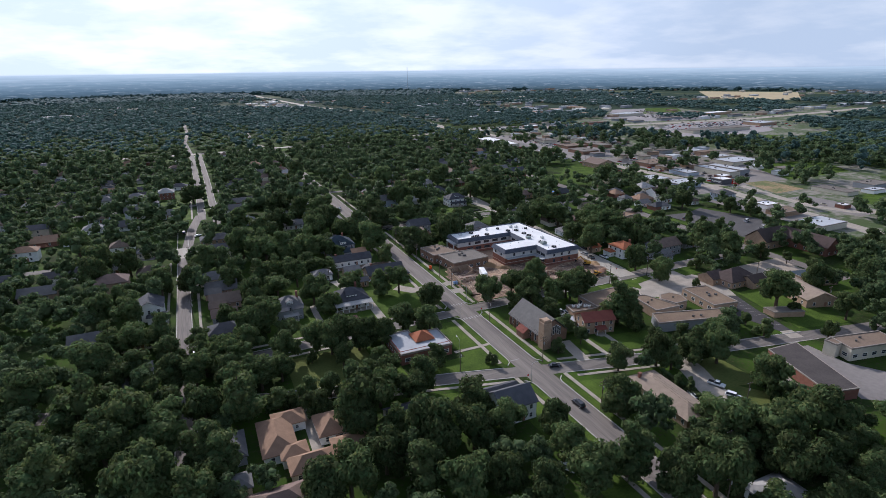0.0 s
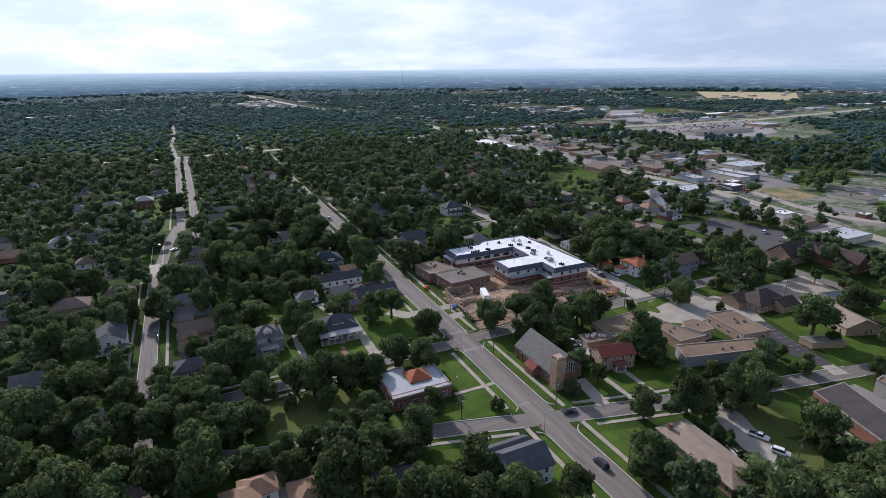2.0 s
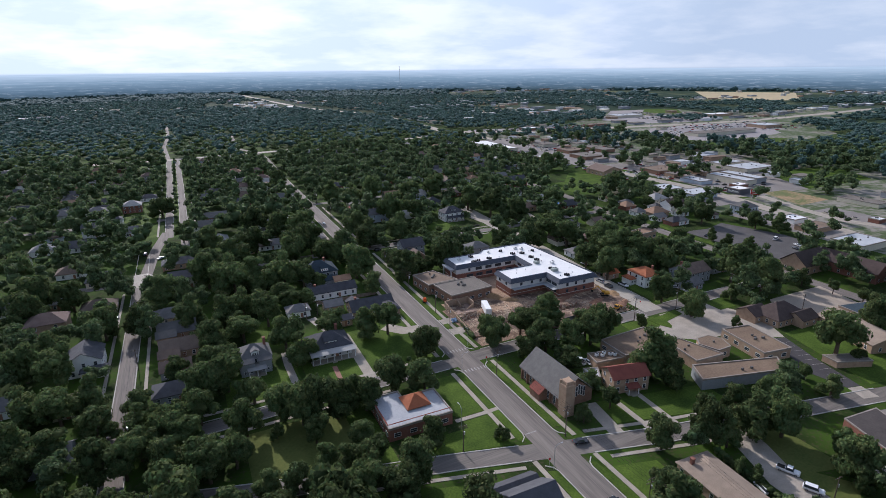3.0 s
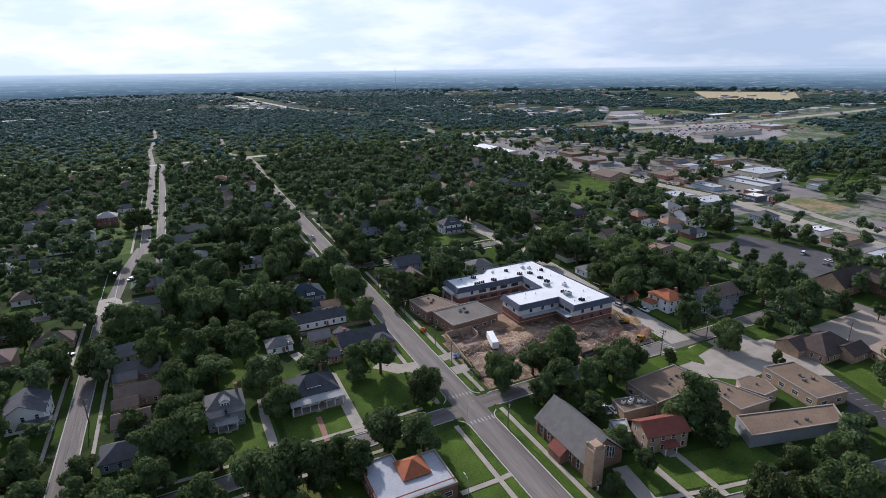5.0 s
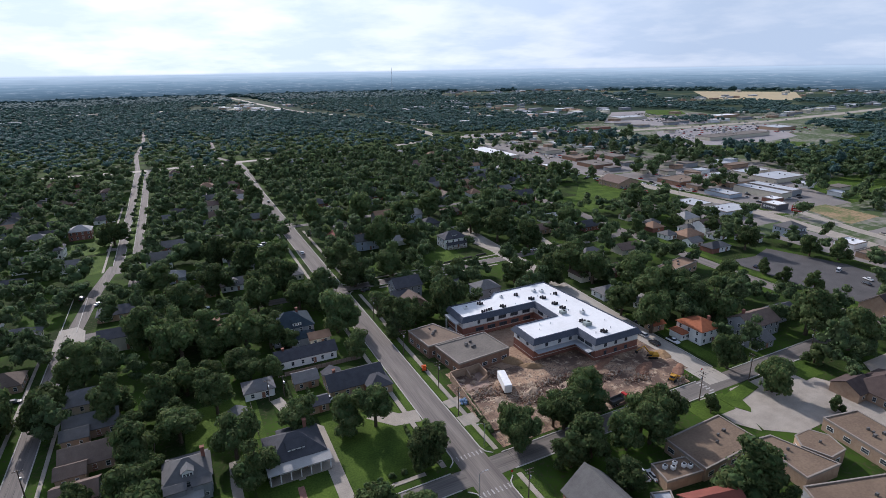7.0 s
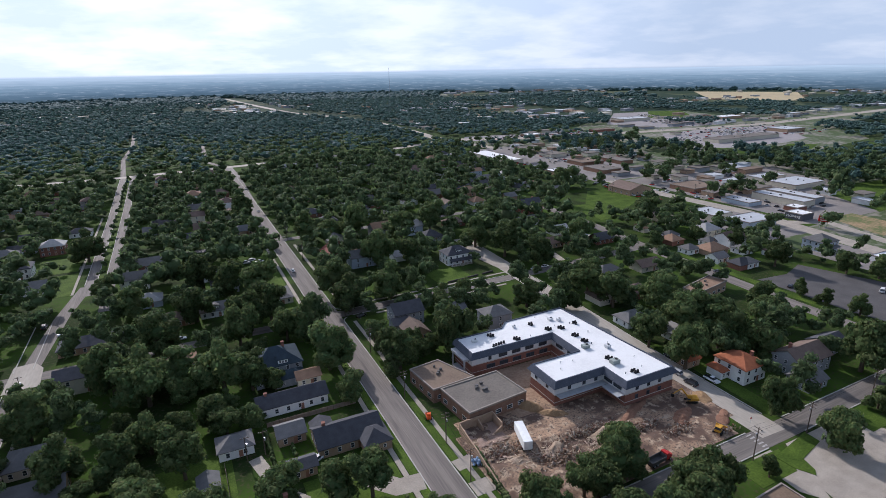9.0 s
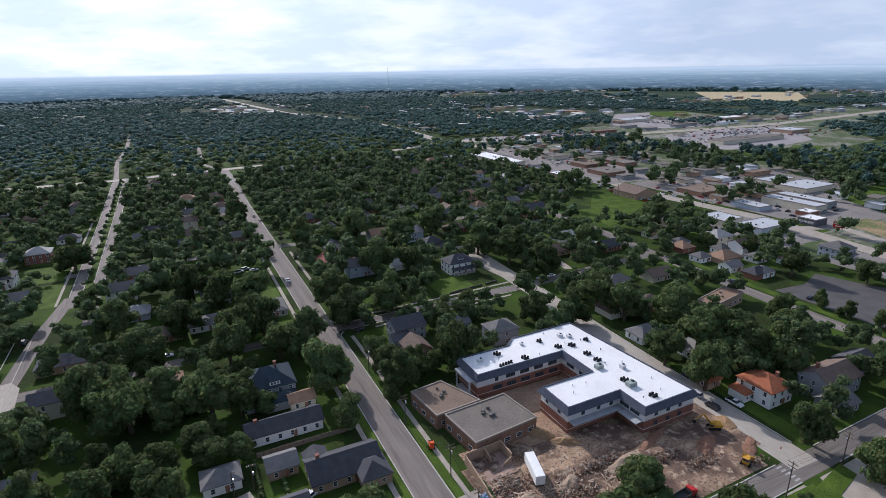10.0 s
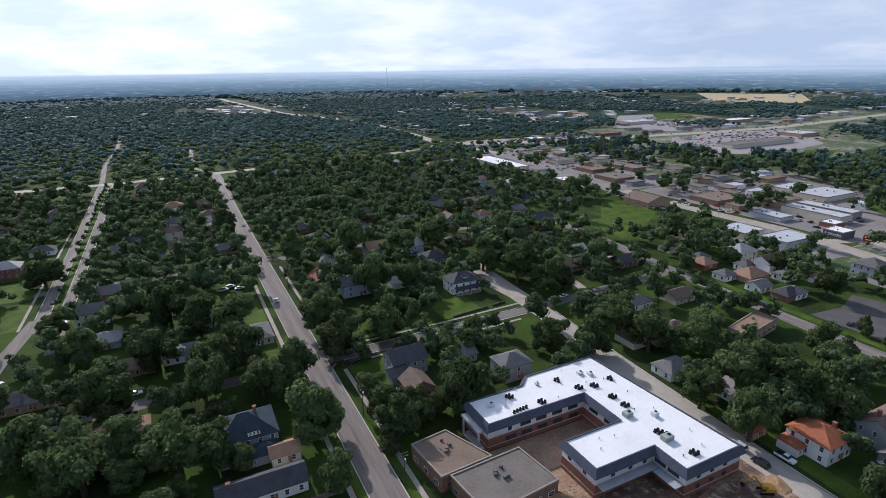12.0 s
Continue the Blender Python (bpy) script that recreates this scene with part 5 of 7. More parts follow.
def lot_cars():
    """Rows of parked and driving cars on the far lots, too many and too small to tell apart."""
    rng = np.random.default_rng(17)
    bm = bmesh.new()

    def one(x, y, along):
        w, l = (4.4, 1.8) if along else (1.8, 4.4)
        mi = int(rng.integers(0, 4))
        box(bm, x - w / 2, y - l / 2, 0.25, x + w / 2, y + l / 2, 0.9, mi=mi)
        box(bm, x - w * 0.28, y - l * 0.28, 0.9, x + w * 0.24, y + l * 0.28, 1.45, mi=3)

    for cx, cy, nx, ny in ((720, 690, 18, 5), (850, 720, 22, 5), (900, 900, 16, 7), (980, 1020, 12, 5), (560, 862, 14, 3), (455, 640, 3, 14), (470, 500, 4, 6), (435, 262, 2, 4), (540, 480, 6, 3), (520, 402, 3, 6), (408, 640, 3, 8)):
        for i in range(nx):
            for j in range(ny):
                if rng.random() < 0.42:
                    one(cx + (i - nx / 2) * 3.1 + (i // 6) * 4, cy + (j - ny / 2) * 9 + rng.uniform(-0.4, 0.4), False)
    for i in range(26):
        x = rng.uniform(500, 1250)
        one(x, np.interp(x, (511, 657, 848, 1035, 1271), (842, 812, 783, 772, 793)) + rng.choice((-6, -3, 4, 7)), True)
    for i in range(22):
        y = rng.uniform(325, 860)
        one(np.interp(y, (319, 412, 514, 599, 672, 730, 800, 882), (424, 424, 426, 432, 444, 448, 440, 425)) + rng.choice((-5, -2, 2, 5)), y, False)
    ob = part("far_cars", bm, [WALLS[1], TRIM, WALLS[2], LOT_DARK])
    tagged(ob, "many small parked cars on the far shop lots", "cars", kind="stuff")


def in_streets(x, y, m):
    p = Vector((x, y))
    for pts, half in LINES:
        for a, b in zip(pts, pts[1:]):
            a, b = Vector(a), Vector(b)
            d = b - a
            u = max(0, min(1, (p - a).dot(d) / d.length_squared))
            if (p - a - d * u).length < half + m:
                return True
    return False


far_roofs()
lot_cars()


def fill_houses():
    """Further houses in the blocks, half hidden by trees."""
    rng = np.random.default_rng(31)
    words = ("grey", "dark", "brown", "tan", "reddish", "orange", "blue-grey", "pale")
    walls = ("white", "cream", "grey", "red brick", "tan brick", "dark", "pale blue")
    for y in np.arange(300, 770, 25):
        for x in np.arange(-150, 345, 26):
            px, py = x + rng.uniform(-5, 5), y + rng.uniform(-4, 4)
            w, d = rng.uniform(10, 16), rng.uniform(8, 12)
            if rng.random() < 0.22 or px < -0.27 * py - 20 or (27 < px < 45 and 289 < py < 307):
                continue
            if in_streets(px, py, 8) or any(x0 - 8 < px < x1 + 8 and y0 - 7 < py < y1 + 7 for x0, y0, x1, y1 in BLOCKED):
                continue
            ro, wa = int(rng.choice([0, 0, 1, 1, 2, 2, 3, 7])), int(rng.choice([0, 0, 1, 2, 4, 3, 6]))
            st = "hip" if rng.random() < 0.5 else "gable"
            house(px, py, w, d, roof=ro, wall=wa, style=st, rows=2 if rng.random() < 0.25 else 1, h=2.9, faces="s", step=6.5, label=f"{walls[wa]} house with {words[ro]} {st} roof among trees")
            BLOCKED.append((px - 4, py - d / 2 - 9, px + 4, py))


fill_houses()
for x, y in ((310, 331), (311, 313), (318, 300), (332, 335), (336, 316), (322, 356), (345, 350)):
    house(x, y, 9, 8, roof=(x * 3) % 3, wall=0, style="gable" if x % 2 else "hip", label="small pale bungalow on a side street", faces="sw")
house(320, 191, 11, 30, roof=8, wall=3, style="gable", rise=5, h=5, label="brick church with a red-brown gabled roof", name="church", category="church", step=5)
house(306, 206, 20, 14, roof=8, wall=4, style="gable", rise=6, h=4.5, label="brick chapel with a steep brown roof", name="chapel", category="church", step=5)

# long grey hall and churches east of the brick wings
house(249.3, 147.4, 14.5, 27, roof=9, wall=4, style="gable", rise=3.2, h=3.6, rz=-19, label="long brick hall with weathered tan gabled roof", name="hall", category="building", step=5)
house(300, 128, 16, 34, roof=6, wall=2, style="gable", rise=6, h=6, rz=84, label="grey stone church with a steep slate-blue roof", name="church", category="church", step=5)
for zone in ((110.5, 206.8, 193, 250), (104, 240, 142, 286), (117, 97, 138, 125), (140, 97, 166, 126), (196, 90, 232, 125), (203, 119, 224, 165), (214, 129, 262, 164), (260, 146, 283, 187), (166, 90, 200, 122), (60, 112, 94, 121), (267, 378, 287, 394), (164, 352, 196, 372), (140, 141, 214, 188), (43, 250, 62, 276), (62, 246, 94, 292), (251, 264, 279, 293), (303, 292, 330, 346)):
    BLOCKED.append(zone)


def radio_mast():
    b = base("radio_mast", 790, 2060, 0, 0, "thin tall radio mast far beyond the town", "mast")
    bm = bmesh.new()
    for i in range(3):
        a = i * 2.094
        tube(bm, (1.6 * math.cos(a), 1.6 * math.sin(a), 0), (0.5 * math.cos(a), 0.5 * math.sin(a), 110), 0.25, 0.2, 4)
    part("mast_legs", bm, STEEL, b)


radio_mast()


def distance_backdrop():
    """Land beyond three kilometres: a plain glowing ring under the horizon, haze painted in."""
    bm = bmesh.new()
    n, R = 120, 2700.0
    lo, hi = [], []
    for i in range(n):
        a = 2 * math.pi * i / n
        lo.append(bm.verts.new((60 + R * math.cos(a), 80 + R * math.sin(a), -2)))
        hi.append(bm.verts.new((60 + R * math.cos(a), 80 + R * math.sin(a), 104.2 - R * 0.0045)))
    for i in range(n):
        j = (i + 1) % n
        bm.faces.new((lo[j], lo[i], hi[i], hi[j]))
    m = bpy.data.materials.new("painted_haze_distance")
    m.use_nodes = True
    nt = m.node_tree
    nt.nodes.clear()
    N, L = nt.nodes.new, nt.links.new
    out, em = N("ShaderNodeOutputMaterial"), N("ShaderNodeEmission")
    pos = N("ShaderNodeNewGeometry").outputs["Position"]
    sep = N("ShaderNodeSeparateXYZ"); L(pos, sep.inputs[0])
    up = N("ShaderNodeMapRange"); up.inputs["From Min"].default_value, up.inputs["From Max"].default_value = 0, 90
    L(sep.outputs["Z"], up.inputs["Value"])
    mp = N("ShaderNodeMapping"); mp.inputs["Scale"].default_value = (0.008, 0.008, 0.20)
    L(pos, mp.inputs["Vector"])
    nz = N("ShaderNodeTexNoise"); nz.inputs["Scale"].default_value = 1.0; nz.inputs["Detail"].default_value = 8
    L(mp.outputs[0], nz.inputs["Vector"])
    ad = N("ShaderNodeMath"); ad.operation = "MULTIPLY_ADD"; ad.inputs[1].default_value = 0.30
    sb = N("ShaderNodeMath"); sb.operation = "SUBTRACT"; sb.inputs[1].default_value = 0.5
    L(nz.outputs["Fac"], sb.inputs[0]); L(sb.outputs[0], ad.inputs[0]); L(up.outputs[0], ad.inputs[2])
    # the ramp paints the haze: dark at the foot, pale blue at the top
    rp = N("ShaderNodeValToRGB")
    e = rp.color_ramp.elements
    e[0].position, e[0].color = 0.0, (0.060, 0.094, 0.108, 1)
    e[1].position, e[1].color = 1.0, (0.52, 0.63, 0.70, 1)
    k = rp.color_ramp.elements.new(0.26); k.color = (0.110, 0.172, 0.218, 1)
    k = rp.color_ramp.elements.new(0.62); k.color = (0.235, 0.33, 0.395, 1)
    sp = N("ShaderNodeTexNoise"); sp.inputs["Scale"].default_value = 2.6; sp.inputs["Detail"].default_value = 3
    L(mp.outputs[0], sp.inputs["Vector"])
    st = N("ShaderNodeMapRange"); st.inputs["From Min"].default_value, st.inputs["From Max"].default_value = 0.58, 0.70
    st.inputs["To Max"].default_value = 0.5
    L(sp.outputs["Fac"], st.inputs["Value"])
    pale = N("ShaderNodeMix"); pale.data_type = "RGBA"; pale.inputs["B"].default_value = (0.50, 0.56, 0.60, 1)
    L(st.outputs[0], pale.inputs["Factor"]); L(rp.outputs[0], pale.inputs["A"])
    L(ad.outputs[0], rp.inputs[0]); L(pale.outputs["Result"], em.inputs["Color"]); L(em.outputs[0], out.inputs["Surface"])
    tagged(part("backdrop", bm, m), "glowing ring painted as hazy blue distant land under the horizon", "backdrop", kind="structure")


distance_backdrop()

# ---------------------------------------------------------------- trees
def foliage(name, c1, c2, spread=0.0, island=0.0, sheen=0.05):
    m = mat(name, c1, c2, rough=0.75, scale=0.25, fine=8, spread=spread, island=island, spec=0.06)
    nt = m.node_tree
    b = nt.nodes["Principled BSDF"]
    out = nt.nodes["Material Output"]
    tr = nt.nodes.new("ShaderNodeBsdfTranslucent")
    mixer = nt.nodes.new("ShaderNodeMixShader")
    mixer.inputs[0].default_value = 0.4
    nt.links.new(b.inputs["Base Color"].links[0].from_socket, tr.inputs["Color"])
    nt.links.new(b.outputs[0], mixer.inputs[1]); nt.links.new(tr.outputs[0], mixer.inputs[2])
    nt.links.new(mixer.outputs[0], out.inputs["Surface"])
    # bluish sheen, stronger on the far leaves, adds to their painted haze
    b.inputs["Sheen Weight"].default_value = sheen
    b.inputs["Sheen Roughness"].default_value = 0.5
    b.inputs["Sheen Tint"].default_value = (0.7, 0.85, 1.0, 1)
    return m


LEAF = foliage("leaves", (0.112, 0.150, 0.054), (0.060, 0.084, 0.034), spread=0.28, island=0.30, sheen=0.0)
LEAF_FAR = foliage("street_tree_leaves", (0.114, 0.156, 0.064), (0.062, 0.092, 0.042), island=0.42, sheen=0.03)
# bluish leaf colour stands in for the haze over far trees
LEAF_HAZED = foliage("haze_tinted_leaves", (0.076, 0.132, 0.106), (0.052, 0.094, 0.080), island=0.16, sheen=0.22)

ICO = {}
for level in (1, 2):
    _b = bmesh.new()
    bmesh.ops.create_icosphere(_b, subdivisions=level, radius=1)
    _b.verts.index_update()
    ICO[level] = (np.array([v.co for v in _b.verts]), np.array([[v.index for v in f.verts] for f in _b.faces]))
    _b.free()


def crown_arrays(rng, R, H, z0, clumps, level, leaves, leaf, rough=0.28):
    """Foliage as lumpy clumps with leaf sprays standing out of them: vertices and triangles."""
    V, F, n = [], [], 0
    sv, sf = ICO[level]
    centres = []
    # a few big limbs, each carrying several clumps, make the outline uneven
    lobes = [(0.0, 0.0, 0.72)]
    for i in range(3 + clumps // 9):
        a, k = rng.uniform(0, 2 * np.pi), rng.uniform(0.30, 0.66)
        lobes.append((np.cos(a) * k, np.sin(a) * k, rng.uniform(0.30, 0.80) - 0.18 * k))
    for i in range(clumps):
        lx, ly, lz = lobes[i % len(lobes)]
        off = rng.normal(size=3).clip(-1.4, 1.4) * (0.17, 0.17, 0.10)
        c = np.array([(lx + off[0]) * R, (ly + off[1]) * R, z0 + H * (lz + off[2])]) if i else np.array([0.0, 0.0, z0 + H * 0.48])
        r = R * rng.uniform(0.21, 0.36) * (1.25 if clumps < 10 else 1) if i else R * 0.56
        s = np.array([r, r, r * rng.uniform(0.7, 0.95)])
        jit = 1 + rough * rng.normal(size=(len(sv), 1)).clip(-1.5, 1.5)
        V.append(sv * s * jit * 0.8 + c); F.append(sf + n); n += len(sv)
        centres.append((c, s))
    if leaves:
        idx = rng.integers(0, clumps, leaves)
        d = rng.normal(size=(leaves, 3)); d[:, 2] = np.abs(d[:, 2]) * 0.9 - 0.35
        d /= np.linalg.norm(d, axis=1)[:, None]
        C = np.array([centres[i][0] for i in idx]) + d * np.array([centres[i][1] for i in idx]) * rng.uniform(0.80, 1.16, (leaves, 1))
        t1 = np.cross(d, rng.normal(size=(leaves, 3))); t1 /= np.linalg.norm(t1, axis=1)[:, None] + 1e-9
        nn = d + rng.normal(size=(leaves, 3)) * 0.6
        t2 = np.cross(nn, t1); t2 /= np.linalg.norm(t2, axis=1)[:, None] + 1e-9
        s = leaf * rng.uniform(0.6, 1.5, (leaves, 1))
        q = np.stack([C - t1 * s, C + t1 * s * 0.7 - t2 * s * 0.75, C + t1 * s * 0.7 + t2 * s * 0.75], 1).reshape(-1, 3)
        k = np.arange(leaves) * 3 + n
        V.append(q); F.append(np.stack([k, k + 1, k + 2], 1))
    return np.concatenate(V), np.concatenate(F)


def mesh_from(name, V, F, mats, mi=None):
    me = bpy.data.meshes.new(name)
    me.vertices.add(len(V)); me.vertices.foreach_set("co", np.ascontiguousarray(V, dtype=np.float32).ravel())
    me.loops.add(len(F) * 3); me.loops.foreach_set("vertex_index", np.ascontiguousarray(F, dtype=np.int32).ravel())
    me.polygons.add(len(F)); me.polygons.foreach_set("loop_start", np.arange(len(F), dtype=np.int32) * 3)
    if mi is not None:
        me.polygons.foreach_set("material_index", np.ascontiguousarray(mi, dtype=np.int32))
    me.update(calc_edges=True)
    for m in mats:
        me.materials.append(m)
    return me


def trunk_mesh(rng, R, H):
    bm = bmesh.new()
    r = R * 0.055 + 0.08
    tube(bm, (0, 0, -0.1), (0, 0, H * 0.34), r * 1.3, r, 7)
    for i in range(4):
        a = i * 1.57 + rng.uniform(-0.4, 0.4)
        tube(bm, (0, 0, H * 0.28), (math.cos(a) * R * 0.45, math.sin(a) * R * 0.45, H * rng.uniform(0.5, 0.62)), r * 0.62, r * 0.2, 5)
    tube(bm, (0, 0, H * 0.3), (0.2, 0.1, H * 0.72), r * 0.8, r * 0.25, 6)
    me = bpy.data.meshes.new("trunk"); bm.to_mesh(me); bm.free(); me.materials.append(BARK)
    return me


TREES = []
for i in range(8):
    rng = np.random.default_rng(100 + i)
    R = 5.0
    H = (10.0, 11.5, 9.0, 12.0, 10.5, 8.5, 11.0, 13.0)[i]
    V, F = crown_arrays(rng, R, H * 0.97, H * 0.03, 44, 1, 4600, 0.33, 0.15)
    TREES.append((mesh_from("crown", V, F, [LEAF]), trunk_mesh(rng, R, H), H))
MIDS = []
for i in range(6):
    rng = np.random.default_rng(200 + i)
    MIDS.append((crown_arrays(rng, 5.0, 8.3 + 0.5 * i, 1.2, 15, 1, 640, 0.46, 0.18), crown_arrays(rng, 5.0, 8.3 + 0.5 * i, 1.2, 7, 1, 150, 0.72, 0.18)))
FARS = []
for i in range(4):
    rng = np.random.default_rng(300 + i)
    FARS.append(crown_arrays(rng, 5.0, 8.5, 0.5, 2, 1, 14, 1.2, 0.2))

NEAR_TREES = []


def tree(x, y, r, h=None, k=None):
    """One tree: crown radius r, height h."""
    k = k if k is not None else int(abs(x * 7.3 + y * 3.1)) % 8
    crown, trunk, H = TREES[k]
    h = h or r * 2.0
    t = base("tree", x, y, 0, (x * 37 + y * 53) % 360, "broad leafy green shade tree in full summer leaf" if r > 3 else "small young leafy tree on a lawn", "tree", "trees")
    t.scale = (r / 5.0, r / 5.0, h / H)
    shared("trunk", trunk, t)
    shared("crown", crown, t)
    NEAR_TREES.append((x, y, r))


def is_free(x, y, r):
    m = r * 0.12
    for x0, y0, x1, y1 in BLOCKED:
        if x0 - m < x < x1 + m and y0 - m < y < y1 + m:
            return False
    return not in_streets(x, y, max(m, r - 5.5))


# trees that stand by themselves on lawns and along the streets
TREES_1 = [(145, 60, 5.2), (126, 68, 7.1), (107, 74, 6.7), (148, 75, 7.9), (133, 77, 7.7), (98, 77, 5.9), (126, 84, 7.8), (79, 88, 6.8), (92, 89, 6.8), (66, 90, 5.5), (61, 97, 5.2), (49, 98, 6.9), (165, 101, 6.2), (81, 101, 5.6), (41, 106, 7.1), (170, 108, 3.7), (139, 111, 2.2), (109, 111, 6.3), (16, 112, 6.9), (24, 112, 7.0), (216, 114, 3.1), (138, 115, 1.8), (113, 116, 4.7), (61, 116, 6.7), (35, 117, 6.3), (50, 118, 7.8), (162, 120, 6.1), (-13, 122, 6.7)]
TREES_2 = [(241, 122, 5.5), (155, 124, 6.9), (144, 124, 4.6), (197, 127, 3.8), (141, 128, 5.5), (-22, 130, 8.3), (67, 130, 6.6), (-19, 131, 7.0), (-5, 133, 6.8), (175, 134, 4.7), (160, 134, 4.5), (34, 135, 9.0), (228, 136, 2.8), (280, 137, 7.2), (199, 137, 2.4), (-8, 140, 7.0), (-44, 141, 8.3), (223, 141, 8.7), (43, 147, 5.6), (259, 147, 6.5), (-33, 148, 7.5), (58, 150, 6.0), (-19, 151, 7.5), (115, 151, 2.8), (154, 152, 4.9), (301, 153, 6.7), (127, 153, 3.3)]
TREES_3 = [(89, 154, 1.6), (48, 155, 5.6), (88, 156, 1.6), (-51, 156, 7.5), (-26, 158, 9.0), (43, 158, 5.0), (30, 159, 4.5), (-8, 160, 6.5), (23, 160, 3.9), (51, 160, 4.9), (2, 160, 9.0), (68, 161, 4.8), (38, 162, 4.3), (153, 162, 8.8), (286, 166, 3.1), (-20, 168, 7.0), (-40, 171, 9.0), (10, 173, 6.0), (212, 174, 2.4), (352, 175, 5.9), (17, 176, 5.2), (39, 177, 3.9), (1, 178, 6.0), (284, 178, 2.7), (29, 184, 2.2), (-10, 184, 5.3), (-16, 185, 5.8), (205, 190, 6.2)]
TREES_4 = [(-57, 186, 8.7), (57, 186, 5.1), (78, 188, 5.9), (21, 188, 5.4), (41, 189, 7.3), (149, 189, 6.7), (5, 190, 5.0), (141, 190, 5.1), (281, 191, 4.5), (177, 191, 2.7), (161, 193, 5.1), (236, 195, 3.7), (-35, 195, 5.5), (257, 195, 7.6), (-29, 197, 6.4), (0, 198, 5.4), (9, 201, 5.3), (-42, 201, 8.7), (-19, 207, 5.6), (205, 207, 5.8), (129, 208, 5.2), (114, 208, 5.5), (139, 209, 7.2), (88, 210, 6.0), (255, 210, 9.0), (-29, 216, 6.8), (11, 216, 6.5), (18, 217, 7.7)]
TREES_5 = [(-21, 221, 6.7), (-39, 223, 6.9), (45, 224, 6.4), (81, 233, 6.2), (72, 234, 6.1), (231, 235, 9.0), (41, 237, 6.7), (202, 240, 7.4), (-34, 243, 6.5), (17, 244, 6.1), (226, 245, 9.0), (-45, 254, 6.6), (218, 256, 9.0), (203, 258, 6.4), (38, 262, 6.1), (-39, 265, 5.6), (240, 263, 6.5), (21, 269, 6.7), (89, 277, 5.0), (9, 274, 7.2), (-10, 278, 6.9), (-23, 278, 7.0), (106, 284, 4.1), (234, 284, 9.0), (111, 288, 6.9), (135, 293, 8.9), (217, 293, 9.0), (88, 300, 9.0)]
TREES_6 = [(-3, 301, 7.7), (195, 302, 7.2), (52, 303, 9.0), (-54, 304, 8.0), (29, 305, 9.0), (214, 307, 9.0), (183, 312, 6.9), (38, 313, 7.6), (110, 313, 4.8), (28, 313, 9.0), (-39, 317, 6.9), (18, 319, 8.2), (-53, 325, 8.3), (147, 327, 6.8), (87, 328, 7.9), (160, 331, 4.5), (61, 332, 7.5), (32, 340, 9.0), (66, 346, 8.9), (110, 346, 9.0), (132, 351, 9.0), (76, 351, 8.1), (221, 356, 8.1), (-69, 367, 8.1), (47, 367, 8.2), (109, 368, 8.4), (75, 376, 9.0), (212, 376, 9.0)]
TREES_7 = [(267, 377, 9.0), (23, 382, 7.3), (158, 388, 9.0), (63, 390, 8.3), (335, 391, 9.0), (142, 396, 9.0), (206, 400, 9.0), (52, 404, 9.0), (8, 410, 5.6), (170, 431, 9.0), (195, 442, 9.0), (243, 443, 9.0), (148, 455, 9.0), (117, 461, 9.0), (133, 463, 9.0), (-5, 486, 9.0), (362, 517, 9.0), (85, 533, 9.0)]
PLACED = TREES_1 + TREES_2 + TREES_3 + TREES_4 + TREES_5 + TREES_6 + TREES_7
PLACED += [(338, 322, 5.0), (334, 346, 5.5), (300, 348, 4.5), (262, 252, 6.5), (274, 262, 6.0), (72.5, 118.5, 5.5), (84, 112, 5.0), (303.5, 262, 3.4), (302.5, 250, 3.8), (303.5, 236, 4.2), (330, 292, 6.5), (352, 268, 5.5), (358, 256, 6.0), (115.5, 204.5, 5.5), (131, 205.5, 6.0), (144.5, 210.5, 7.2), (122.5, 191.5, 5.5), (130, 192, 6.2), (149.5, 193, 6.2), (158, 195, 6.0), (87.5, 211, 5.0), (37.4, 187.4, 6.5), (47.7, 186.0, 7.0), (55.0, 191.5, 4.5), (32.4, 193.0, 5.5), (161.4, 99.5, 5.0), (78.7, 330, 7.0), (89.0, 318, 6.0), (139.7, 301.7, 5.0), (119.5, 297.6, 4.0)]
for x, y, r in PLACED:
    tree(x, y, r, (1.9 + 0.5 * ((x * 13 + y * 7) % 10) / 10) * r + 1.5)


WOOD_LOT = ((104, 98), (133, 94), (150, 93), (166, 90), (200, 82), (205, 72), (190, 58), (146, 50), (112, 55), (106, 70))


def seen(x, y):
    """Whether the flight can see this place at all."""
    return x > -0.27 * y - 45 and x < 2.25 * y + 40 and y > 85


BELTS = (
    ((536, 703), (605, 764), (681, 694), (650, 625), (726, 582), (604, 497), (551, 508), (522, 548), (528, 620)),
    ((660, 582), (702, 526), (892, 518), (760, 380), (604, 377), (586, 395), (600, 489)),
    ((925, 598), (954, 652), (1083, 713), (1367, 749), (1200, 600), (962, 552)),
)
FAR_YARDS = ((60, 1780), (230, 1640), (330, 1640), (450, 1780), (480, 2040), (120, 2040))
OPEN_EAST = ((398, 332), (352, 310), (372, 290), (350, 215), (330, 180), (371, 165), (480, 180), (640, 260), (640, 340))
OPEN_LAND = ((425, 890), (448, 730), (380, 700), (384, 590), (432, 599), (402, 500), (398, 330), (560, 300), (640, 330), (620, 490), (700, 526), (890, 518), (962, 552), (925, 598), (954, 652),
             (1083, 713), (1367, 749), (1500, 790), (1500, 925), (1187, 836), (1092, 907), (1142, 1062), (1061, 1100), (968, 1103), (785, 923), (592, 926))


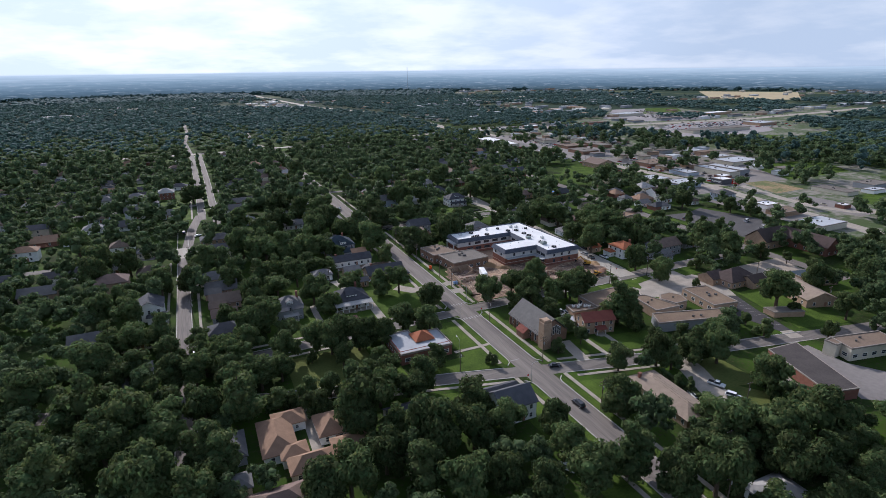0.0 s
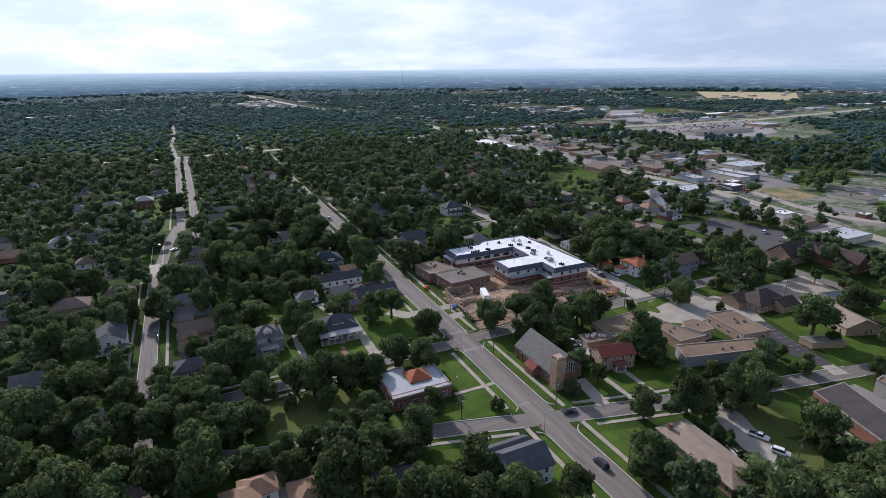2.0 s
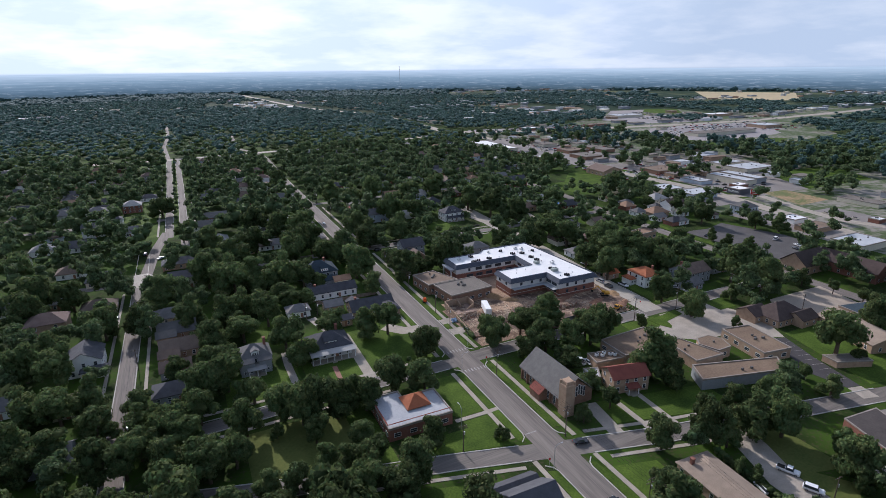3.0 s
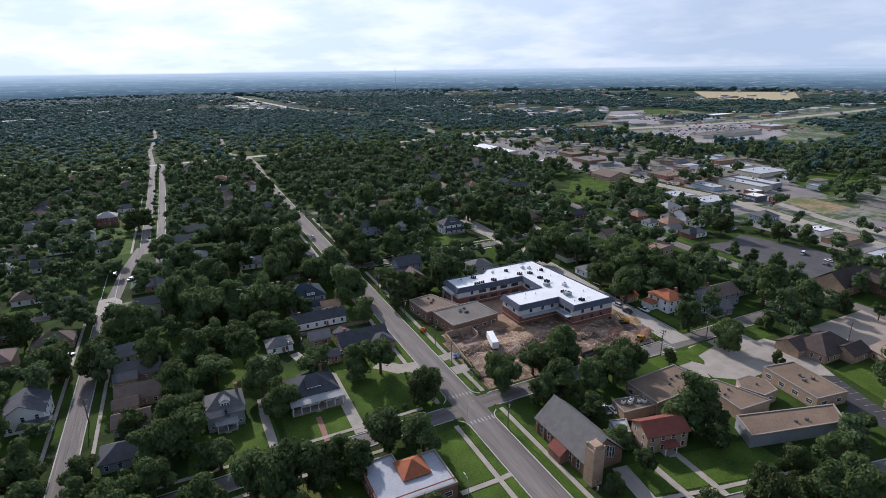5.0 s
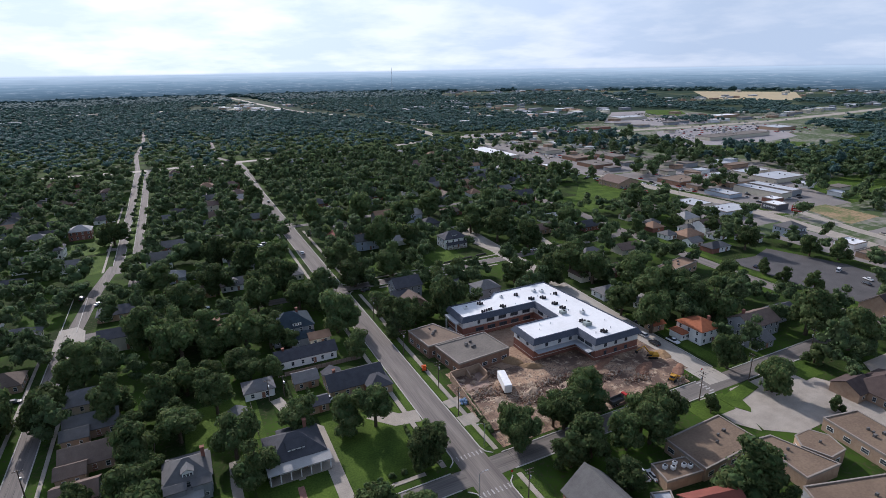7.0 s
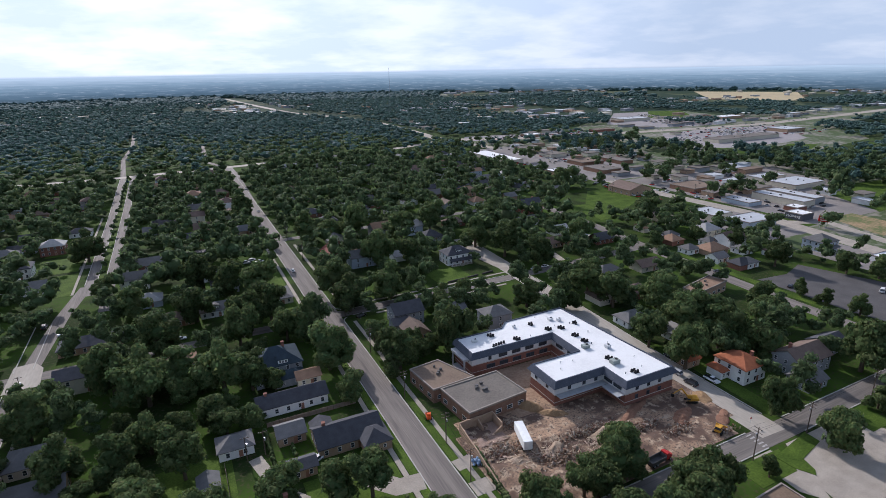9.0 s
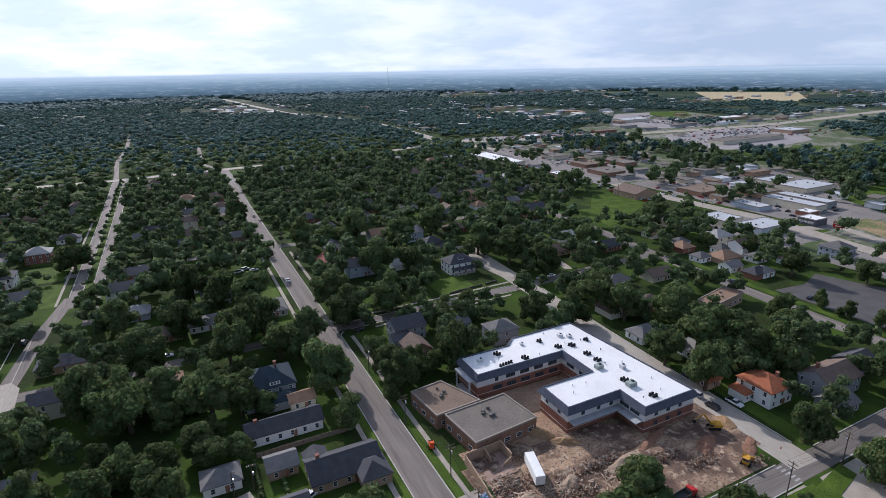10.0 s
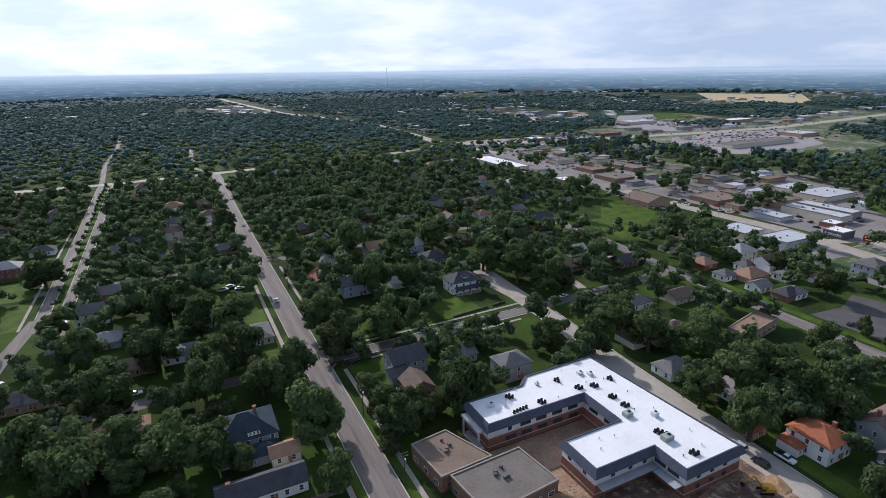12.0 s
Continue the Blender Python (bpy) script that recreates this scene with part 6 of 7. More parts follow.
def inside(poly_pts, x, y):
    hit = False
    for (x0, y0), (x1, y1) in zip(poly_pts, poly_pts[1:] + poly_pts[:1]):
        if (y0 > y) != (y1 > y) and x < x0 + (x1 - x0) * (y - y0) / (y1 - y0):
            hit = not hit
    return hit


def wood_lot():
    """The thick clump of old trees at the south end."""
    rng = np.random.default_rng(41)
    for ix in range(12):
        for iy in range(6):
            x, y = 102 + 9.2 * ix + rng.uniform(-2.5, 2.5), 50 + 9.0 * iy + rng.uniform(-2.5, 2.5)
            if inside(WOOD_LOT, x, y) and all((x - a) ** 2 + (y - b) ** 2 > 36 for a, b, c in NEAR_TREES) and is_free(x, y, 3):
                r = rng.uniform(4.6, 6.6)
                tree(x, y, r, r * rng.uniform(1.6, 2.0))


def fill_trees():
    """Trees over the yards between the houses; the nearest are trees of their own, the others one wood."""
    rng = np.random.default_rng(5)
    spots = []
    step = 7.8
    for ix in range(int(-420 / step), int(700 / step)):
        for iy in range(int(70 / step), int(770 / step)):
            x, y = (ix + rng.uniform(0.0, 1.0)) * step, (iy + rng.uniform(0.0, 1.0)) * step
            r = rng.uniform(4.6, 8.8) if y > 150 else rng.uniform(5.0, 8.0)
            if (inside(OPEN_LAND, x, y) or inside(OPEN_EAST, x, y)) and not any(inside(b, x, y) for b in BELTS):
                if noise.noise((x * 0.03, y * 0.03, 9.0)) < 0.18 or rng.random() < 0.3:
                    continue
            if inside(BELTS[0], x, y) and noise.noise((x * 0.02, y * 0.02, 4.0)) < -0.05:
                continue
            if y < 410 and x < 300:
                r = 3.6 + (r - 4.6) * 0.78
                if y > 150 and rng.random() < (0.12 if x < -20 or y < 200 else 0.26):
                    continue
            if 372 < x < 434 and 290 < y < 880 and rng.random() < 0.85:
                continue
            if 335 < x <= 372:
                r = min(r, 5.2)
            dens = noise.noise((x * 0.012, y * 0.012, 3.0))
            if rng.random() < 0.13 - dens * 0.18:
                continue
            if seen(x, y):
                spots.append((x, y, r))
    spots = [s for s in spots if is_free(*s)]
    kept = []
    grid = {}
    for x, y, r in NEAR_TREES:
        grid.setdefault((int(x // 14), int(y // 14)), []).append((x, y, r))
    for x, y, r in spots:
        cx, cy = int(x // 14), int(y // 14)
        if all((x - a) ** 2 + (y - b) ** 2 > (0.55 * (r + c)) ** 2 for i in (-1, 0, 1) for j in (-1, 0, 1) for a, b, c in grid.get((cx + i, cy + j), ())):
            grid.setdefault((cx, cy), []).append((x, y, r))
            kept.append((x, y, r))
    kept += [(4.0 + rng.uniform(-0.3, 0.3), y, rng.uniform(2.0, 3.0)) for y in np.arange(452, 766, 17.0)]
    kept.sort(key=lambda s: (s[0] - 80) ** 2 + (s[1] - 215) ** 2 * 0.75)
    room = max(0, 285 - len(NEAR_TREES))
    for x, y, r in kept[:room]:
        tree(x, y, r, r * rng.uniform(1.75, 2.3))
    V, F, n = [], [], 0
    mi = []
    for x, y, r in kept[room:]:
        v, f = MIDS[rng.integers(0, 6)][0 if math.hypot(x - 100, y - 170) < 230 else 1]
        a = rng.uniform(0, 6.28)
        s, c = np.sin(a), np.cos(a)
        k = r / 5.0
        z = rng.uniform(0.85, 1.25)
        w = np.stack([(v[:, 0] * c - v[:, 1] * s) * k + x, (v[:, 0] * s + v[:, 1] * c) * k + y, v[:, 2] * k * z], 1)
        V.append(w); F.append(f + n); n += len(w)
        # with distance, more trees take the leaf colour that has haze in it
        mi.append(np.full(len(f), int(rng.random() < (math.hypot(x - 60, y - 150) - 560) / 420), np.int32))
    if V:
        ob = new("town_trees", mesh_from("town_trees", np.concatenate(V), np.concatenate(F), [LEAF_FAR, LEAF_HAZED], np.concatenate(mi)))
        tagged(ob, "dense leafy green shade trees covering the residential blocks", "trees", kind="stuff")


def far_woods():
    rng = np.random.default_rng(8)
    V, F, n, mi = [], [], 0, []
    for band, step, rr in (((640, 1200), 12.0, 8.2), ((1200, 2040), 17.0, 10.5)):
        for ix in range(int(-0.45 * band[1] / step), int(1.5 * band[1] / step)):
            for iy in range(int(230 / step), int((band[1] + 160) / step)):
                x, y = (ix + rng.uniform(0, 1)) * step, (iy + rng.uniform(0, 1)) * step
                d = math.hypot(x - 60, y - 150)
                if not (band[0] <= d < band[1]) or not seen(x, y) or (x < 700 and y < 765):
                    continue
                if noise.noise((x * 0.0030, y * 0.0030, 7.0)) + 0.4 * noise.noise((x * 0.009, y * 0.009, 1.0)) < wood_limit(x, y):
                    continue
                if not is_free(x, y, 4):
                    continue
                v, f = FARS[rng.integers(0, 4)]
                a = rng.uniform(0, 6.28)
                s, c = np.sin(a), np.cos(a)
                k = rr / 5.0 * (0.55 + 0.95 * rng.random() ** 1.6)
                w = np.stack([(v[:, 0] * c - v[:, 1] * s) * k + x, (v[:, 0] * s + v[:, 1] * c) * k + y, v[:, 2] * min(k, 1.3) * rng.uniform(0.75, 1.15)], 1)
                V.append(w); F.append(f + n); n += len(w)
                # the share of trees with haze painted into the leaves grows with d
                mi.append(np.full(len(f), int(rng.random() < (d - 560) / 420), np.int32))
    ob = new("far_woods", mesh_from("far_woods", np.concatenate(V), np.concatenate(F), [LEAF_FAR, LEAF_HAZED], np.concatenate(mi)))
    tagged(ob, "dark green woods and tree belts, haze-tinted with distance, stretching to the horizon", "woods", kind="stuff")


def wood_limit(x, y):
    """How bare the land is: dense woods to the north-west, open commercial land to the east."""
    if inside(OPEN_LAND, x, y):
        return -9 if any(inside(b, x, y) for b in BELTS) else 0.42
    if inside(FAR_YARDS, x, y):
        return 0.25
    if x < 0.5 * y - 60:
        return -0.95
    return -0.40 if x < 900 or y < 900 else -0.16


def outer_woods():
    """Groves on the land beyond two kilometres, each a few lumps of crown."""
    rng = np.random.default_rng(15)
    V, F, n = [], [], 0
    sv, sf = ICO[1]
    step = 38.0
    for ix in range(int(-1000 / step), int(3300 / step)):
        for iy in range(int(700 / step), int(3500 / step)):
            x, y = (ix + rng.uniform(0, 1)) * step, (iy + rng.uniform(0, 1)) * step
            d = math.hypot(x - 60, y - 150)
            if not 2040 <= d < 2640 or not seen(x, y):
                continue
            if noise.noise((x * 0.0021, y * 0.0021, 2.0)) + 0.4 * noise.noise((x * 0.008, y * 0.008, 1.0)) < (-0.35 if x < 0.5 * y - 60 else 0.02):
                continue
            if not is_free(x, y, 9):
                continue
            for _ in range(4):
                r = rng.uniform(7, 13)
                c = np.array([x + rng.normal() * 11, y + rng.normal() * 11, r * 0.35])
                V.append(sv * np.array([r, r, r * rng.uniform(0.55, 0.8)]) * (1 + 0.2 * rng.normal(size=(len(sv), 1))) + c)
                F.append(sf + n); n += len(sv)
    # all of these groves carry the haze in their leaf colour
    ob = new("outer_woods", mesh_from("outer_woods", np.concatenate(V), np.concatenate(F), [LEAF_HAZED]))
    tagged(ob, "groves on the far plain under the horizon, leaf colour tinted with blue haze", "woods", kind="stuff")


wood_lot()
outer_woods()
fill_trees()
far_woods()

# ---------------------------------------------------------------- demolition site
def site():
    rng = np.random.default_rng(3)
    # churned earth, heaped and rutted
    bm = bmesh.new()
    nx, ny = 62, 46
    x0, x1, y0, y1 = 110.5, 193.0, 206.8, 250.0
    vs = []
    for i in range(nx + 1):
        for j in range(ny + 1):
            x, y = x0 + (x1 - x0) * i / nx, y0 + (y1 - y0) * j / ny
            edge = min(i, nx - i, j, ny - j) / 4
            h = 0.06 + min(edge, 1) * (0.35 + 0.9 * noise.noise((x * 0.10, y * 0.10, 0)) + 0.5 * noise.noise((x * 0.33, y * 0.33, 5)) + 0.25 * noise.noise((x * 0.9, y * 0.9, 9)))
            if 128 < x < 188 and y > 232:
                h = min(h, 0.25)
            vs.append(bm.verts.new((x, y, max(h, 0.05))))
    for i in range(nx):
        for j in range(ny):
            a = i * (ny + 1) + j
            x, y = vs[a].co.x, vs[a].co.y
            if x > 186 and y < 213 or (x < 113 and y > 243):
                continue
            bm.faces.new((vs[a], vs[a + ny + 1], vs[a + ny + 2], vs[a + 1]))
    m = bpy.data.materials.new("site_earth")
    m.use_nodes = True
    nt = m.node_tree
    N, L = nt.nodes.new, nt.links.new
    b = nt.nodes["Principled BSDF"]
    b.inputs["Roughness"].default_value = 0.95
    pos = N("ShaderNodeNewGeometry").outputs["Position"]

    def fac(scale, lo, hi, detail=6):
        n = N("ShaderNodeTexNoise"); n.inputs["Scale"].default_value = scale; n.inputs["Detail"].default_value = detail
        L(pos, n.inputs["Vector"])
        r = N("ShaderNodeMapRange"); r.inputs["From Min"].default_value, r.inputs["From Max"].default_value = lo, hi
        L(n.outputs["Fac"], r.inputs["Value"])
        return r.outputs[0]

    def mx(f, a, c):
        k = N("ShaderNodeMix"); k.data_type = "RGBA"
        L(f, k.inputs["Factor"])
        for s, v in (("A", a), ("B", c)):
            if isinstance(v, tuple):
                k.inputs[s].default_value = (*v, 1)
            else:
                L(v, k.inputs[s])
        return k.outputs["Result"]

    c = mx(fac(0.10, 0.42, 0.56), (0.30, 0.195, 0.12), (0.095, 0.055, 0.036))
    c = mx(fac(0.42, 0.52, 0.66), c, (0.38, 0.285, 0.19))
    c = mx(fac(1.6, 0.5, 0.64), c, (0.10, 0.066, 0.047))
    L(c, b.inputs["Base Color"])
    tagged(part("site_earth", bm, m, smooth=True), "churned red-brown earth of a demolition site", "ground", kind="structure")
    # rubble: broken brick and concrete
    bm = bmesh.new()
    heaps = ((120, 232, 6, 3.5, 420), (133, 222, 8, 4, 420), (148, 228, 11, 2.6, 520), (160, 222, 10, 2.2, 420), (172, 216, 8, 3, 260), (140, 214, 9, 3, 220), (184, 209, 4, 1.5, 120), (128, 241, 3, 3, 90))
    for cx, cy, sx, sy, k in heaps:
        for _ in range(k):
            x, y = cx + rng.normal() * sx * 0.5, cy + rng.normal() * sy * 0.5
            if not (111 < x < 190 and 208 < y < 249) or (y > 231 and x > 130):
                continue
            s = rng.uniform(0.10, 0.36) * (2.2 if rng.random() < 0.06 else 1)
            z = 0.35 + 0.8 * math.exp(-(((x - cx) / sx) ** 2 + ((y - cy) / sy) ** 2)) * rng.uniform(0.2, 1.0)
            g = bmesh.ops.create_cube(bm, size=1, matrix=Matrix.Translation((x, y, z)) @ Euler(rng.uniform(0, 6.28, 3)).to_matrix().to_4x4() @ Matrix.Diagonal((s * 1.5, s, s * 0.6, 1)))
            mi = int(rng.choice([0, 0, 1, 2]))
            for v in g["verts"]:
                for f in v.link_faces:
                    f.material_index = mi
    for _ in range(300):
        cx, cy, sx, sy = ((119, 233, 5, 7), (128, 226, 8, 4), (146, 222, 11, 3))[int(rng.integers(0, 3))]
        x, y = cx + rng.normal() * sx * 0.6, cy + rng.normal() * sy * 0.6
        if 111.5 < x < 188 and 209 < y < 246 and not (y > 231 and x > 130):
            g = bmesh.ops.create_cube(bm, size=1, matrix=Matrix.Translation((x, y, rng.uniform(0.5, 1.1))) @ Euler((rng.uniform(-0.3, 0.3), rng.uniform(-0.3, 0.3), rng.uniform(0, 6.28))).to_matrix().to_4x4() @ Matrix.Diagonal((rng.uniform(0.6, 2.0), rng.uniform(0.10, 0.34), 0.06, 1)))
            for v in g["verts"]:
                for f in v.link_faces:
                    f.material_index = 3
    tagged(part("rubble", bm, [mat("dusty_concrete", (0.34, 0.285, 0.225), (0.2, 0.16, 0.125), scale=0.6), mat("dusty_brick", (0.24, 0.135, 0.095), (0.15, 0.085, 0.06), scale=0.6), mat("dusty_earth", (0.22, 0.15, 0.10), (0.14, 0.09, 0.06), scale=0.6), mat("splintered_board", (0.42, 0.33, 0.245), (0.26, 0.19, 0.135), scale=0.8, island=0.3)]), "heaps of broken brick, concrete and splintered boards", "rubble", kind="stuff")


site()


def spoil_heap(x, y, w, d, h, rz, seed, colour):
    """A heap of tipped earth: a low uneven mound with a ragged foot."""
    b = base("spoil_heap", x, y, 0.1, rz, colour + " heap of tipped earth on the building site", "earth heap", "spoil heaps")
    bm = bmesh.new()
    n, k = 26, 9
    rows = []
    for j in range(k + 1):
        u = j / k
        ring = []
        for i in range(n if j < k else 1):
            a = 2 * math.pi * i / n
            e = 1 + 0.35 * noise.noise((math.cos(a) * 1.4, math.sin(a) * 1.4, seed))
            px, py = math.cos(a) * w * e * (1 - u), math.sin(a) * d * e * (1 - u)
            pz = h * (1 - (1 - u) ** 1.6) + (0.30 * h * noise.noise((px * 0.8, py * 0.8, seed + 4)) + 0.12 * noise.noise((px * 2.3, py * 2.3, seed))) * (0.2 + u)
            ring.append(bm.verts.new((px, py, max(pz, 0) if j else -0.15)))
        rows.append(ring)
    for p, q in zip(rows, rows[1:]):
        for i in range(n):
            m = (i + 1) % n
            bm.faces.new((p[i], p[m], q[m], q[i]) if len(q) > 1 else (p[i], p[m], q[0]))
    earth = {"ochre": ((0.34, 0.225, 0.12), (0.19, 0.115, 0.062)), "red-brown": ((0.27, 0.15, 0.095), (0.14, 0.075, 0.05)), "pale": ((0.36, 0.28, 0.20), (0.20, 0.145, 0.10))}[colour]
    part("mound", bm, mat("tipped_earth_" + colour, *earth, scale=0.5, fine=6, bump=0.12), b)


for heap in ((139.0, 246.5, 5.5, 2.4, 2.2, -50, 1, "ochre"), (143.5, 240.0, 5.0, 1.8, 1.6, -35, 2, "ochre"), (152.0, 225.5, 8.0, 2.6, 1.5, 12, 3, "pale"), (166.0, 229.0, 8.5, 2.2, 1.3, 20, 4, "red-brown"), (178.0, 220.0, 7.0, 2.6, 1.4, 25, 5, "red-brown"),
             (192.5, 225.0, 4.5, 2.6, 0.7, 60, 6, "ochre"), (133.5, 226.0, 4.5, 2.4, 1.2, 30, 7, "pale"), (120.5, 226.5, 4.0, 3.0, 1.0, 0, 8, "pale"), (189.0, 214.0, 4.5, 2.0, 0.6, 35, 9, "red-brown")):
    spoil_heap(*heap)


def ruin():
    b = base("ruined_building", 120, 240, label="roofless ruined brick building with broken walls", category="ruin")
    random.seed(11)

    def wall(x0, y0, x1, y1, h0, h1):
        bm = bmesh.new()
        n = max(int(math.hypot(x1 - x0, y1 - y0) / 1.2), 3)
        t = Vector((x1 - x0, y1 - y0)).normalized()
        nn = Vector((-t.y, t.x)) * 0.18
        hs = [h0 + (h1 - h0) * i / n + random.uniform(-0.28, 0.12) for i in range(n + 1)]
        rows = []
        for i in range(n + 1):
            p = Vector((x0 - 120, y0 - 240)) + t * (math.hypot(x1 - x0, y1 - y0) * i / n)
            rows.append([bm.verts.new((*(p + nn * s), z)) for s, z in ((-1, 0), (1, 0), (1, max(hs[i], 0.3)), (-1, max(hs[i], 0.3)))])
        for a, c in zip(rows, rows[1:]):
            for k in range(4):
                bm.faces.new((a[k], a[(k + 1) % 4], c[(k + 1) % 4], c[k]))
        bm.faces.new(rows[0][::-1]); bm.faces.new(rows[-1])
        bmesh.ops.recalc_face_normals(bm, faces=bm.faces)
        part("broken_wall", bm, TAN_BRICK if h0 > 2 else BROWN_BRICK, b)

    wall(113.0, 245.6, 124.8, 245.8, 3.5, 3.6)
    wall(124.8, 245.8, 124.6, 240.0, 3.6, 3.2)
    wall(119.2, 245.6, 119.4, 242.4, 3.2, 1.6)
    wall(113.0, 245.6, 112.0, 232.0, 3.4, 2.8)
    wall(112.0, 232.0, 111.0, 214.5, 2.6, 1.3)
    wall(111.0, 214.5, 120.0, 211.0, 0.9, 0.5)
    wall(124.6, 240.0, 121.0, 239.4, 2.6, 0.8)
    part("floor_slab", boxes((-6.6, -4.0, 0.02, 4.4, 5.4, 0.45), bevel=0.05), mat("dusty_floor", (0.36, 0.26, 0.205), (0.20, 0.135, 0.10), scale=0.5, fine=7), b, "dusty pinkish floor slab")


ruin()


def trailer():
    b = base("site_trailer", 127.2, 232.8, 0.3, 73, "long white box trailer parked on rubble", "trailer")
    part("box_body", boxes((-4.9, -1.3, 1.0, 4.9, 1.3, 3.8), bevel=0.08), TRIM, b, "white ribbed box body")
    for i in range(9):
        part("rib", boxes((-4.7 + i * 1.1, -1.34, 1.05, -4.6 + i * 1.1, -1.302, 3.75)), TRIM, b)
    part("chassis", boxes((-4.6, -0.5, 0.6, 4.6, 0.5, 0.997)), BLACK, b)
    for x in (-3.9, -2.7):
        for y in (-1.0, 1.0):
            bm = bmesh.new(); tube(bm, (x, y - 0.2, 0.45), (x, y + 0.2, 0.45), 0.48, 0.48, 14)
            part("wheel", bm, BLACK, b)
    part("landing_leg", boxes((3.2, -0.6, 0.0, 3.4, 0.6, 0.6)), STEEL, b)


trailer()
YELLOW = mat("digger_yellow", (0.55, 0.30, 0.04), (0.40, 0.21, 0.03), rough=0.5)
RED = mat("truck_red", (0.42, 0.03, 0.025), (0.3, 0.02, 0.02), rough=0.35)
ORANGE = mat("machine_orange", (0.75, 0.13, 0.03), (0.6, 0.09, 0.02), rough=0.45)


def tracks(b):
    for s in (-1, 1):
        bm = bmesh.new()
        box(bm, -1.8, s * 1.05 - 0.28, 0.0, 1.8, s * 1.05 + 0.28, 0.75, bevel=0.22)
        part("track", bm, BLACK, b)


def excavator(x, y, rz, k=1.0):
    b = base("excavator", x, y, 0.3, rz, "yellow tracked excavator with folded boom", "excavator")
    b.scale = (k, k, k)
    tracks(b)
    part("turntable", boxes((-0.8, -0.8, 0.75, 0.8, 0.8, 0.95)), BLACK, b)
    part("engine_housing", boxes((-2.2, -1.3, 0.95, 0.6, 1.3, 1.9), bevel=0.15), YELLOW, b)
    c = part("cab", boxes((0.1, 0.3, 1.9, 1.5, 1.3, 2.9), (0.1, 0.3, 0.95, 1.5, 1.3, 1.2), bevel=0.08), YELLOW, b)
    part("cab_glass", boxes((0.2, 0.36, 1.2, 1.56, 1.24, 1.9)), GLASS, c)
    bm = bmesh.new(); tube(bm, (0.8, -0.3, 1.5), (3.2, -0.3, 4.6), 0.28, 0.24, 6)
    part("boom", bm, YELLOW, b)
    bm = bmesh.new(); tube(bm, (3.2, -0.3, 4.7), (5.8, -0.3, 2.6), 0.22, 0.16, 6)
    part("stick", bm, YELLOW, b)
    bm = bmesh.new(); tube(bm, (1.5, -0.3, 1.9), (2.6, -0.3, 3.4), 0.08, 0.08, 6)
    part("ram", bm, STEEL, b)
    part("bucket", boxes((5.4, -0.8, 1.6, 6.3, 0.2, 2.5), bevel=0.15), BLACK, b)


excavator(186.8, 224.5, 150)


def dozer(x, y, rz):
    b = base("bulldozer", x, y, 0.25, rz, "yellow tracked bulldozer on bare earth", "bulldozer")
    tracks(b)
    part("hood", boxes((-0.2, -0.6, 0.7, 1.8, 0.6, 1.6), bevel=0.1), YELLOW, b)
    c = part("cab", boxes((-1.5, -0.8, 0.7, -0.2, 0.8, 1.5), (-1.5, -0.8, 2.3, -0.2, 0.8, 2.45), bevel=0.06), YELLOW, b)
    part("cab_glass", boxes((-1.44, -0.74, 1.5, -0.26, 0.74, 2.3)), GLASS, c)
    part("blade", boxes((2.3, -1.7, 0.05, 2.55, 1.7, 1.25), bevel=0.08), YELLOW, b)
    part("push_arm", boxes((0.5, -1.45, 0.3, 2.3, -1.3, 0.5), (0.5, 1.3, 0.3, 2.3, 1.45, 0.5)), YELLOW, b)


dozer(181.4, 209.8, 20)


def wheel_parts(b, spots, r, w=0.24):
    for x, y in spots:
        bm = bmesh.new(); tube(bm, (x, y - w / 2, r), (x, y + w / 2, r), r, r, 14)
        t = part("wheel", bm, BLACK, b)
        bm = bmesh.new(); s = 1 if y > 0 else -1
        tube(bm, (x, y + s * w / 2, r), (x, y + s * (w / 2 + 0.02), r), r * 0.55, r * 0.5, 10)
        part("rim", bm, STEEL, t)


def dump_truck(x, y, rz):
    b = base("dump_truck", x, y, 0.2, rz, "dump truck with red cab and grey tipper body", "truck")
    c = part("cab", boxes((1.8, -1.15, 0.7, 3.0, 1.15, 2.7), (3.0, -0.9, 0.7, 4.4, 0.9, 1.75), bevel=0.12), RED, b, "red truck cab")
    part("windscreen", boxes((2.98, -1.0, 1.85, 3.05, 1.0, 2.5)), GLASS, c)
    part("chassis", boxes((-3.8, -0.45, 0.5, 4.2, 0.45, 0.7)), BLACK, b)
    bed = bmesh.new()
    for q in ((-4.0, -1.2, 0.9, 1.6, 1.2, 1.05), (-4.0, -1.2, 1.05, 1.6, -1.1, 2.1), (-4.0, 1.1, 1.05, 1.6, 1.2, 2.1), (1.5, -1.1, 1.05, 1.6, 1.1, 2.4), (-4.0, -1.1, 1.05, -3.9, 1.1, 2.0)):
        box(bed, *q)
    part("tipper_body", bed, mat("tipper_grey", (0.10, 0.10, 0.10), (0.06, 0.06, 0.06), rough=0.6), b, "grey steel tipper body")
    wheel_parts(b, [(x_, y_) for x_ in (-2.9, -1.7, 3.4) for y_ in (-1.0, 1.0)], 0.5, 0.3)


dump_truck(155.5, 208.4, 4)


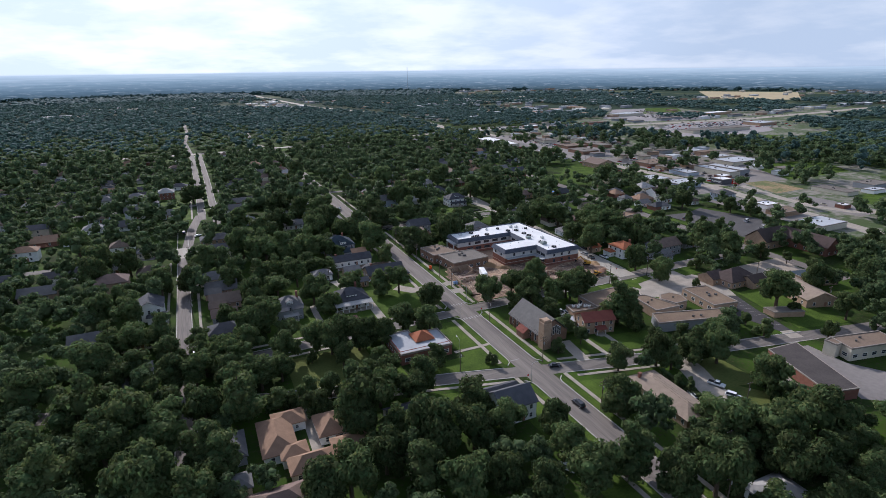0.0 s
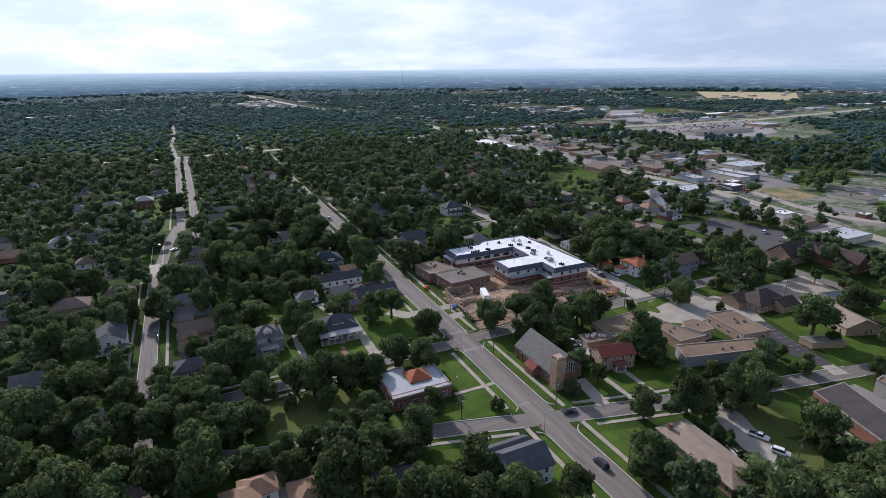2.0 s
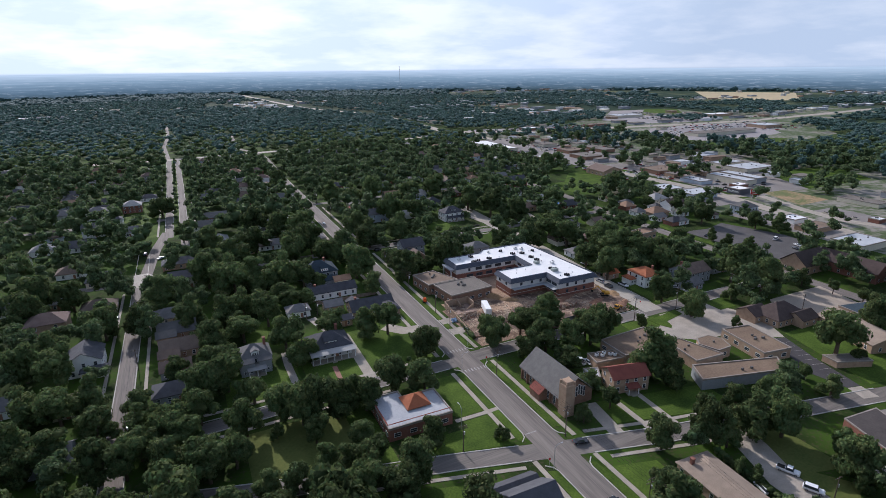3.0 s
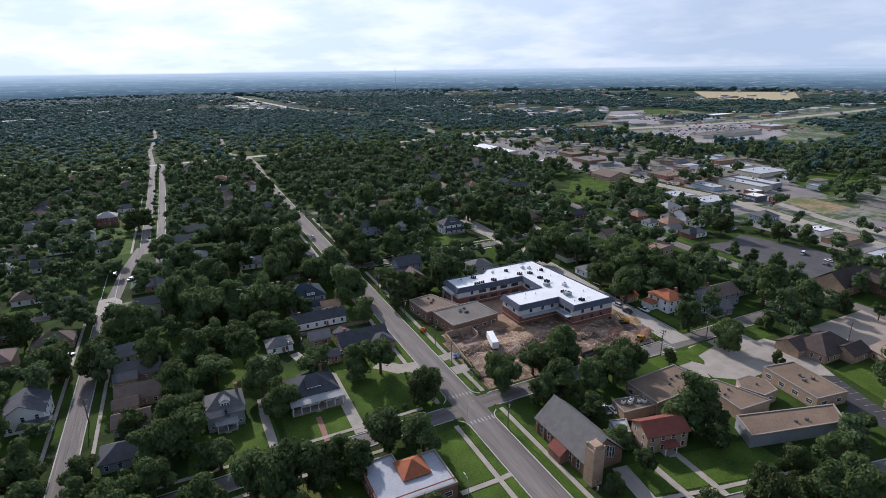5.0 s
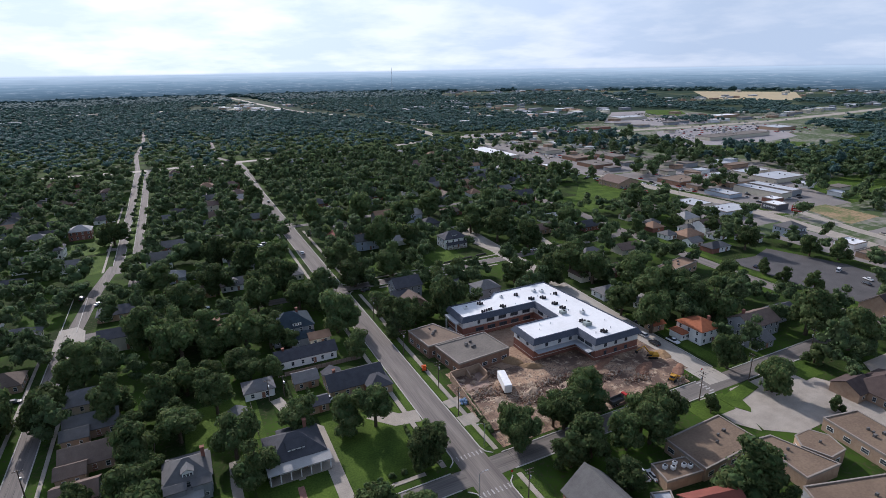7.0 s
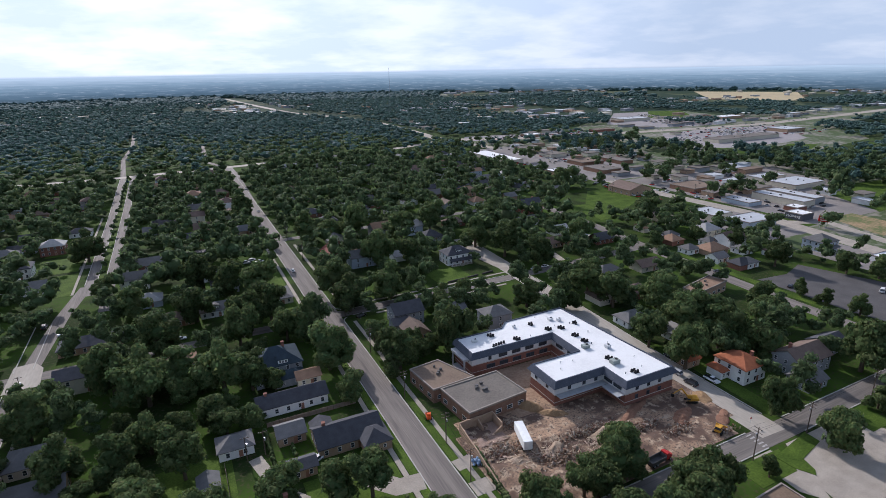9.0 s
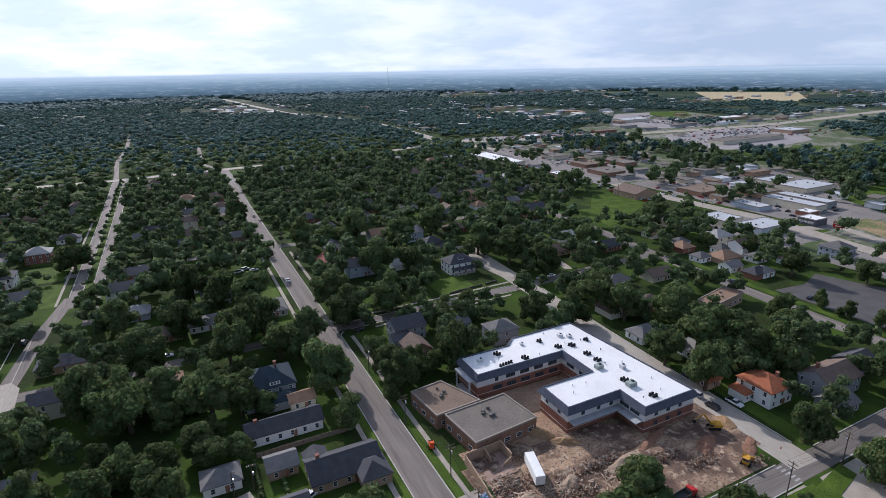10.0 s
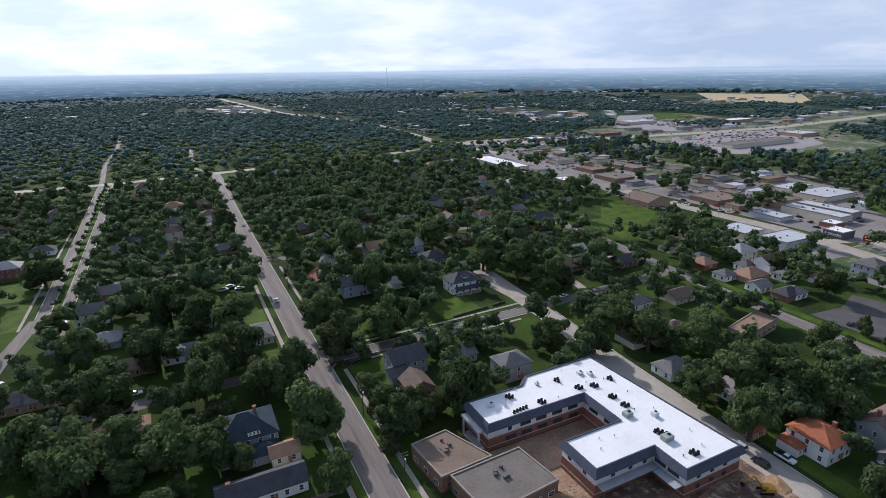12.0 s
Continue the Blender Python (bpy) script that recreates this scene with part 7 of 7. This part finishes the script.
def small_loader(x, y, rz):
    b = base("skid_loader", x, y, 0.05, rz, "small orange loader on the verge", "loader")
    part("body", boxes((-1.0, -0.7, 0.35, 0.8, 0.7, 1.3), bevel=0.12), ORANGE, b)
    part("canopy", boxes((-0.6, -0.6, 1.3, 0.4, 0.6, 2.1), bevel=0.08), ORANGE, b)
    part("arm", boxes((0.4, -0.85, 0.9, 2.0, -0.7, 1.1), (0.4, 0.7, 0.9, 2.0, 0.85, 1.1)), ORANGE, b)
    part("scoop", boxes((1.9, -0.9, 0.2, 2.5, 0.9, 0.9), bevel=0.1), BLACK, b)
    wheel_parts(b, [(x_, y_) for x_ in (-0.6, 0.5) for y_ in (-0.8, 0.8)], 0.4)


small_loader(107.6, 256.0, 70)
small_loader(247.0, 221.5, 10)
b = base("tarpaulin_heap", 111.0, 231.5, label="heap of blue tarpaulin and scrap by the path", category="scrap heap")
random.seed(2)
bm = bmesh.new()
for i in range(16):
    g = bmesh.ops.create_icosphere(bm, subdivisions=1, radius=random.uniform(0.3, 0.7), matrix=Matrix.Translation((random.uniform(-1.2, 1.2), random.uniform(-1.6, 1.6), random.uniform(0.2, 0.8))))
part("tarpaulin", bm, mat("blue_tarp", (0.16, 0.28, 0.45), (0.3, 0.34, 0.4), scale=1.5), b)

# ---------------------------------------------------------------- vehicles


def vehicle(kind, colour, name, label):
    b = base(name, 0, 0, 0, 0, label, "car" if kind != "pickup" else "pickup truck", "parked cars")
    L, W = {"sedan": (4.7, 1.8), "suv": (4.9, 1.9), "pickup": (5.6, 1.95), "van": (5.4, 2.0)}[kind]
    l, w = L / 2, W / 2
    hood = {"sedan": 0.85, "suv": 1.0, "pickup": 1.05, "van": 1.1}[kind]
    roof = {"sedan": 1.42, "suv": 1.75, "pickup": 1.8, "van": 2.1}[kind]
    bm = bmesh.new()
    prof = [(-l, 0.35), (-l, hood - 0.05), (-l + 0.15, hood + 0.02), (l - 0.35, hood - 0.05), (l, hood - 0.25), (l, 0.35)]
    sides = [[bm.verts.new((x, s * w, z)) for x, z in prof] for s in (-1, 1)]
    bm.faces.new(sides[0]); bm.faces.new(sides[1][::-1])
    for i in range(len(prof)):
        j = (i + 1) % len(prof)
        bm.faces.new((sides[0][j], sides[0][i], sides[1][i], sides[1][j]))
    bmesh.ops.recalc_face_normals(bm, faces=bm.faces)
    bmesh.ops.bevel(bm, geom=list(bm.edges), offset=0.07, segments=1, affect="EDGES")
    paint = mat("car_paint_" + colour[0], colour[1], tuple(v * 0.8 for v in colour[1]), rough=0.25, spec=0.6)
    part("body", bm, paint, b)
    c0, c1 = {"sedan": (-1.5, 1.0), "suv": (-2.3, 1.1), "pickup": (-0.7, 1.3), "van": (-2.6, 1.5)}[kind]
    bm = bmesh.new()
    lo = [(c0, -w + 0.08), (c1, -w + 0.08), (c1, w - 0.08), (c0, w - 0.08)]
    t = 0.55 if kind == "sedan" else 0.35
    hi = [(c0 + 0.35, -w + 0.25), (c1 - t, -w + 0.25), (c1 - t, w - 0.25), (c0 + 0.35, w - 0.25)]
    a, c = [bm.verts.new((x, y, hood - 0.02)) for x, y in lo], [bm.verts.new((x, y, roof - 0.05)) for x, y in hi]
    bm.faces.new(c)
    for i in range(4):
        bm.faces.new((a[i], a[(i + 1) % 4], c[(i + 1) % 4], c[i]))
    g = part("cabin_glass", bm, GLASS, b)
    part("roof_panel", boxes((c0 + 0.33, -w + 0.23, roof - 0.05, c1 - t + 0.02, w - 0.23, roof), bevel=0.02), paint, b)
    if kind == "pickup":
        part("load_bed", boxes((-l + 0.15, -w + 0.15, hood + 0.02, -0.8, w - 0.15, hood + 0.06)), BLACK, b)
    for s in (-1, 1):
        part("headlight", boxes((l - 0.02, s * 0.62 - 0.18, hood - 0.35, l + 0.02, s * 0.62 + 0.18, hood - 0.2)), TRIM, b)
        part("tail_light", boxes((-l - 0.02, s * 0.68 - 0.12, hood - 0.35, -l + 0.02, s * 0.68 + 0.12, hood - 0.15)), RED, b)
    part("windscreen_pillar", boxes((c1 - t * 0.5 - 0.03, -0.02, hood, c1 - t * 0.5 + 0.03, 0.02, hood + 0.01)), BLACK, b)
    wheel_parts(b, [(x, y) for x in (-l + 0.95, l - 0.9) for y in (-w + 0.08, w - 0.08)], 0.34)
    return b


COLOURS = {"white": (0.75, 0.75, 0.74), "black": (0.02, 0.02, 0.023), "silver": (0.42, 0.43, 0.44), "red": (0.35, 0.03, 0.025), "blue": (0.05, 0.09, 0.2), "tan": (0.35, 0.30, 0.22)}
MODELS = {}


def park(kind, colour, x, y, rz, z=0.05):
    key = (kind, colour)
    if key not in MODELS:
        nm = {"sedan": "sedan", "suv": "suv", "pickup": "pickup_truck", "van": "van"}[kind]
        MODELS[key] = vehicle(kind, (colour, COLOURS[colour]), nm, f"{colour} {kind} standing on the road surface")
        MODELS[key].matrix_basis = pose(x, y, z, 0, 0, rz)
        return MODELS[key]
    return copy_thing(MODELS[key], pose(x, y, z, 0, 0, rz))


for args in (
    ("suv", "black", 100.8, 120.5, 92), ("sedan", "black", 108.0, 143.6, -14), ("suv", "white", 137.9, 108.6, 75), ("pickup", "white", 149.9, 109.8, -65), ("suv", "white", 148.9, 102.4, -62),
    ("pickup", "white", 203.8, 230.2, -88), ("sedan", "white", 206.5, 263.5, 94), ("sedan", "black", 203.8, 248.5, 94), ("suv", "silver", 197.0, 239.5, 92), ("suv", "black", 195.8, 232.0, 92),
    ("sedan", "white", 97.6, 411.4, 90), ("sedan", "white", 119.0, 312.3, 10), ("suv", "black", 112.5, 337.5, 20), ("sedan", "black", 38.5, 338.8, 5), ("suv", "white", 10.2, 428.5, 90),
    ("sedan", "silver", 224.0, 216.4, -30), ("suv", "red", 127.0, 329.0, 40), ("sedan", "silver", -13.0, 286.0, 90), ("pickup", "tan", -16.0, 298.0, 90), ("sedan", "white", 88.0, 352.0, 0),
    ("sedan", "black", -4.0, 121.0, 20), ("sedan", "white", -3.0, 118.0, 8), ("sedan", "blue", 1.0, 113.5, 5), ("suv", "white", 79.5, 98.0, 120), ("sedan", "black", 83.0, 102.0, 100), ("sedan", "silver", 101.8, 560.0, 90), ("sedan", "red", 97.8, 620.0, 90),
    ("sedan", "white", 139.5, 178.5, 80), ("sedan", "silver", 142.0, 178.2, 80), ("suv", "black", 144.5, 178.0, 82), ("pickup", "white", 137.0, 180.0, 78),
    ("sedan", "silver", 215.0, 350.5, 5), ("sedan", "white", 222.0, 350.8, 5), ("suv", "black", 295.5, 300.0, 90), ("van", "white", 341.0, 246.0, 20), ("sedan", "white", 341.0, 232.0, 80), ("sedan", "black", 334.0, 229.0, 75), ("sedan", "black", 309.5, 270.0, 10),
    ("sedan", "white", 29.4, 396.5, 10), ("sedan", "silver", 38.0, 396.0, 80), ("van", "white", 58.1, 415.2, 0), ("sedan", "white", 39.5, 352.0, 5), ("suv", "black", -13.1, 392.0, 88), ("sedan", "black", -22.5, 299.7, 0), ("pickup", "white", 71.2, 252.8, 30), ("suv", "black", 11.1, 342.6, 0), ("sedan", "white", -4.8, 381.0, 40),
    ("sedan", "white", 84.0, 436.0, 0), ("suv", "silver", 80.0, 440.0, 20), ("pickup", "white", 76.0, 437.0, 10),
):
    park(*args)


def far_cars():
    """Cars on the far lots and avenues, too small to tell apart."""
    rng = np.random.default_rng(17)
    bm = bmesh.new()
    for cx, cy, w, d, k in ((880, 700, 260, 120, 150), (620, 865, 120, 60, 50), (500, 660, 110, 140, 60), (470, 420, 90, 140, 70), (400, 620, 10, 240, 26), (395, 480, 10, 160, 16), (650, 852, 300, 12, 24), (1000, 820, 400, 14, 30)):
        for _ in range(k):
            x, y = cx + rng.uniform(-w, w) / 2, cy + rng.uniform(-d, d) / 2
            mi = int(rng.integers(0, 4))
            along = rng.random() < 0.5
            l, ww = (2.3, 0.9) if along else (0.9, 2.3)
            box(bm, x - l, y - ww, 0.25, x + l, y + ww, 0.95, mi=mi)
            box(bm, x - l * 0.55, y - ww * 0.55, 0.95, x + l * 0.5, y + ww * 0.5, 1.45, mi=4)
    tagged(part("far_cars", bm, [mat("car_paint_white", COLOURS["white"]), mat("car_paint_black", COLOURS["black"]), mat("car_paint_silver", COLOURS["silver"]), mat("car_paint_red", COLOURS["red"]), GLASS]), "small parked cars on far car parks", "cars", kind="stuff")


far_cars()


def swimming_pool():
    """A backyard pool: a concrete rim round blue water."""
    b = base("swimming_pool", 276, 387, 0, 12, "backyard swimming pool with bright blue water", "swimming pool")
    part("rim", boxes((-7, -4.5, 0, 7, -3, 0.35), (-7, 3, 0, 7, 4.5, 0.35), (-7, -3, 0, -5.5, 3, 0.35), (5.5, -3, 0, 7, 3, 0.35), bevel=0.04), CONCRETE, b)
    part("water", boxes((-5.5, -3, 0, 5.5, 3, 0.2)), mat("pool_water", (0.03, 0.20, 0.55), (0.02, 0.15, 0.45), rough=0.05, spec=0.5), b, "bright blue water")


swimming_pool()


def retaining_wall():
    b = base("retaining_wall", 164.5, 355.4, 0, 6, "low dark stone retaining wall along a lawn", "wall")
    for i in range(12):
        if i != 8:
            part("stone_block", boxes((i * 2.4, -0.25, 0, i * 2.4 + 2.36, 0.25, 0.75 + 0.05 * (i % 3)), bevel=0.05), mat("dark_stone", (0.10, 0.09, 0.08), (0.05, 0.045, 0.04)), b)


retaining_wall()


def pylon_sign():
    b = base("pylon_sign", 426.7, 323.7, 0, -60, "tall red roadside sign on two posts", "sign")
    for x in (-1.6, 1.6):
        bm = bmesh.new(); tube(bm, (x, 0, 0), (x, 0, 7.5), 0.16, 0.14, 8)
        part("post", bm, STEEL, b)
    panel = part("sign_panel", boxes((-3.2, -0.25, 4.2, 3.2, 0.25, 8.2), bevel=0.06), RED, b, "red panel with a pale border")
    part("lettering_bar", boxes((-2.5, -0.31, 6.4, 2.5, -0.255, 7.4)), TRIM, panel, "pale bar in place of lettering")
    part("lettering_bar", boxes((-2.0, -0.31, 5.0, 2.0, -0.255, 5.6)), TRIM, panel)


pylon_sign()

# ---------------------------------------------------------------- poles, wires and street furniture


def utility_pole(x, y, h=11.0, arms=2, rz=0.0):
    b = base("utility_pole", x, y, 0, rz, "tall brown wooden utility pole with crossarms", "utility pole", "utility poles")
    bm = bmesh.new(); tube(bm, (0, 0, 0), (0, 0, h), 0.17, 0.11, 8)
    part("pole", bm, POLE_WOOD, b)
    for i in range(arms):
        z = h - 0.5 - i * 1.1
        a = part("crossarm", boxes((-1.25, 0.1, z - 0.06, 1.25, 0.24, z + 0.06)), POLE_WOOD, b)
        for px in (-1.15, -0.5, 0.5, 1.15):
            bm = bmesh.new(); tube(bm, (px, 0.17, z + 0.06), (px, 0.17, z + 0.24), 0.05, 0.035, 6)
            part("insulator", bm, STEEL, a)
    bm = bmesh.new(); tube(bm, (0.32, 0, h - 3.2), (0.32, 0, h - 2.3), 0.24, 0.24, 9)
    part("transformer", bm, STEEL, b)
    return b


def wires(p, q, hs, offs, sag=0.7):
    b = base("power_line", p[0], p[1], 0, 0, "thin sagging black overhead power lines", "power line", "power lines")
    p0 = Vector(p)
    p, q = Vector((0, 0)), Vector(q) - p0
    t = q.normalized()
    nn = Vector((t.y, -t.x))
    n = 7
    for z in hs:
        for o in offs:
            bm = bmesh.new()
            prev = None
            for i in range(n + 1):
                u = i / n
                pt = p.lerp(q, u) + nn * o
                zz = z - sag * 4 * u * (1 - u)
                ring = [bm.verts.new((pt.x + nn.x * s, pt.y + nn.y * s, zz + h)) for s, h in ((-0.018, -0.01), (0.018, -0.01), (0.0, 0.02))]
                if prev:
                    for k in range(3):
                        bm.faces.new((prev[k], prev[(k + 1) % 3], ring[(k + 1) % 3], ring[k]))
                prev = ring
            part("wire", bm, BLACK, b)


POLES = [(105.9, 70), (105.6, 115.5), (105.8, 148), (104.9, 186), (106.0, 226), (107.2, 243), (105.3, 270), (105.5, 305), (105.8, 340), (106.0, 380), (106.2, 425), (106.2, 470)]
for x, y in POLES:
    utility_pole(x, y, 10.5)
for a, c in zip(POLES, POLES[1:]):
    wires(a, c, (10.3,), (-1.1, -0.45, 0.45, 1.1))
    wires(a, c, (8.2,), (0,), 0.9)
EAST_POLES = [(163, 198.0), (179.2, 197.2), (203.8, 197.6), (240, 199)]
for x, y in EAST_POLES:
    utility_pole(x, y, 11, rz=90)
for a, c in zip(EAST_POLES, EAST_POLES[1:]):
    wires(a, c, (10.8,), (-1.1, 0.45, 1.1))
WEST_POLES = [(-10.4, 200), (-10.2, 246.5), (-10.2, 292), (-9.9, 330)]
for x, y in WEST_POLES:
    utility_pole(x, y, 8.5, 1)
for a, c in zip(WEST_POLES, WEST_POLES[1:]):
    wires(a, c, (8.1,), (-0.9, 0.9))
for x, y, h in ((253, 172.5, 8), (148.6, 97.5, 8.5), (120.5, 82, 10), (40, 112, 9), (75.6, 155.0, 9), (54, 262, 8), (59.0, 262.5, 8), (250, 135, 9), (330, 330, 11), (375, 400, 12), (380, 470, 12), (420, 420, 12), (388, 540, 12)):
    utility_pole(x, y, h, 1)
LANE = [(126, 134), (120.5, 82), (142, 50)]
for a, c in zip(LANE, LANE[1:]):
    wires(a, c, (9.6,), (-0.9, 0.0, 0.9))


def street_lamp(x, y, rz):
    b = base("street_lamp", x, y, 0, rz, "thin metal street lamp with a curved arm", "street lamp", "street lamps")
    bm = bmesh.new(); tube(bm, (0, 0, 0), (0, 0, 7.5), 0.09, 0.06, 7)
    part("post", bm, STEEL, b)
    bm = bmesh.new(); tube(bm, (0, 0, 7.3), (1.0, 0, 7.9), 0.05, 0.045, 6); tube(bm, (1.0, 0, 7.9), (2.0, 0, 7.95), 0.045, 0.04, 6)
    part("arm", bm, STEEL, b)
    part("lantern", boxes((1.8, -0.14, 7.82, 2.5, 0.14, 8.0), bevel=0.04), STEEL, b)


for x, y, rz in ((94.6, 192.8, 0), (79.8, 164.4, 90), (94.4, 138.0, 0), (106.0, 210.0, 180)):
    street_lamp(x, y, rz)


def hydrant_and_signs():
    for x, y in ((94.0, 139.5), (105.8, 195.0), (193.0, 208.0)):
        b = base("stop_sign", x, y, 0, 0, "small red traffic sign on a steel post", "road sign", "road signs")
        bm = bmesh.new(); tube(bm, (0, 0, 0), (0, 0, 2.5), 0.03, 0.03, 6)
        part("post", bm, STEEL, b)
        bm = bmesh.new(); tube(bm, (0, -0.04, 2.4), (0, 0.0, 2.4), 0.38, 0.38, 8)
        part("plate", bm, RED, b)


hydrant_and_signs()
# crossing stripes and stop lines
bm = bmesh.new()
for i in range(7):
    for y in (193.2, 208.2):
        x = 96.2 + i * 1.25
        poly(bm, [(x, y - 0.9, 0.032), (x + 0.4, y - 0.9, 0.032), (x + 0.4, y + 0.9, 0.032), (x, y + 0.9, 0.032)])
for i in range(5):
    y = 199.4 + i * 1.3
    poly(bm, [(187.0, y, 0.03), (189.0, y, 0.03), (189.0, y + 0.55, 0.03), (187.0, y + 0.55, 0.03)])
for i in range(9):
    # bay lines beside the classroom wing
    y = 156.5 - i * 3.2
    x = 220.6 - i * 1.0
    poly(bm, [(x - 4.6, y + 1.2, 0.12), (x, y, 0.12), (x, y - 0.12, 0.12), (x - 4.6, y + 1.08, 0.12)])
poly(bm, [(95.6, 153.6, 0.032), (99.6, 153.6, 0.032), (99.6, 154.0, 0.032), (95.6, 154.0, 0.032)])
tagged(part("road_markings", bm, mat("worn_white_marking", (0.42, 0.40, 0.37), (0.20, 0.185, 0.17), scale=1.5, contrast=(0.4, 0.6))), "worn white crossing stripes on the street", "road marking", kind="structure")


def hedge(x0, y0, x1, y1, h, w=1.0):
    rng = np.random.default_rng(int(x0 * 3 + y0))
    n = max(int(math.hypot(x1 - x0, y1 - y0) / 0.8), 2)
    V, F, k = [], [], 0
    sv, sf = ICO[1]
    for i in range(n + 1):
        u = i / n
        for z in (0.3, 0.75):
            c = np.array([x0 + (x1 - x0) * u, y0 + (y1 - y0) * u, h * z]) + rng.normal(size=3) * 0.12
            V.append(sv * np.array([w * 0.6, w * 0.6, h * 0.4]) * (1 + 0.2 * rng.normal(size=(len(sv), 1))) + c); F.append(sf + k); k += len(sv)
    ob = new("hedge", mesh_from("hedge", np.concatenate(V), np.concatenate(F), [LEAF]))
    tagged(ob, "clipped dark green hedge", "hedge")


hedge(60.5, 272, 60.5, 252, 1.8)
hedge(139, 123, 137.5, 104, 2.0, 1.6)
hedge(113.0, 236, 110.8, 214, 1.6, 1.4)
hedge(66.5, 262, 66.5, 250, 1.5)
for i in range(5):
    hedge(88.5 - i * 0.2, 228 - i * 2.2, 88.4 - i * 0.2, 227.2 - i * 2.2, 1.4)
for i in range(4):
    hedge(70 + i * 3.5, 209.6, 70.8 + i * 3.5, 209.6, 1.3, 1.0)


def planks_fence(x0, y0, x1, y1, h=1.7):
    b = base("fence", x0, y0, label="weathered grey wooden board fence", category="fence", group="fences")
    n = max(int(math.hypot(x1 - x0, y1 - y0) / 1.8), 1)
    rz = math.atan2(y1 - y0, x1 - x0)
    st = math.hypot(x1 - x0, y1 - y0) / n
    for i in range(n):
        part("panel", boxes((i * st + 0.05, -0.03, 0.05, (i + 1) * st - 0.05, 0.03, h)), mat("fence_wood", (0.24, 0.20, 0.16), (0.15, 0.12, 0.1), scale=1), b)
        part("post", boxes((i * st - 0.05, -0.06, 0, i * st + 0.05, 0.06, h + 0.1)), POLE_WOOD, b)
    b.matrix_basis = pose(x0, y0, 0, 0, 0, math.degrees(rz))


planks_fence(61.5, 275, 90, 275)
planks_fence(48, 244, 48, 262)
planks_fence(20, 245, 20, 262)
